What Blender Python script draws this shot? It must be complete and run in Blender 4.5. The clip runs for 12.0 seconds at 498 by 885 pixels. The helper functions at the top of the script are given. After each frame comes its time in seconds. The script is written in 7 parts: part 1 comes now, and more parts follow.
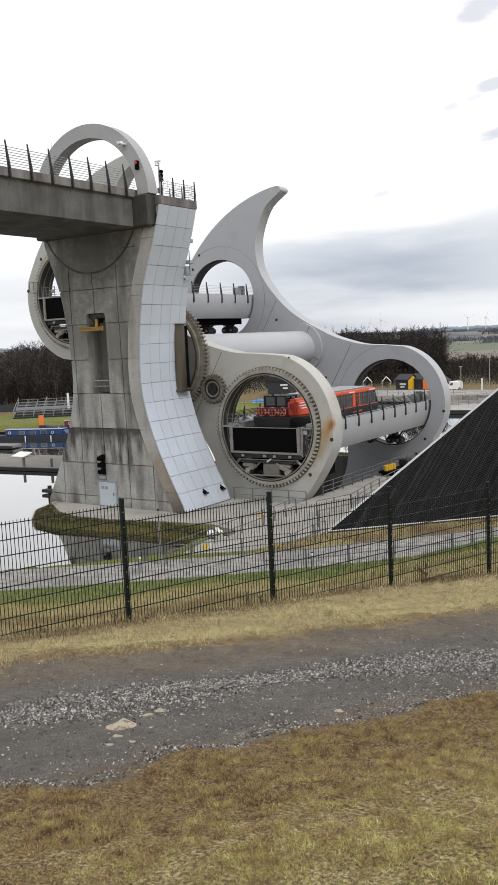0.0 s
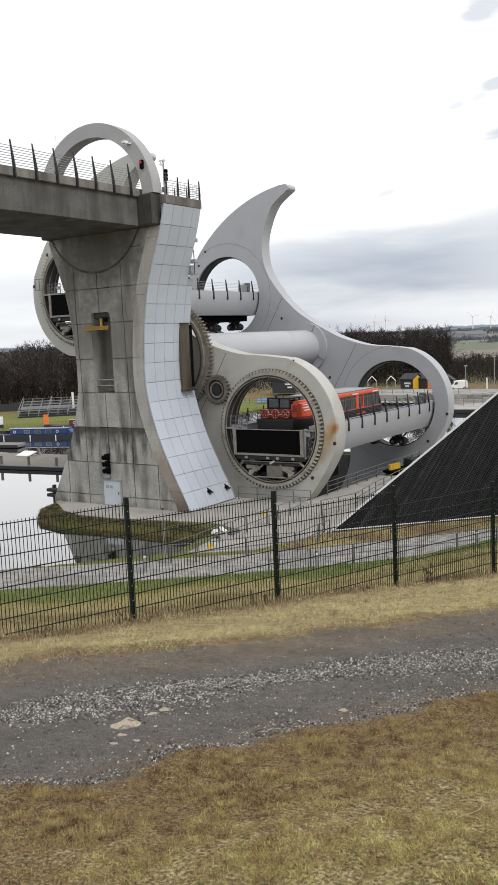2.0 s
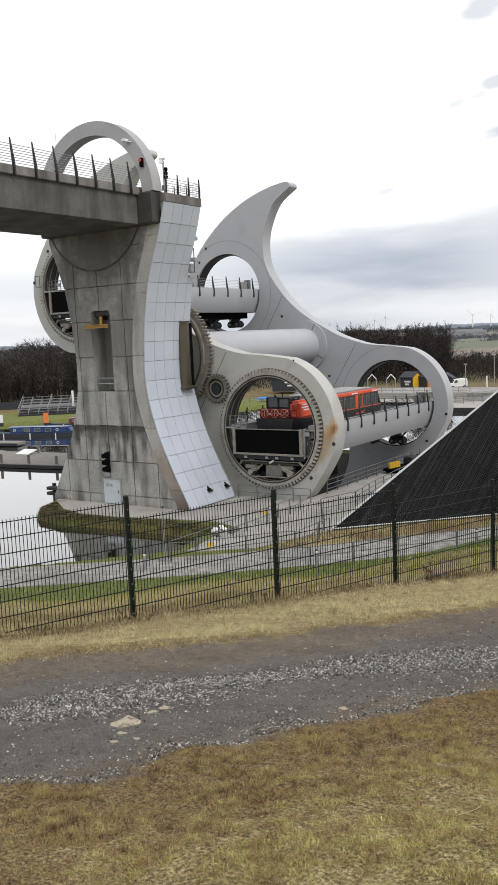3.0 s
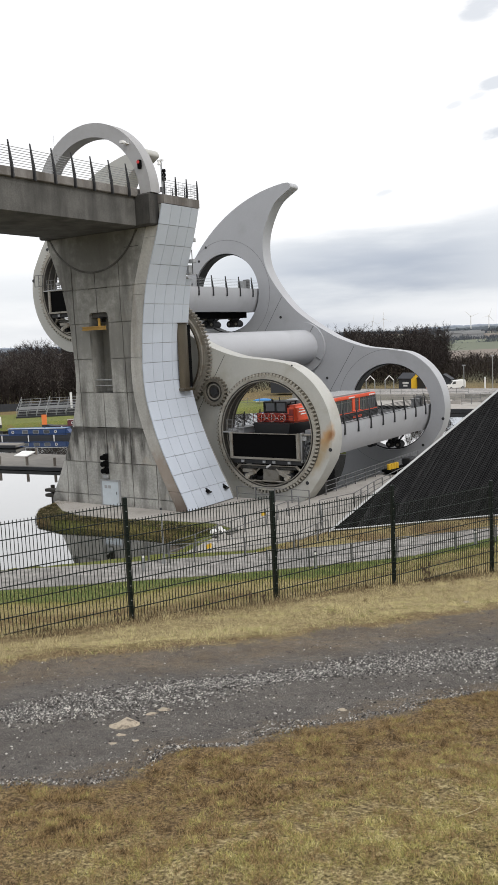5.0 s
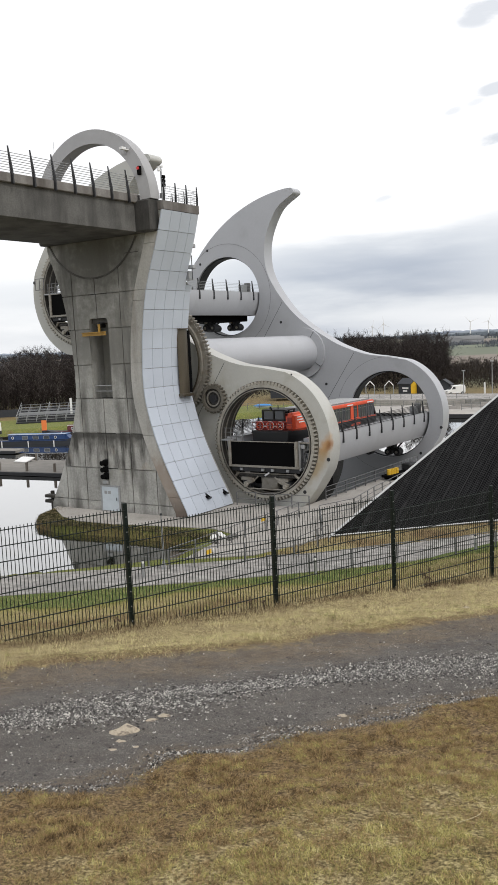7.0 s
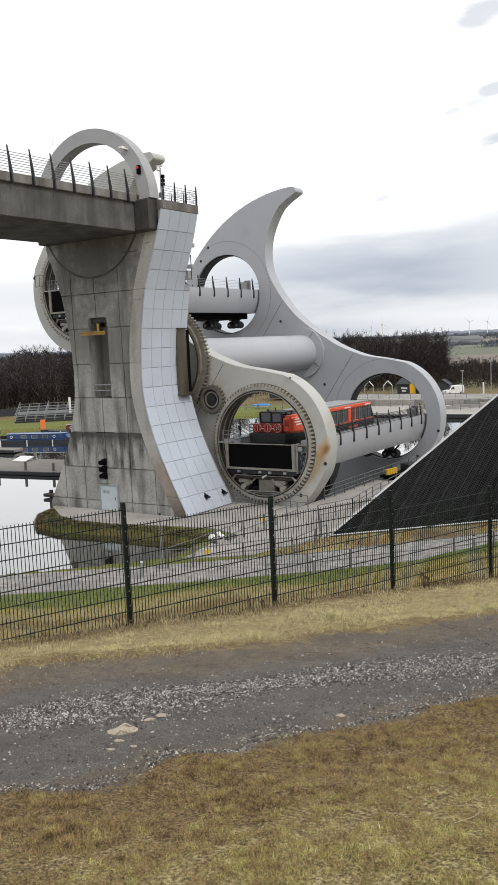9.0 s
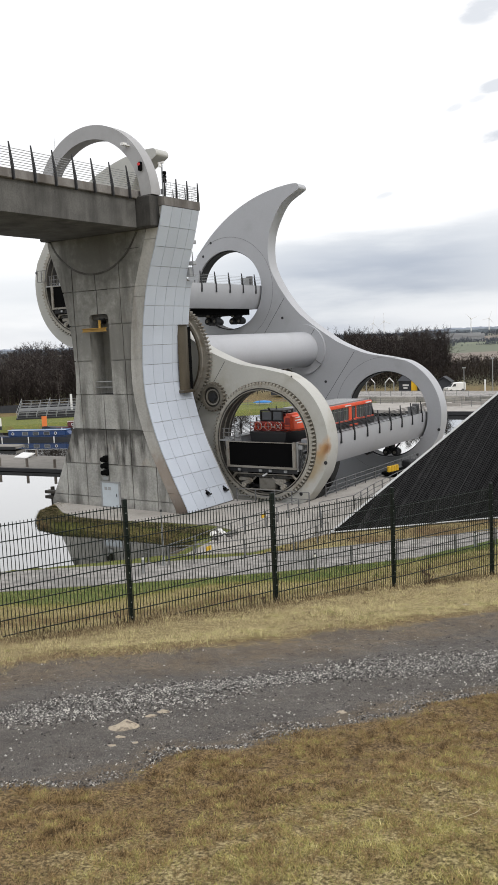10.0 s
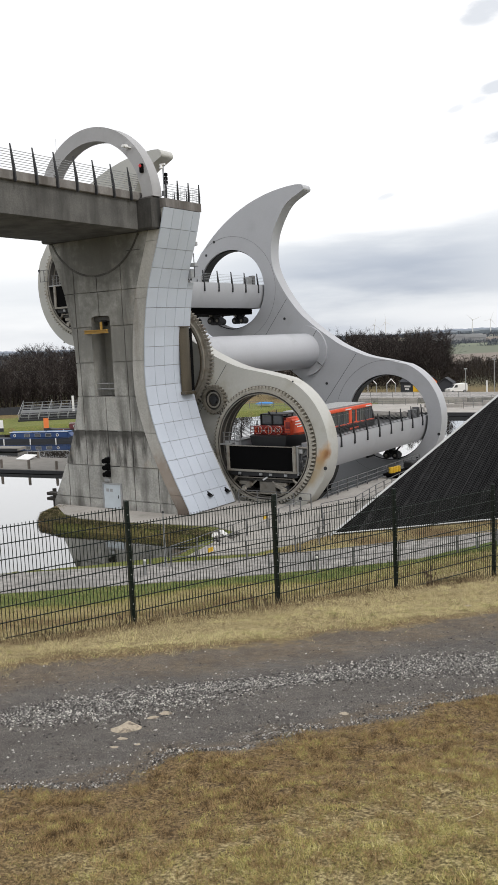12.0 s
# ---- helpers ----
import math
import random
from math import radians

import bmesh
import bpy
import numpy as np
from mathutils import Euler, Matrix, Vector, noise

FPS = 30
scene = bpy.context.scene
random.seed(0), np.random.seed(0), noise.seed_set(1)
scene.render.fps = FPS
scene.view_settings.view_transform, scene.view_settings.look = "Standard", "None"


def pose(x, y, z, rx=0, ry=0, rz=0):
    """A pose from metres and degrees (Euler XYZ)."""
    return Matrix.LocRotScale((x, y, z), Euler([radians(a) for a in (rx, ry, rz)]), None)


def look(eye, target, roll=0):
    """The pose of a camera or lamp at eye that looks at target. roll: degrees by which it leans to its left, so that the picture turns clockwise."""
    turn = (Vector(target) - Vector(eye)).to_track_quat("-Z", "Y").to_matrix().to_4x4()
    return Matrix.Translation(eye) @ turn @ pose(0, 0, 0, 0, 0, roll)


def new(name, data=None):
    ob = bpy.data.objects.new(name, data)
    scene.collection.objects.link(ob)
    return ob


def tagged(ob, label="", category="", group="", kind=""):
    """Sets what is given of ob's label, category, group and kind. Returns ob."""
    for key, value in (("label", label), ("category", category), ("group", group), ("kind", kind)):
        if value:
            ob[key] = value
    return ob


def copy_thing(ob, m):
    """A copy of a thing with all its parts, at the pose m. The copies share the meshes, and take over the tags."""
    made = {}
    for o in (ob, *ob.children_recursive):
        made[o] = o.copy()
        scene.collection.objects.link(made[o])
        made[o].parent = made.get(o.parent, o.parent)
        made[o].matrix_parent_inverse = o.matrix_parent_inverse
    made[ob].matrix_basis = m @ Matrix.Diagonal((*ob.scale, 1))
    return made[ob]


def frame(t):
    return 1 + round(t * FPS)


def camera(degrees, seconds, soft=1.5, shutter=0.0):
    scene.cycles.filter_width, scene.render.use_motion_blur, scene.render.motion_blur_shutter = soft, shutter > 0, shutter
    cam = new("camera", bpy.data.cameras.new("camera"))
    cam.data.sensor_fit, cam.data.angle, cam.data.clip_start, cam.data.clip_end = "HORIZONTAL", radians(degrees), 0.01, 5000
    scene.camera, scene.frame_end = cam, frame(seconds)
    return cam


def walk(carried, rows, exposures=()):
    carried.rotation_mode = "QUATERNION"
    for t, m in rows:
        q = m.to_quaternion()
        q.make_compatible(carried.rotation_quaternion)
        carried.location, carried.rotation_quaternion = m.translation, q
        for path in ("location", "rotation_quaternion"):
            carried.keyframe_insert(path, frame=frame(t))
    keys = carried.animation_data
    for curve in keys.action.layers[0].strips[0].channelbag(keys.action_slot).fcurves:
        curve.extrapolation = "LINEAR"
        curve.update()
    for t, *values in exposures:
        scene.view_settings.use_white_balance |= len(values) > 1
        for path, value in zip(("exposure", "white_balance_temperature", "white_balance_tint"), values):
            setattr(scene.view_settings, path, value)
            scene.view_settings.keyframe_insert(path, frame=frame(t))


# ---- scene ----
EYE = (48.21, -59.55, 13.18)
AXLE_Z = 11.9
RADIUS = 12.0
cam = camera(31.94, 12.0)


def aim(yaw, pitch, roll):
    return Matrix.Translation(EYE) @ pose(0, 0, 0, 90 - pitch, 0, yaw) @ pose(0, 0, 0, 0, 0, roll)


# the hand-held camera stays in one place and sways: seconds, yaw, pitch down, roll
SWAY = [
    (0.0, 33.678, 6.782, -2.560), (0.5, 33.757, 6.751, -2.600), (1.0, 33.777, 6.693, -2.606), (1.5, 33.853, 6.745, -2.592),
    (2.0, 33.981, 6.819, -2.568), (2.5, 34.028, 6.886, -2.563), (3.0, 33.979, 6.931, -2.570), (5.0, 33.874, 6.837, -2.652),
    (5.5, 33.931, 6.795, -2.680), (6.0, 33.928, 6.744, -2.692), (6.5, 33.867, 6.629, -2.690), (7.0, 33.848, 6.478, -2.720),
    (9.0, 33.768, 6.503, -2.590), (9.5, 33.832, 6.638, -2.540), (10.0, 33.869, 6.703, -2.540), (10.5, 33.881, 6.689, -2.600),
    (11.0, 33.885, 6.661, -2.590), (11.5, 33.946, 6.631, -2.619), (12.0, 33.979, 6.605, -2.650)]
walk(cam, [(t, aim(y, p, r)) for t, y, p, r in SWAY])

# ---- sky and sun ----
SUN_ELEVATION, SUN_AZIMUTH = 47.0, 108.0     # azimuth clockwise from +Y
world = bpy.data.worlds.new("overcast_sky")
scene.world = world
world.use_nodes = True
wn, wl = world.node_tree.nodes, world.node_tree.links
wn.clear()


def wnode(kind, **values):
    n = wn.new(kind)
    for key, v in values.items():
        n.inputs[key].default_value = v
    return n


sky = wn.new("ShaderNodeTexSky")
sky.sky_type = "NISHITA"
sky.sun_disc = False
sky.sun_elevation, sky.sun_rotation = radians(SUN_ELEVATION), radians(SUN_AZIMUTH)
blue = wnode("ShaderNodeBackground", Strength=0.11)
wl.new(sky.outputs["Color"], blue.inputs["Color"])
coords = wn.new("ShaderNodeTexCoord")
split = wn.new("ShaderNodeSeparateXYZ")
wl.new(coords.outputs["Generated"], split.inputs["Vector"])


def cloud_noise(stretch, shift, scale, detail, rough):
    mp = wn.new("ShaderNodeMapping")
    mp.inputs["Scale"].default_value, mp.inputs["Location"].default_value = stretch, shift
    wl.new(coords.outputs["Generated"], mp.inputs["Vector"])
    t = wnode("ShaderNodeTexNoise", Scale=scale, Detail=detail, Roughness=rough)
    wl.new(mp.outputs["Vector"], t.inputs["Vector"])
    return t.outputs["Fac"]


def ranged(value, a, b, c, d):
    t = wn.new("ShaderNodeMapRange")
    t.interpolation_type = "SMOOTHSTEP"
    for key, v in (("From Min", a), ("From Max", b), ("To Min", c), ("To Max", d)):
        t.inputs[key].default_value = v
    wl.new(value, t.inputs["Value"])
    return t.outputs["Result"]


def joined(op, a, b):
    t = wn.new("ShaderNodeMath")
    t.operation = op
    wl.new(a, t.inputs[0])
    wl.new(b, t.inputs[1])
    return t.outputs[0]


# a grey-blue bank of cloud low in the sky, thin bright cloud above it, a few small wisps
height = split.outputs["Z"]
side = split.outputs["X"]
billow = cloud_noise((1.4, 1.4, 8.0), (0.35, 0.1, 0.2), 2.2, 7.0, 0.5)
tilt = ranged(side, -0.62, -0.3, 0.016, -0.022)
tilt.node.interpolation_type = "LINEAR"
bent = joined("ADD", joined("ADD", height, tilt), ranged(billow, 0.3, 0.7, -0.024, 0.024))
bank = joined("MULTIPLY", ranged(bent, 0.012, 0.05, 0.62, 1.0), ranged(bent, 0.075, 0.13, 1.0, 0.0))
bank = joined("MULTIPLY", bank, ranged(billow, 0.32, 0.62, 0.45, 1.0))
bank = joined("MULTIPLY", bank, ranged(side, -0.68, -0.46, 0.35, 1.0))
bank = joined("MULTIPLY", bank, ranged(side, -0.40, -0.28, 1.0, 0.55))
fray = cloud_noise((1.0, 1.0, 3.0), (0.9, 0.4, 0.1), 16.0, 6.0, 0.6)


def small_cloud(azimuth, elevation, wide, tall, thick):
    """A small frayed cloud in that direction; sizes in degrees."""
    a, e = radians(azimuth), radians(elevation)
    across, up = Vector((math.cos(a), -math.sin(a), 0)), Vector((-math.sin(a) * math.sin(e), -math.cos(a) * math.sin(e), math.cos(e)))
    level = across * math.sin(radians(12)) + up * math.cos(radians(12))
    parts = []
    for axis, size in ((across, wide), (level - across * 2 * math.sin(radians(12)), tall)):
        t = wn.new("ShaderNodeVectorMath")
        t.operation = "DOT_PRODUCT"
        t.inputs[1].default_value = axis / radians(size)
        wl.new(coords.outputs["Generated"], t.inputs[0])
        off = wn.new("ShaderNodeMath")
        off.operation = "SUBTRACT"
        off.inputs[1].default_value = axis.dot(Vector((math.sin(a) * math.cos(e), math.cos(a) * math.cos(e), math.sin(e)))) / radians(size)
        wl.new(t.outputs["Value"], off.inputs[0])
        parts.append(joined("MULTIPLY", off.outputs[0], off.outputs[0]))
    near = joined("ADD", joined("ADD", *parts), ranged(fray, 0.3, 0.7, -0.8, 0.8))
    return ranged(near, 0.1, 1.5, thick, 0.0)


wisp = small_cloud(-18.0, 18.7, 1.5, 0.6, 0.36)
for spec in ((-17.6, 14.4, 1.1, 0.32, 0.36), (-20.1, 13.45, 0.5, 0.18, 0.2), (-18.8, 13.8, 0.6, 0.2, 0.18), (-17.6, 11.7, 1.2, 0.38, 0.45), (-24.5, 8.65, 0.55, 0.18, 0.22), (-18.4, 6.7, 1.2, 0.16, 0.25)):
    wisp = joined("MAXIMUM", wisp, small_cloud(*spec))
ramp = wn.new("ShaderNodeValToRGB")
ramp.color_ramp.elements[0].position, ramp.color_ramp.elements[0].color = 0.0, (1.12, 1.12, 1.13, 1)
ramp.color_ramp.elements[1].position, ramp.color_ramp.elements[1].color = 1.0, (0.47, 0.52, 0.62, 1)
mid = ramp.color_ramp.elements.new(0.4)
mid.color = (0.80, 0.83, 0.88, 1)
wl.new(joined("MAXIMUM", bank, wisp), ramp.inputs["Fac"])
white = wnode("ShaderNodeBackground", Strength=1.0)
wl.new(ramp.outputs["Color"], white.inputs["Color"])
mix = wnode("ShaderNodeMixShader", Fac=0.93)
wl.new(blue.outputs[0], mix.inputs[1])
wl.new(white.outputs[0], mix.inputs[2])
out = wn.new("ShaderNodeOutputWorld")
wl.new(mix.outputs[0], out.inputs["Surface"])

sun = new("sun", bpy.data.lights.new("sun", "SUN"))
sun.data.energy, sun.data.angle, sun.data.color = 1.5, radians(14), (1.0, 0.96, 0.91)
sun_dir = Vector((math.sin(radians(SUN_AZIMUTH)) * math.cos(radians(SUN_ELEVATION)),
                  math.cos(radians(SUN_AZIMUTH)) * math.cos(radians(SUN_ELEVATION)), math.sin(radians(SUN_ELEVATION))))
sun.matrix_world = look(sun_dir * 200, (0, 0, 0))
scene.view_settings.exposure = 0.0

# ---- materials ----


def material(name, color, rough=0.7, metal=0.0, var=0.12, scale=1.5, bump=0.0, bump_scale=12.0, stain=None, stain_scale=0.35,
             stain_at=(0.5, 0.7), island=0.0, coat=0.0, spec=0.5, streak=False):
    """Base colour varied at two scales, optional stains of another colour, and fine relief."""
    m = bpy.data.materials.new(name)
    m.use_nodes = True
    n, l = m.node_tree.nodes, m.node_tree.links
    b = n["Principled BSDF"]
    b.inputs["Roughness"].default_value, b.inputs["Metallic"].default_value = rough, metal
    b.inputs["Specular IOR Level"].default_value = spec
    b.inputs["Coat Weight"].default_value = coat
    tc = n.new("ShaderNodeTexCoord")
    source = tc.outputs["Object"]
    big = n.new("ShaderNodeTexNoise")
    big.inputs["Scale"].default_value, big.inputs["Detail"].default_value = scale, 5
    l.new(source, big.inputs["Vector"])
    fine = n.new("ShaderNodeTexNoise")
    fine.inputs["Scale"].default_value, fine.inputs["Detail"].default_value = scale * 14, 3
    l.new(source, fine.inputs["Vector"])
    blend = n.new("ShaderNodeMix")
    blend.inputs["Factor"].default_value = 0.4
    l.new(big.outputs["Fac"], blend.inputs["A"])
    l.new(fine.outputs["Fac"], blend.inputs["B"])
    level = n.new("ShaderNodeMapRange")
    level.inputs["From Min"].default_value, level.inputs["From Max"].default_value = 0.3, 0.7
    level.inputs["To Min"].default_value, level.inputs["To Max"].default_value = 1 - var, 1 + var
    l.new(blend.outputs["Result"], level.inputs["Value"])
    last = level.outputs["Result"]
    if island:
        info = n.new("ShaderNodeObjectInfo")
        geo = n.new("ShaderNodeNewGeometry")
        tot = n.new("ShaderNodeMath")
        l.new(info.outputs["Random"], tot.inputs[0])
        l.new(geo.outputs["Random Per Island"], tot.inputs[1])
        rnd = n.new("ShaderNodeMapRange")
        rnd.inputs["From Max"].default_value = 2.0
        rnd.inputs["To Min"].default_value, rnd.inputs["To Max"].default_value = 1 - island, 1 + island
        l.new(tot.outputs[0], rnd.inputs["Value"])
        times = n.new("ShaderNodeMath")
        times.operation = "MULTIPLY"
        l.new(last, times.inputs[0])
        l.new(rnd.outputs["Result"], times.inputs[1])
        last = times.outputs[0]
    col = n.new("ShaderNodeVectorMath")
    col.operation = "SCALE"
    col.inputs[0].default_value = color
    l.new(last, col.inputs["Scale"])
    result = col.outputs["Vector"]
    if stain:
        mp = n.new("ShaderNodeMapping")
        mp.inputs["Scale"].default_value = (1, 1, 0.18) if streak else (1, 1, 1)
        l.new(source, mp.inputs["Vector"])
        st = n.new("ShaderNodeTexNoise")
        st.inputs["Scale"].default_value, st.inputs["Detail"].default_value = stain_scale, 8
        st.inputs["Roughness"].default_value = 0.62
        l.new(mp.outputs["Vector"], st.inputs["Vector"])
        rg = n.new("ShaderNodeMapRange")
        rg.inputs["From Min"].default_value, rg.inputs["From Max"].default_value = stain_at
        l.new(st.outputs["Fac"], rg.inputs["Value"])
        mx = n.new("ShaderNodeMix")
        mx.data_type = "RGBA"
        mx.inputs["B"].default_value = (*stain, 1)
        l.new(rg.outputs["Result"], mx.inputs["Factor"])
        l.new(result, mx.inputs["A"])
        result = mx.outputs["Result"]
    l.new(result, b.inputs["Base Color"])
    if bump:
        bn = n.new("ShaderNodeTexNoise")
        bn.inputs["Scale"].default_value, bn.inputs["Detail"].default_value = bump_scale, 6
        l.new(source, bn.inputs["Vector"])
        bp = n.new("ShaderNodeBump")
        bp.inputs["Strength"].default_value, bp.inputs["Distance"].default_value = bump, 0.03
        l.new(bn.outputs["Fac"], bp.inputs["Height"])
        l.new(bp.outputs["Normal"], b.inputs["Normal"])
    return m


def glass_material(name, color, rough=0.05):
    m = material(name, color, rough, var=0.05, spec=0.8)
    return m



def blade_material(name, stops, rough=0.8, patch=1.6, spread=0.35, across=None, spec=0.2):
    """For many small loose pieces: a colour picked piece by piece and patch by patch, or drifting across a direction."""
    m = bpy.data.materials.new(name)
    m.use_nodes = True
    n, l = m.node_tree.nodes, m.node_tree.links
    b = n["Principled BSDF"]
    b.inputs["Roughness"].default_value, b.inputs["Specular IOR Level"].default_value = rough, spec
    g = n.new("ShaderNodeNewGeometry")
    tc = n.new("ShaderNodeTexCoord")
    ns = n.new("ShaderNodeTexNoise")
    ns.inputs["Scale"].default_value, ns.inputs["Detail"].default_value, ns.inputs["Roughness"].default_value = patch, 6, 0.68
    l.new(tc.outputs["Object"], ns.inputs["Vector"])
    mr = n.new("ShaderNodeMapRange")
    mr.inputs["From Min"].default_value, mr.inputs["From Max"].default_value = 0.35, 0.65
    mr.inputs["To Min"].default_value, mr.inputs["To Max"].default_value = -spread, spread
    l.new(ns.outputs["Fac"], mr.inputs["Value"])
    ad = n.new("ShaderNodeMath")
    ad.operation = "MULTIPLY_ADD"
    l.new(g.outputs["Random Per Island"], ad.inputs[0])
    ad.inputs[1].default_value = 0.55 if across else 1.0
    l.new(mr.outputs["Result"], ad.inputs[2])
    last = ad.outputs[0]
    if across:
        way, start, end, gain = across
        dot = n.new("ShaderNodeVectorMath")
        dot.operation = "DOT_PRODUCT"
        dot.inputs[1].default_value = (*way, 0)
        l.new(tc.outputs["Object"], dot.inputs[0])
        gr = n.new("ShaderNodeMapRange")
        gr.inputs["From Min"].default_value, gr.inputs["From Max"].default_value = start, end
        gr.inputs["To Max"].default_value = gain
        l.new(dot.outputs["Value"], gr.inputs["Value"])
        sm = n.new("ShaderNodeMath")
        l.new(last, sm.inputs[0])
        l.new(gr.outputs["Result"], sm.inputs[1])
        last = sm.outputs[0]
    r = n.new("ShaderNodeValToRGB")
    r.color_ramp.elements[0].position, r.color_ramp.elements[0].color = stops[0][0], (*stops[0][1], 1)
    r.color_ramp.elements[1].position, r.color_ramp.elements[1].color = stops[-1][0], (*stops[-1][1], 1)
    for p, c in stops[1:-1]:
        r.color_ramp.elements.new(p).color = (*c, 1)
    l.new(last, r.inputs["Fac"])
    l.new(r.outputs["Color"], b.inputs["Base Color"])
    return m




def concrete_material(name, color, dirt, dirt_at=(0.5, 0.72), cloud=0.22, island=0.08, blotch=0.55, warm=(0.36, 0.31, 0.25), warm_at=(0.62, 0.8)):
    """Smooth cast concrete: broad soft clouds, downward dirt streaks, faint warm stains, small pits."""
    m = material(name, color, 0.82, var=cloud, scale=0.45, bump=0.12, bump_scale=5.0, stain=dirt, stain_scale=blotch, stain_at=dirt_at, streak=True, island=island)
    n, l = m.node_tree.nodes, m.node_tree.links
    b = n["Principled BSDF"]
    before = b.inputs["Base Color"].links[0].from_socket
    tc = n.new("ShaderNodeTexCoord")
    for scale, at, tint, most in ((0.9, warm_at, warm, 0.6), (22.0, (0.66, 0.74), (0.06, 0.058, 0.054), 0.55)):
        ns = n.new("ShaderNodeTexNoise")
        ns.inputs["Scale"].default_value, ns.inputs["Detail"].default_value = scale, 5
        l.new(tc.outputs["Object"], ns.inputs["Vector"])
        rg = n.new("ShaderNodeMapRange")
        rg.inputs["From Min"].default_value, rg.inputs["From Max"].default_value = at
        rg.inputs["To Max"].default_value = most
        l.new(ns.outputs["Fac"], rg.inputs["Value"])
        mx = n.new("ShaderNodeMix")
        mx.data_type = "RGBA"
        mx.inputs["B"].default_value = (*tint, 1)
        l.new(rg.outputs["Result"], mx.inputs["Factor"])
        l.new(before, mx.inputs["A"])
        before = mx.outputs["Result"]
    l.new(before, b.inputs["Base Color"])
    return m


CONCRETE = concrete_material("smooth_cast_concrete", (0.36, 0.36, 0.342), (0.10, 0.098, 0.09), (0.47, 0.70), 0.34, 0.12, 0.75)
CONCRETE_DRIP = concrete_material("drip_stained_concrete", (0.36, 0.357, 0.338), (0.06, 0.058, 0.053), (0.44, 0.64), 0.3, 0.12, blotch=1.5)
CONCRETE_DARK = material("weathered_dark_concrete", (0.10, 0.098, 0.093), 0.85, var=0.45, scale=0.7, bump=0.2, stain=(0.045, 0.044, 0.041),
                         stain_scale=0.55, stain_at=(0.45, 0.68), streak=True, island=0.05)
CONCRETE_PALE = concrete_material("pale_concrete_edge", (0.42, 0.415, 0.395), (0.21, 0.19, 0.165), (0.48, 0.72), 0.2, 0.24)
COPING = concrete_material("weathered_brown_coping", (0.205, 0.195, 0.185), (0.09, 0.08, 0.072), (0.45, 0.65), 0.3, 0.14, warm=(0.2, 0.13, 0.085))
ARCH_GREY = material("satin_grey_arch_paint", (0.36, 0.36, 0.368), 0.6, var=0.05, scale=0.4, stain=(0.29, 0.29, 0.29), stain_scale=0.3, stain_at=(0.5, 0.8))
CLADDING = material("brushed_metal_cladding", (0.50, 0.545, 0.62), 0.42, 0.2, var=0.04, scale=0.5, island=0.06)
GAP = material("dark_joint", (0.05, 0.05, 0.05), 0.9)
STEEL_WHITE = material("pale_grey_painted_steel", (0.40, 0.41, 0.435), 0.42, var=0.05, scale=0.35, stain=(0.29, 0.295, 0.305), stain_scale=0.25,
                       stain_at=(0.55, 0.9), island=0.0)
STEEL_CREAM = material("weathered_cream_painted_steel", (0.455, 0.455, 0.43), 0.5, var=0.07, scale=0.4, stain=(0.31, 0.285, 0.22),
                       stain_scale=0.3, stain_at=(0.55, 0.85))
STEEL_DARK = material("dark_grey_steel", (0.026, 0.027, 0.030), 0.6, 0.2, var=0.2, scale=2)
GEAR_STEEL = material("greased_gear_steel", (0.27, 0.255, 0.225), 0.5, 0.4, var=0.2, scale=2.5, stain=(0.13, 0.1, 0.07), stain_scale=1.2,
                      stain_at=(0.5, 0.75))
GEAR_TOOTH = material("pale_greased_gear_teeth", (0.36, 0.345, 0.305), 0.55, 0.2, var=0.2, scale=2.0, stain=(0.16, 0.13, 0.10), stain_scale=1.0, stain_at=(0.5, 0.75))
LINER = material("dark_oily_liner", (0.05, 0.046, 0.04), 0.6, 0.2, var=0.3, scale=1.5)
GREASE_AND_SHADE = material("grease_and_tooth_shade", (0.12, 0.11, 0.09), 0.6, var=0.4, scale=1.2)
GALV = material("galvanised_steel", (0.36, 0.37, 0.38), 0.5, 0.6, var=0.1, scale=3)
RAIL_GREY = material("dull_grey_railing", (0.15, 0.152, 0.155), 0.6, 0.2, var=0.12, scale=3)
BLACK = material("black_steel_gate", (0.003, 0.003, 0.0033), 0.8, spec=0.06, var=0.1)
BRONZE = material("brown_anodised_guard", (0.105, 0.09, 0.068), 0.35, 0.6, var=0.15, scale=0.8)
RED = material("red_boat_paint", (0.74, 0.10, 0.042), 0.35, var=0.06, scale=0.6)
RED_DARK = material("dark_red_boat_rail", (0.17, 0.013, 0.012), 0.5, var=0.1)
RED_BOW = material("deep_red_bow_paint", (0.33, 0.03, 0.022), 0.4, var=0.15, scale=1.2, stain=(0.12, 0.012, 0.01), stain_scale=1.5, stain_at=(0.5, 0.7))
HULL_BLACK = material("matt_black_hull", (0.012, 0.0125, 0.014), 0.5, var=0.15, scale=2)
WINDOW = glass_material("tinted_boat_window", (0.075, 0.08, 0.085))
YELLOW = material("yellow_paint", (0.68, 0.42, 0.03), 0.5, var=0.1)
YELLOW_BEAM = material("dull_yellow_beam", (0.40, 0.24, 0.05), 0.6, var=0.15)
ORANGE = material("orange_paint", (0.75, 0.20, 0.05), 0.5, var=0.08)
WHITE = material("white_paint", (0.75, 0.75, 0.74), 0.45, var=0.05)
BLUE = material("blue_hull_paint", (0.018, 0.05, 0.15), 0.35, var=0.08)
SLATE = material("slate_grey_boards", (0.028, 0.031, 0.038), 0.7, var=0.15, scale=3)
FENCE_GREEN = material("dark_green_powder_coat", (0.004, 0.009, 0.007), 0.5, spec=0.25, var=0.15)
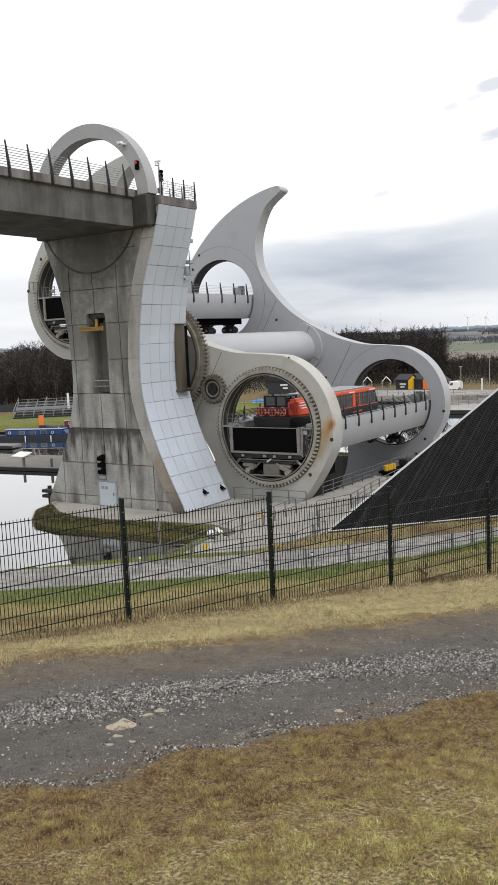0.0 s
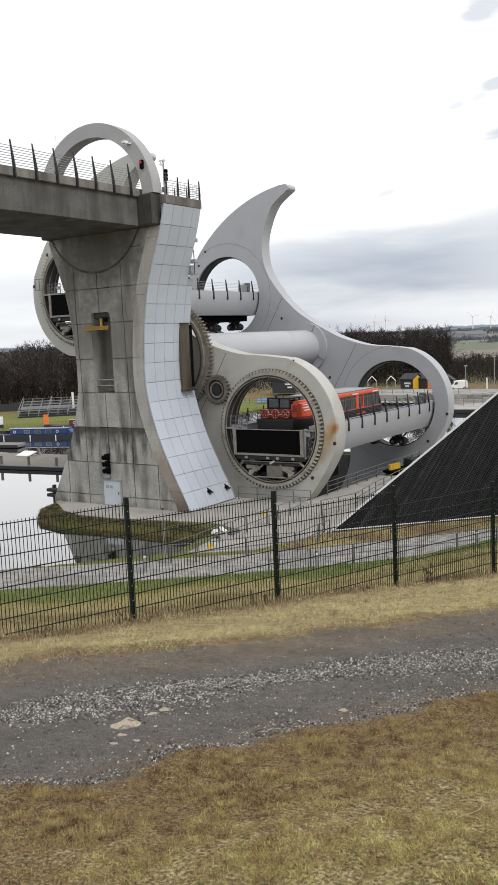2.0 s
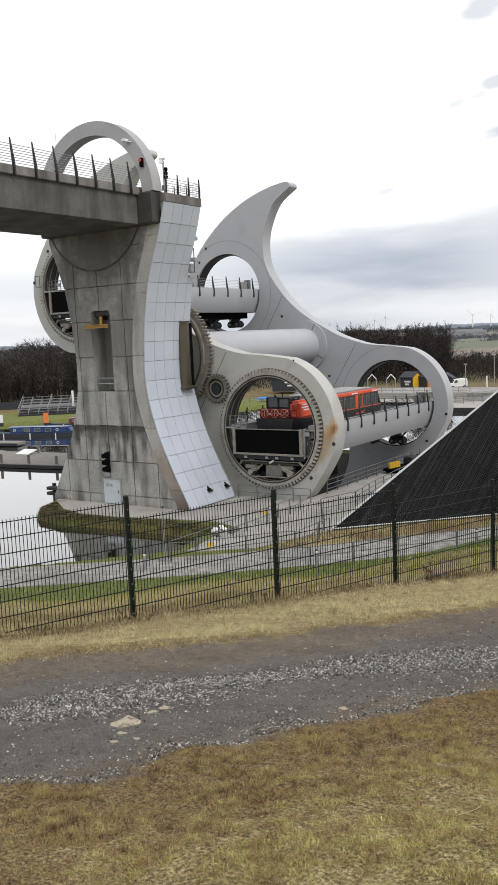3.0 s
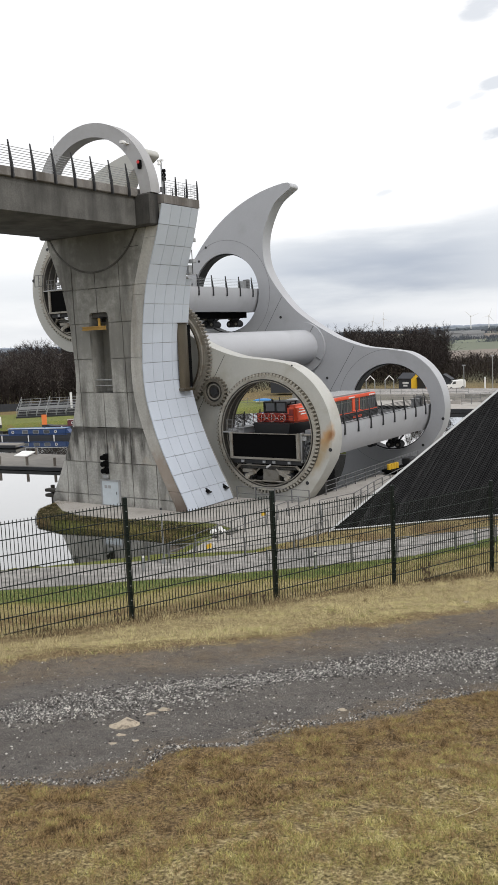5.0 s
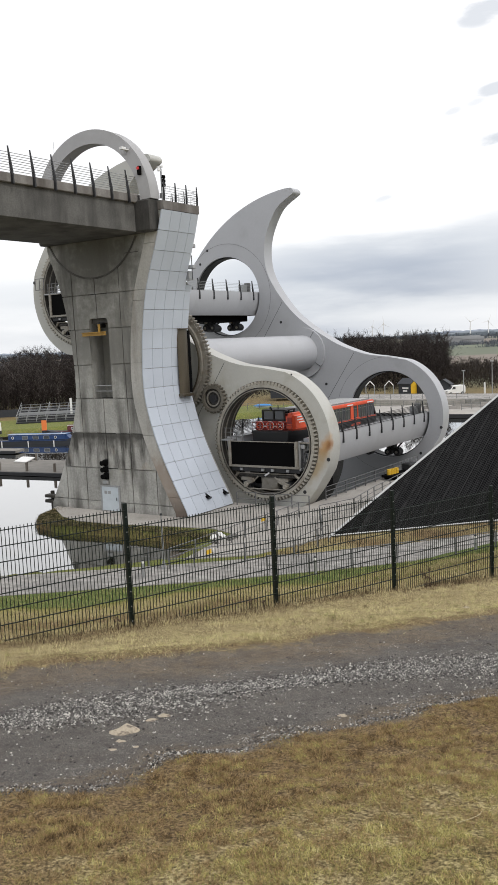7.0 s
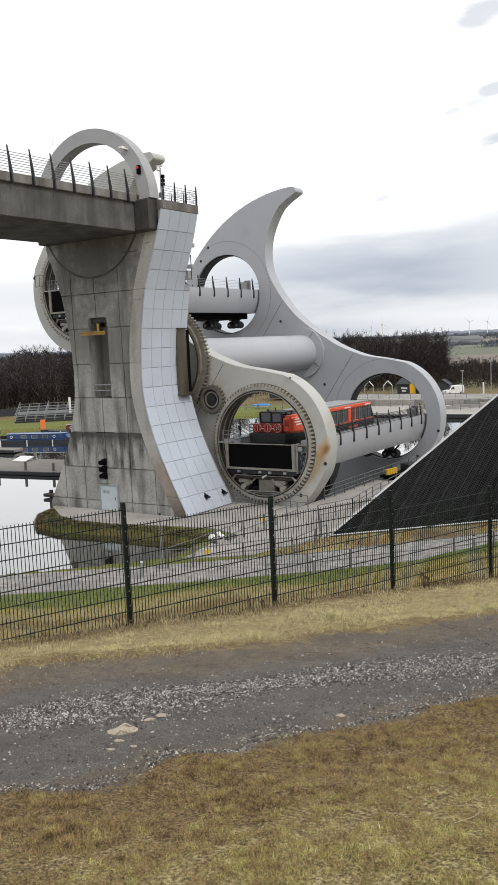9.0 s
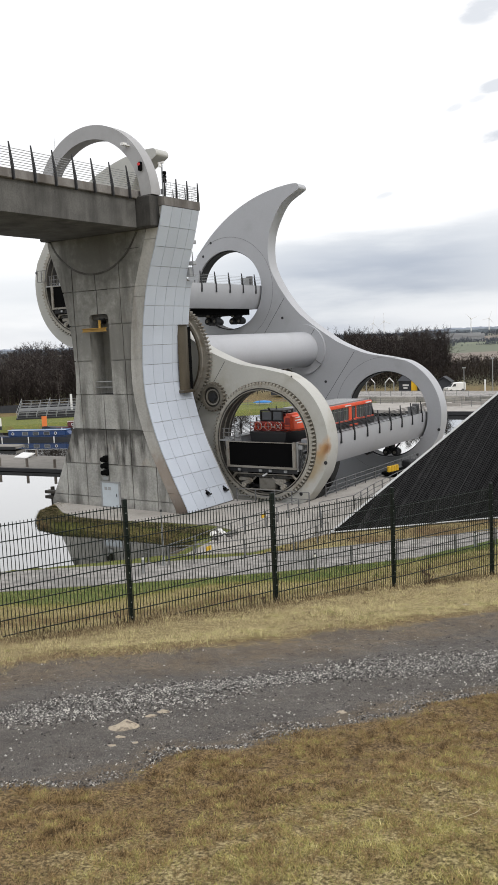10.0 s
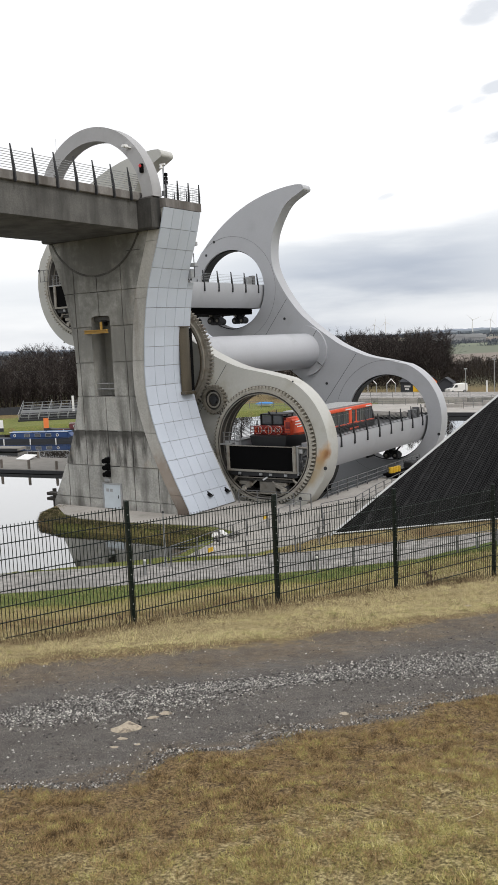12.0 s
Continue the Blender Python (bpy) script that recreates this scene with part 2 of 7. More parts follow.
TARMAC = material("grey_tarmac", (0.285, 0.272, 0.26), 0.9, var=0.7, scale=1.8, bump=0.5, bump_scale=30, stain=(0.19, 0.185, 0.178), stain_scale=0.25,
                  stain_at=(0.5, 0.7))
PAVING = material("pale_grey_paving", (0.355, 0.335, 0.312), 0.88, var=0.3, scale=0.6, bump=0.2, stain=(0.2, 0.19, 0.17), stain_scale=0.3,
                  stain_at=(0.5, 0.75))
JETTY = material("worn_jetty_boards", (0.20, 0.187, 0.168), 0.85, var=0.25, scale=0.9)
TIMBER = material("grey_jetty_timber", (0.19, 0.165, 0.14), 0.85, var=0.2, scale=1.2, island=0.15)
ROOF_BLACK = blade_material("black_weathered_boards", [(0.0, (0.003, 0.003, 0.0034)), (0.5, (0.0065, 0.0065, 0.0072)), (0.85, (0.012, 0.012, 0.0126)), (1.0, (0.03, 0.03, 0.031))], 0.9, 0.6, 0.12, spec=0.03)
BARK = blade_material("bare_winter_twigs", [(0.0, (0.012, 0.0095, 0.009)), (0.6, (0.034, 0.027, 0.025)), (0.9, (0.062, 0.05, 0.046)), (1.0, (0.14, 0.125, 0.115))], 0.9, 0.05, 0.25)
PINE = material("dark_evergreen", (0.02, 0.035, 0.022), 0.9, var=0.3, scale=0.3, island=0.3)
STONE = blade_material("crushed_grey_stone", [(0.0, (0.035, 0.033, 0.031)), (0.4, (0.10, 0.096, 0.091)), (0.68, (0.20, 0.193, 0.183)), (0.86, (0.38, 0.365, 0.34)), (1.0, (0.60, 0.575, 0.53))], 0.85, 9.0, 0.16)
STONE_BROWN = material("flat_buff_stone", (0.44, 0.375, 0.285), 0.85, var=0.35, scale=14, bump=0.8, bump_scale=45, stain=(0.16, 0.13, 0.10), stain_scale=16, stain_at=(0.5, 0.62))
DOOR_PAINT = material("pale_blue_grey_door_paint", (0.50, 0.56, 0.61), 0.5, var=0.07, scale=2.5, stain=(0.3, 0.32, 0.33), stain_scale=2, stain_at=(0.58, 0.8))
WET_TIMBER = material("dark_wet_timber", (0.03, 0.026, 0.021), 0.75, var=0.25, scale=1.5)
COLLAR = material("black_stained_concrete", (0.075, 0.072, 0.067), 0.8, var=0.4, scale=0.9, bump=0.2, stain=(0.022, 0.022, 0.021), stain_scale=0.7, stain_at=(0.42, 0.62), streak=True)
LIFTING_STEEL = material("oily_idler_steel", (0.05, 0.047, 0.042), 0.45, 0.4, var=0.3, scale=4, stain=(0.02, 0.019, 0.017), stain_scale=3, stain_at=(0.5, 0.62))
LAMP_RED = material("red_signal_lens", (0.6, 0.02, 0.02), 0.3)



def add_stain_or_shade(m, centre, reach, color):
    """A ragged patch of rust, stain or painted shade, at one place on a thing."""
    n, l = m.node_tree.nodes, m.node_tree.links
    b = n["Principled BSDF"]
    before = b.inputs["Base Color"].links[0].from_socket
    tc = n.new("ShaderNodeTexCoord")
    mp = n.new("ShaderNodeMapping")
    mp.inputs["Location"].default_value = [-c / r for c, r in zip(centre, reach)]
    mp.inputs["Scale"].default_value = [1 / r for r in reach]
    l.new(tc.outputs["Object"], mp.inputs["Vector"])
    ln = n.new("ShaderNodeVectorMath")
    ln.operation = "LENGTH"
    l.new(mp.outputs["Vector"], ln.inputs[0])
    ns = n.new("ShaderNodeTexNoise")
    ns.inputs["Scale"].default_value, ns.inputs["Detail"].default_value = 1.6, 7
    l.new(tc.outputs["Object"], ns.inputs["Vector"])
    sm = n.new("ShaderNodeMath")
    l.new(ln.outputs["Value"], sm.inputs[0])
    l.new(ns.outputs["Fac"], sm.inputs[1])
    rg = n.new("ShaderNodeMapRange")
    rg.inputs["From Min"].default_value, rg.inputs["From Max"].default_value = 1.45, 0.75
    rg.inputs["To Max"].default_value = 0.85
    l.new(sm.outputs[0], rg.inputs["Value"])
    mx = n.new("ShaderNodeMix")
    mx.data_type = "RGBA"
    mx.inputs["B"].default_value = (*color, 1)
    l.new(rg.outputs["Result"], mx.inputs["Factor"])
    l.new(before, mx.inputs["A"])
    l.new(mx.outputs["Result"], b.inputs["Base Color"])


add_stain_or_shade(CONCRETE_DRIP, (0, -7.5, 6.5), (40, 40, 1.25), (0.038, 0.036, 0.032))
# upper pier darker: dirt plus the aqueduct's shade, both put into the colour
add_stain_or_shade(CONCRETE, (-0.5, -7.5, 20.6), (8.0, 9.0, 6.0), (0.115, 0.114, 0.105))
add_stain_or_shade(CONCRETE, (-1.0, -7.5, 13.5), (9.0, 9.0, 4.0), (0.19, 0.188, 0.175))
add_stain_or_shade(CONCRETE_PALE, (7.0, -7.4, -0.1), (40, 40, 1.3), (0.035, 0.03, 0.027))
add_stain_or_shade(CONCRETE_PALE, (7.0, -7.4, 0.7), (40, 40, 2.4), (0.13, 0.10, 0.08))
add_stain_or_shade(CONCRETE_PALE, (6.0, -7.4, 3.0), (40, 40, 2.6), (0.30, 0.25, 0.21))
add_stain_or_shade(CONCRETE, (-6.6, -7.5, -0.6), (1.6, 9.0, 2.3), (0.06, 0.058, 0.053))
add_stain_or_shade(CONCRETE, (0.0, -7.5, -1.0), (40.0, 9.0, 1.6), (0.12, 0.115, 0.105))
add_stain_or_shade(STEEL_CREAM, (16.8, 0.0, 2.75), (0.75, 0.7, 1.7), (0.46, 0.24, 0.07))
add_stain_or_shade(STEEL_CREAM, (16.95, 0.0, 3.1), (0.34, 0.6, 0.95), (0.24, 0.095, 0.025))
add_stain_or_shade(STEEL_CREAM, (17.0, 0.0, 1.2), (0.7, 0.6, 2.2), (0.36, 0.28, 0.17))

# ---- mesh helpers ----


def part(name, bm, mat, parent=None, label=""):
    me = bpy.data.meshes.new(name)
    bmesh.ops.recalc_face_normals(bm, faces=bm.faces[:])
    bm.to_mesh(me)
    bm.free()
    me.shade_smooth()
    me.set_sharp_from_angle(angle=radians(32))
    me.materials.append(mat)
    ob = new(name, me)
    if parent:
        ob.parent = parent
    if label:
        tagged(ob, label)
    return ob


def thing(name, label, category, at=None, group="", kind=""):
    ob = new(name)
    if at:
        ob.matrix_basis = at
    return tagged(ob, label, category, group, kind)


def box(bm, x0, x1, y0, y1, z0, z1, m=None):
    vs = [bm.verts.new(Vector((x, y, z))) for x in (x0, x1) for y in (y0, y1) for z in (z0, z1)]
    if m:
        for v in vs:
            v.co = m @ v.co
    for f in ((0, 1, 3, 2), (4, 6, 7, 5), (0, 4, 5, 1), (2, 3, 7, 6), (0, 2, 6, 4), (1, 5, 7, 3)):
        bm.faces.new([vs[i] for i in f])
    return bm


def boxes(*rows):
    bm = bmesh.new()
    for r in rows:
        box(bm, *r)
    return bm


def bevelled(bm, width, segments=1):
    bmesh.ops.bevel(bm, geom=bm.edges[:], offset=width, segments=segments, affect="EDGES", clamp_overlap=True)
    return bm


def tube(bm, a, b, r, r2=None, n=8, caps=True):
    a, b = Vector(a), Vector(b)
    r2 = r if r2 is None else r2
    q = (b - a).to_track_quat("Z", "Y")
    rings = []
    for c, rr in ((a, r), (b, r2)):
        rings.append([bm.verts.new(c + q @ Vector((rr * math.cos(2 * math.pi * i / n), rr * math.sin(2 * math.pi * i / n), 0))) for i in range(n)])
    for i in range(n):
        j = (i + 1) % n
        bm.faces.new((rings[0][i], rings[0][j], rings[1][j], rings[1][i]))
    if caps:
        bm.faces.new(rings[0][::-1])
        bm.faces.new(rings[1])
    return bm


def bar(a, b, r, n=6):
    return tube(bmesh.new(), a, b, r, n=n)


def annulus(bm, r0, r1, y0, y1, n=96, cx=0.0, cz=0.0, a0=0.0, a1=360.0):
    """A flat ring about the Y direction, or a stretch of one."""
    full = abs(a1 - a0) > 359.9
    rows = []
    for i in range(n if full else n + 1):
        a = radians(a0 + (a1 - a0) * i / n)
        c, s = math.cos(a), math.sin(a)
        rows.append([bm.verts.new((cx + r * c, y, cz + r * s)) for r, y in ((r0, y0), (r1, y0), (r1, y1), (r0, y1))])
    for i in range(n):
        p, q = rows[i], rows[(i + 1) % len(rows)]
        for k in range(4):
            bm.faces.new((p[k], p[(k + 1) % 4], q[(k + 1) % 4], q[k]))
    if not full:
        bm.faces.new(rows[0])
        bm.faces.new(rows[-1][::-1])
    return bm


def prism(outline, y0, y1, holes=()):
    """A plate with that outline in x and z, and holes through it, from y0 to y1."""
    bm = bmesh.new()
    edges = []
    for loop in (outline, *holes):
        vs = [bm.verts.new((x, y0, z)) for x, z in loop]
        edges += [bm.edges.new((vs[i], vs[(i + 1) % len(vs)])) for i in range(len(vs))]
    bmesh.ops.triangle_fill(bm, edges=edges, use_beauty=True, normal=(0, -1, 0))
    geom = bmesh.ops.extrude_face_region(bm, geom=bm.faces[:])
    bmesh.ops.translate(bm, verts=[g for g in geom["geom"] if isinstance(g, bmesh.types.BMVert)], vec=(0, y1 - y0, 0))
    return bm


def slab(outline, z0, z1):
    bm = bmesh.new()
    lo = [bm.verts.new((x, y, z0)) for x, y in outline]
    hi = [bm.verts.new((x, y, z1)) for x, y in outline]
    bm.faces.new(lo[::-1])
    bm.faces.new(hi)
    for i in range(len(lo)):
        j = (i + 1) % len(lo)
        bm.faces.new((lo[i], lo[j], hi[j], hi[i]))
    return bm


def curve_through(points, steps=8):
    """A smooth line through control points (Catmull-Rom)."""
    out = []
    pts = [points[0], *points, points[-1]]
    for i in range(1, len(pts) - 2):
        for k in range(steps):
            t = k / steps
            p = [Vector(q) for q in pts[i - 1:i + 3]]
            out.append(0.5 * (2 * p[1] + (p[2] - p[0]) * t + (2 * p[0] - 5 * p[1] + 4 * p[2] - p[3]) * t ** 2
                              + (3 * p[1] - p[0] - 3 * p[2] + p[3]) * t ** 3))
    out.append(Vector(points[-1]))
    return out


def lerp_table(table, z):
    zs, vs = zip(*table)
    return float(np.interp(z, zs, vs))

# ---- ground ----
FENCE_AT, FENCE_DIR = Vector((40.2, -50.75)), Vector((0.385, 0.923))
FENCE_OUT = Vector((0.923, -0.385))
WATER_Z = -0.55
BASIN = [(12.8, -13.0), (14.0, -17.6), (10.2, -22.0), (6.6, -25.2), (-8, -38), (-40, -62), (-120, -30), (-72, 42), (-58, 62), (-30, 92),
         (-6, 83), (6, 83), (13, 60), (16, 28), (-9.0, 28), (-7.3, -4.5), (-6.7, -7.8), (-5.7, -10.7), (-4.0, -12.5), (-0.8, -13.3), (2.5, -12.75), (8.2, -12.5)]
DOCK = (-8.6, 13.5, -0.85, 27.0)


def signed_distance(px, py, poly):
    """Distance to a polygon's edge, negative inside."""
    best = np.full(px.shape, 1e9)
    inside = np.zeros(px.shape, bool)
    for (x0, y0), (x1, y1) in zip(poly, poly[1:] + poly[:1]):
        ex, ey = x1 - x0, y1 - y0
        t = np.clip(((px - x0) * ex + (py - y0) * ey) / (ex * ex + ey * ey), 0, 1)
        best = np.minimum(best, np.hypot(px - x0 - t * ex, py - y0 - t * ey))
        crosses = ((y0 > py) != (y1 > py)) & (px < (x1 - x0) * (py - y0) / (y1 - y0 + 1e-12) + x0)
        inside ^= crosses
    return np.where(inside, -best, best)


def along_fence(px, py):
    a = (px - FENCE_AT.x) * FENCE_DIR.x + (py - FENCE_AT.y) * FENCE_DIR.y
    d = (px - FENCE_AT.x) * FENCE_OUT.x + (py - FENCE_AT.y) * FENCE_OUT.y
    return a, d


def smooth(t):
    t = np.clip(t, 0, 1)
    return t * t * (3 - 2 * t)


def ripple(px, py, wave):
    return (np.sin(px / wave + 1.3 * np.sin(py / wave * 0.7)) + np.sin(py / wave * 1.3 + 1.7 * np.sin(px / wave * 0.6 + 1))) * 0.5


ROAD = [(-60, -74), (-20, -50), (8.6, -27.3), (20.9, -17.0), (31.2, -5.9), (44, 12), (60, 40)]


def beside_road(px, py):
    """Distance from the road's edge, and whether that is on the fence's side."""
    best = np.full(px.shape, 1e9)
    for (x0, y0), (x1, y1) in zip(ROAD, ROAD[1:]):
        ex, ey = x1 - x0, y1 - y0
        t = np.clip(((px - x0) * ex + (py - y0) * ey) / (ex * ex + ey * ey), 0, 1)
        best = np.minimum(best, np.hypot(px - x0 - t * ex, py - y0 - t * ey))
    fence_side = (px - 20.9) * 0.73 - (py + 17.0) * 0.68 > 0
    return best - 2.15, fence_side


PATH_NEAR = [(-14, 4.8), (-3.69, 6.0), (-3.41, 6.16), (-3.11, 6.27), (-2.94, 6.29), (-2.68, 6.17), (-2.32, 6.25), (-2.14, 6.31), (-1.88, 6.26), (-1.47, 6.35), (-0.99, 6.39), (-0.46, 6.42), (-0.04, 6.5), (14, 8.5)]
PATH_FAR = [(-14, 1.19), (-2.48, 2.09), (-1.9, 2.16), (-1.37, 2.43), (-0.82, 2.67), (-0.24, 2.89), (0.07, 2.99), (0.83, 3.02), (1.69, 3.03), (2.39, 3.28), (3.26, 3.4), (14, 4.0)]


def path_edges(a):
    """Near and far edge of the gravel path beside the fence, as distances from the fence."""
    return (np.interp(a, *zip(*PATH_NEAR)) + 0.04 * np.sin(a * 5.3) + 0.03 * np.sin(a * 13.0),
            np.interp(a, *zip(*PATH_FAR)) + 0.06 * np.sin(a * 4.1) + 0.03 * np.sin(a * 11.0))


def ground_height(px, py):
    px, py = np.asarray(px, float), np.asarray(py, float)
    a, d = along_fence(px, py)
    top = 9.36 - 0.098 * np.clip(a, -30, 30) + 0.161 * np.clip(d, 0, 14)
    near, far = path_edges(np.clip(a, -12, 12))
    on_path = smooth((d - far) / 0.5) * smooth((near - d) / 0.5)
    rough = 0.035 * ripple(px, py, 0.55) + 0.02 * ripple(px + 3, py, 0.21)
    top = top + rough * (1 - 0.6 * on_path) - 0.05 * on_path
    s = np.clip(-d / 27.0, 0, 1)
    z = top * (1 - s) ** 1.35 * (1 - smooth((s - 0.85) / 0.15))
    sd = signed_distance(px, py, BASIN)
    z = np.where(d < -22, z - 2.2 * smooth((0.15 - sd) / 0.8), z)
    x0, x1, y0, y1 = DOCK
    pit = np.minimum(np.minimum(px - x0, x1 - px), np.minimum(py - y0, y1 - py))
    z = np.where(pit > -0.1, -7.2, z)
    # the land beyond rises gently towards far hills
    r = np.hypot(px, py)
    lift = 1.0 * smooth((r - 105) / 60) * (sd > 4)
    ang = np.arctan2(px, py)
    hills = (7 + 3 * np.sin(ang * 9 + 1.2) + 2 * np.sin(ang * 23)) * smooth((r - 700) / 1500) * smooth((ang + 0.66) / 0.16) + 2.0 * np.sin(r / 90) * smooth((r - 500) / 300)
    return z + lift + np.where(d < 0, hills, 0)


def grid_lines(parts, lo, hi):
    """Fine lines on the stretches given, growing steps outside them."""
    xs = []
    for a, b, step in parts:
        xs += list(np.arange(a, b, step))
    x, step = parts[-1][1], parts[-1][2]
    while x < hi:
        xs.append(x)
        step *= 1.16
        x += step
    x, step = parts[0][0], parts[0][2]
    while x > lo:
        step *= 1.16
        x -= step
        xs.append(x)
    return np.array(sorted(xs))


def build_ground():
    gx = grid_lines([(-64, -10, 0.9), (-10, 17, 0.3), (17, 30, 0.9), (30, 55, 0.22)], -3300, 3300)
    gy = grid_lines([(-64, -41, 0.22), (-41, -23, 0.9), (-23, -5, 0.3), (-5, 66, 0.9)], -3300, 3600)
    px, py = np.meshgrid(gx, gy)
    pz = ground_height(px, py)
    nx, ny = len(gx), len(gy)
    verts = np.stack([px, py, pz], -1).reshape(-1, 3)
    i = (np.arange(ny - 1)[:, None] * nx + np.arange(nx - 1)[None]).reshape(-1)
    faces = np.stack([i, i + 1, i + nx + 1, i + nx], 1)
    me = bpy.data.meshes.new("ground")
    me.from_pydata(verts.tolist(), [], faces.tolist())
    a, d = along_fence(px, py)
    near, far = path_edges(np.clip(a, -14, 14))
    path = np.clip((near - d) / 0.5 + 0.5, 0, 1) * np.clip((d - far) / 0.8 + 0.5, 0, 1)
    verge, fence_side = beside_road(px, py)
    below = (d < -1) & fence_side
    wander = verge + 0.9 * ripple(px, py, 2.6) + 0.5 * ripple(px + 9, py, 1.1) + 0.10 * np.clip(px - 20, -20, 25)
    green = np.where(below, 1.0 - 0.72 * smooth((wander - 1.9) / 1.2), np.where(d < -1, 0.88, 0))
    roof_strip = (d < -1) & ~fence_side & (verge < 9) & (px > 19)
    green = np.where(roof_strip, 0.38, green)
    green = green + (d > -1) * (np.minimum((0.12 + 0.45 * smooth((d - 7.3) / 1.1)) * (0.85 + 0.5 * ripple(px, py, 0.4)), 0.6) + 0.45 * np.exp(-((d - far + 0.3) / 0.28) ** 2))
    bare = (d > near - 0.5) * (0.85 - 0.42 * smooth((d - near - 0.6) / 1.0) + 0.1 * ripple(px, py, 0.4))
    bare = bare + 0.9 * np.exp(-((d - far - 0.45) / 0.65) ** 2) + 0.36 * (d > -0.8) * (d < far) + 0.4 * np.exp(-((d - 0.1) / 0.35) ** 2)
    bare = bare + below * 0.95 * np.exp(-((wander - 5.6) / 1.0) ** 2) + below * 0.3 * np.exp(-((wander - 9.0) / 2.0) ** 2) + 0.62 * roof_strip * (0.8 + 0.6 * ripple(px, py, 1.3)) + 0.7 * (np.hypot(px, py) > 108) * (np.hypot(px, py) < 220) * ~below
    shore = signed_distance(px, py, BASIN)
    bare = bare + (0.55 + 0.3 * ripple(px, py, 1.1)) * (d < -22) * (shore < 0.25) * (shore > -2.5)
    cover = me.color_attributes.new("cover", "FLOAT_COLOR", "POINT")
    data = np.stack([path, np.clip(green, 0, 1), np.clip(bare, 0, 1), smooth((np.hypot(px, py) - 118) / 60)], -1).reshape(-1)
    cover.data.foreach_set("color", data.astype(np.float32))
    me.shade_smooth()
    me.materials.append(ground_material())
    return tagged(new("ground", me), "sloping dry grass bank, gravel path and flat green land to far hills", "ground", kind="structure")


def ground_material():
    m = bpy.data.materials.new("winter_grass_and_gravel")
    m.use_nodes = True
    n, l = m.node_tree.nodes, m.node_tree.links
    b = n["Principled BSDF"]
    b.inputs["Roughness"].default_value, b.inputs["Specular IOR Level"].default_value = 0.95, 0.2
    tc = n.new("ShaderNodeTexCoord")

    def noise_at(scale, detail=6, rough=0.6):
        t = n.new("ShaderNodeTexNoise")
        t.inputs["Scale"].default_value, t.inputs["Detail"].default_value, t.inputs["Roughness"].default_value = scale, detail, rough
        l.new(tc.outputs["Object"], t.inputs["Vector"])
        return t.outputs["Fac"]

    def ramp_of(fac, *stops):
        r = n.new("ShaderNodeValToRGB")
        r.color_ramp.elements[0].position, r.color_ramp.elements[0].color = stops[0][0], (*stops[0][1], 1)
        r.color_ramp.elements[1].position, r.color_ramp.elements[1].color = stops[-1][0], (*stops[-1][1], 1)
        for p, c in stops[1:-1]:
            r.color_ramp.elements.new(p).color = (*c, 1)
        l.new(fac, r.inputs["Fac"])
        return r.outputs["Color"]

    def mixed(fac, c1, c2):
        x = n.new("ShaderNodeMix")
        x.data_type = "RGBA"
        l.new(fac, x.inputs["Factor"])
        l.new(c1, x.inputs["A"])
        l.new(c2, x.inputs["B"])
        return x.outputs["Result"]

    def calc(op, p, q):
        x = n.new("ShaderNodeMath")
        x.operation = op
        for k, v in ((0, p), (1, q)):
            if isinstance(v, (int, float)):
                x.inputs[k].default_value = v
            else:
                l.new(v, x.inputs[k])
        return x.outputs[0]

    def edge(v, lo, hi):
        x = n.new("ShaderNodeMapRange")
        x.inputs["From Min"].default_value, x.inputs["From Max"].default_value = lo, hi
        l.new(v, x.inputs["Value"])
        return x.outputs["Result"]

    attr = n.new("ShaderNodeAttribute")
    attr.attribute_name = "cover"
    sep = n.new("ShaderNodeSeparateColor")
    l.new(attr.outputs["Color"], sep.inputs["Color"])
    fine, mid, coarse, very_fine = noise_at(48, 8, 0.72), noise_at(5.0), noise_at(0.6), noise_at(140, 3)
    dry = ramp_of(fine, (0.36, (0.06, 0.044, 0.02)), (0.49, (0.25, 0.20, 0.10)), (0.61, (0.58, 0.49, 0.27)))
    lush = ramp_of(fine, (0.37, (0.035, 0.038, 0.01)), (0.5, (0.165, 0.155, 0.036)), (0.62, (0.45, 0.395, 0.13)))
    earth = ramp_of(fine, (0.37, (0.03, 0.02, 0.011)), (0.5, (0.14, 0.094, 0.048)), (0.62, (0.36, 0.26, 0.135)))
    soil = edge(calc("ADD", calc("MULTIPLY", mid, 0.75), calc("MULTIPLY", sep.outputs["Blue"], 0.4)), 0.43, 0.82)
    gravel = mixed(soil, ramp_of(very_fine, (0.34, (0.032, 0.029, 0.026)), (0.48, (0.106, 0.096, 0.087)), (0.60, (0.18, 0.166, 0.152)), (0.7, (0.38, 0.355, 0.325))),
                   ramp_of(very_fine, (0.34, (0.045, 0.034, 0.024)), (0.52, (0.155, 0.122, 0.088)), (0.7, (0.32, 0.265, 0.20))))
    worn = n.new("ShaderNodeVectorMath")
    worn.operation = "SCALE"
    l.new(gravel, worn.inputs[0])
    tread = n.new("ShaderNodeMapRange")
    tread.inputs["From Min"].default_value, tread.inputs["From Max"].default_value = 0.32, 0.68
    tread.inputs["To Min"].default_value, tread.inputs["To Max"].default_value = 0.62, 1.35
    l.new(calc("ADD", calc("MULTIPLY", noise_at(11.0, 8, 0.7), 0.55), calc("MULTIPLY", noise_at(2.2, 6, 0.6), 0.45)), tread.inputs["Value"])
    l.new(tread.outputs["Result"], worn.inputs["Scale"])
    gravel = worn.outputs["Vector"]
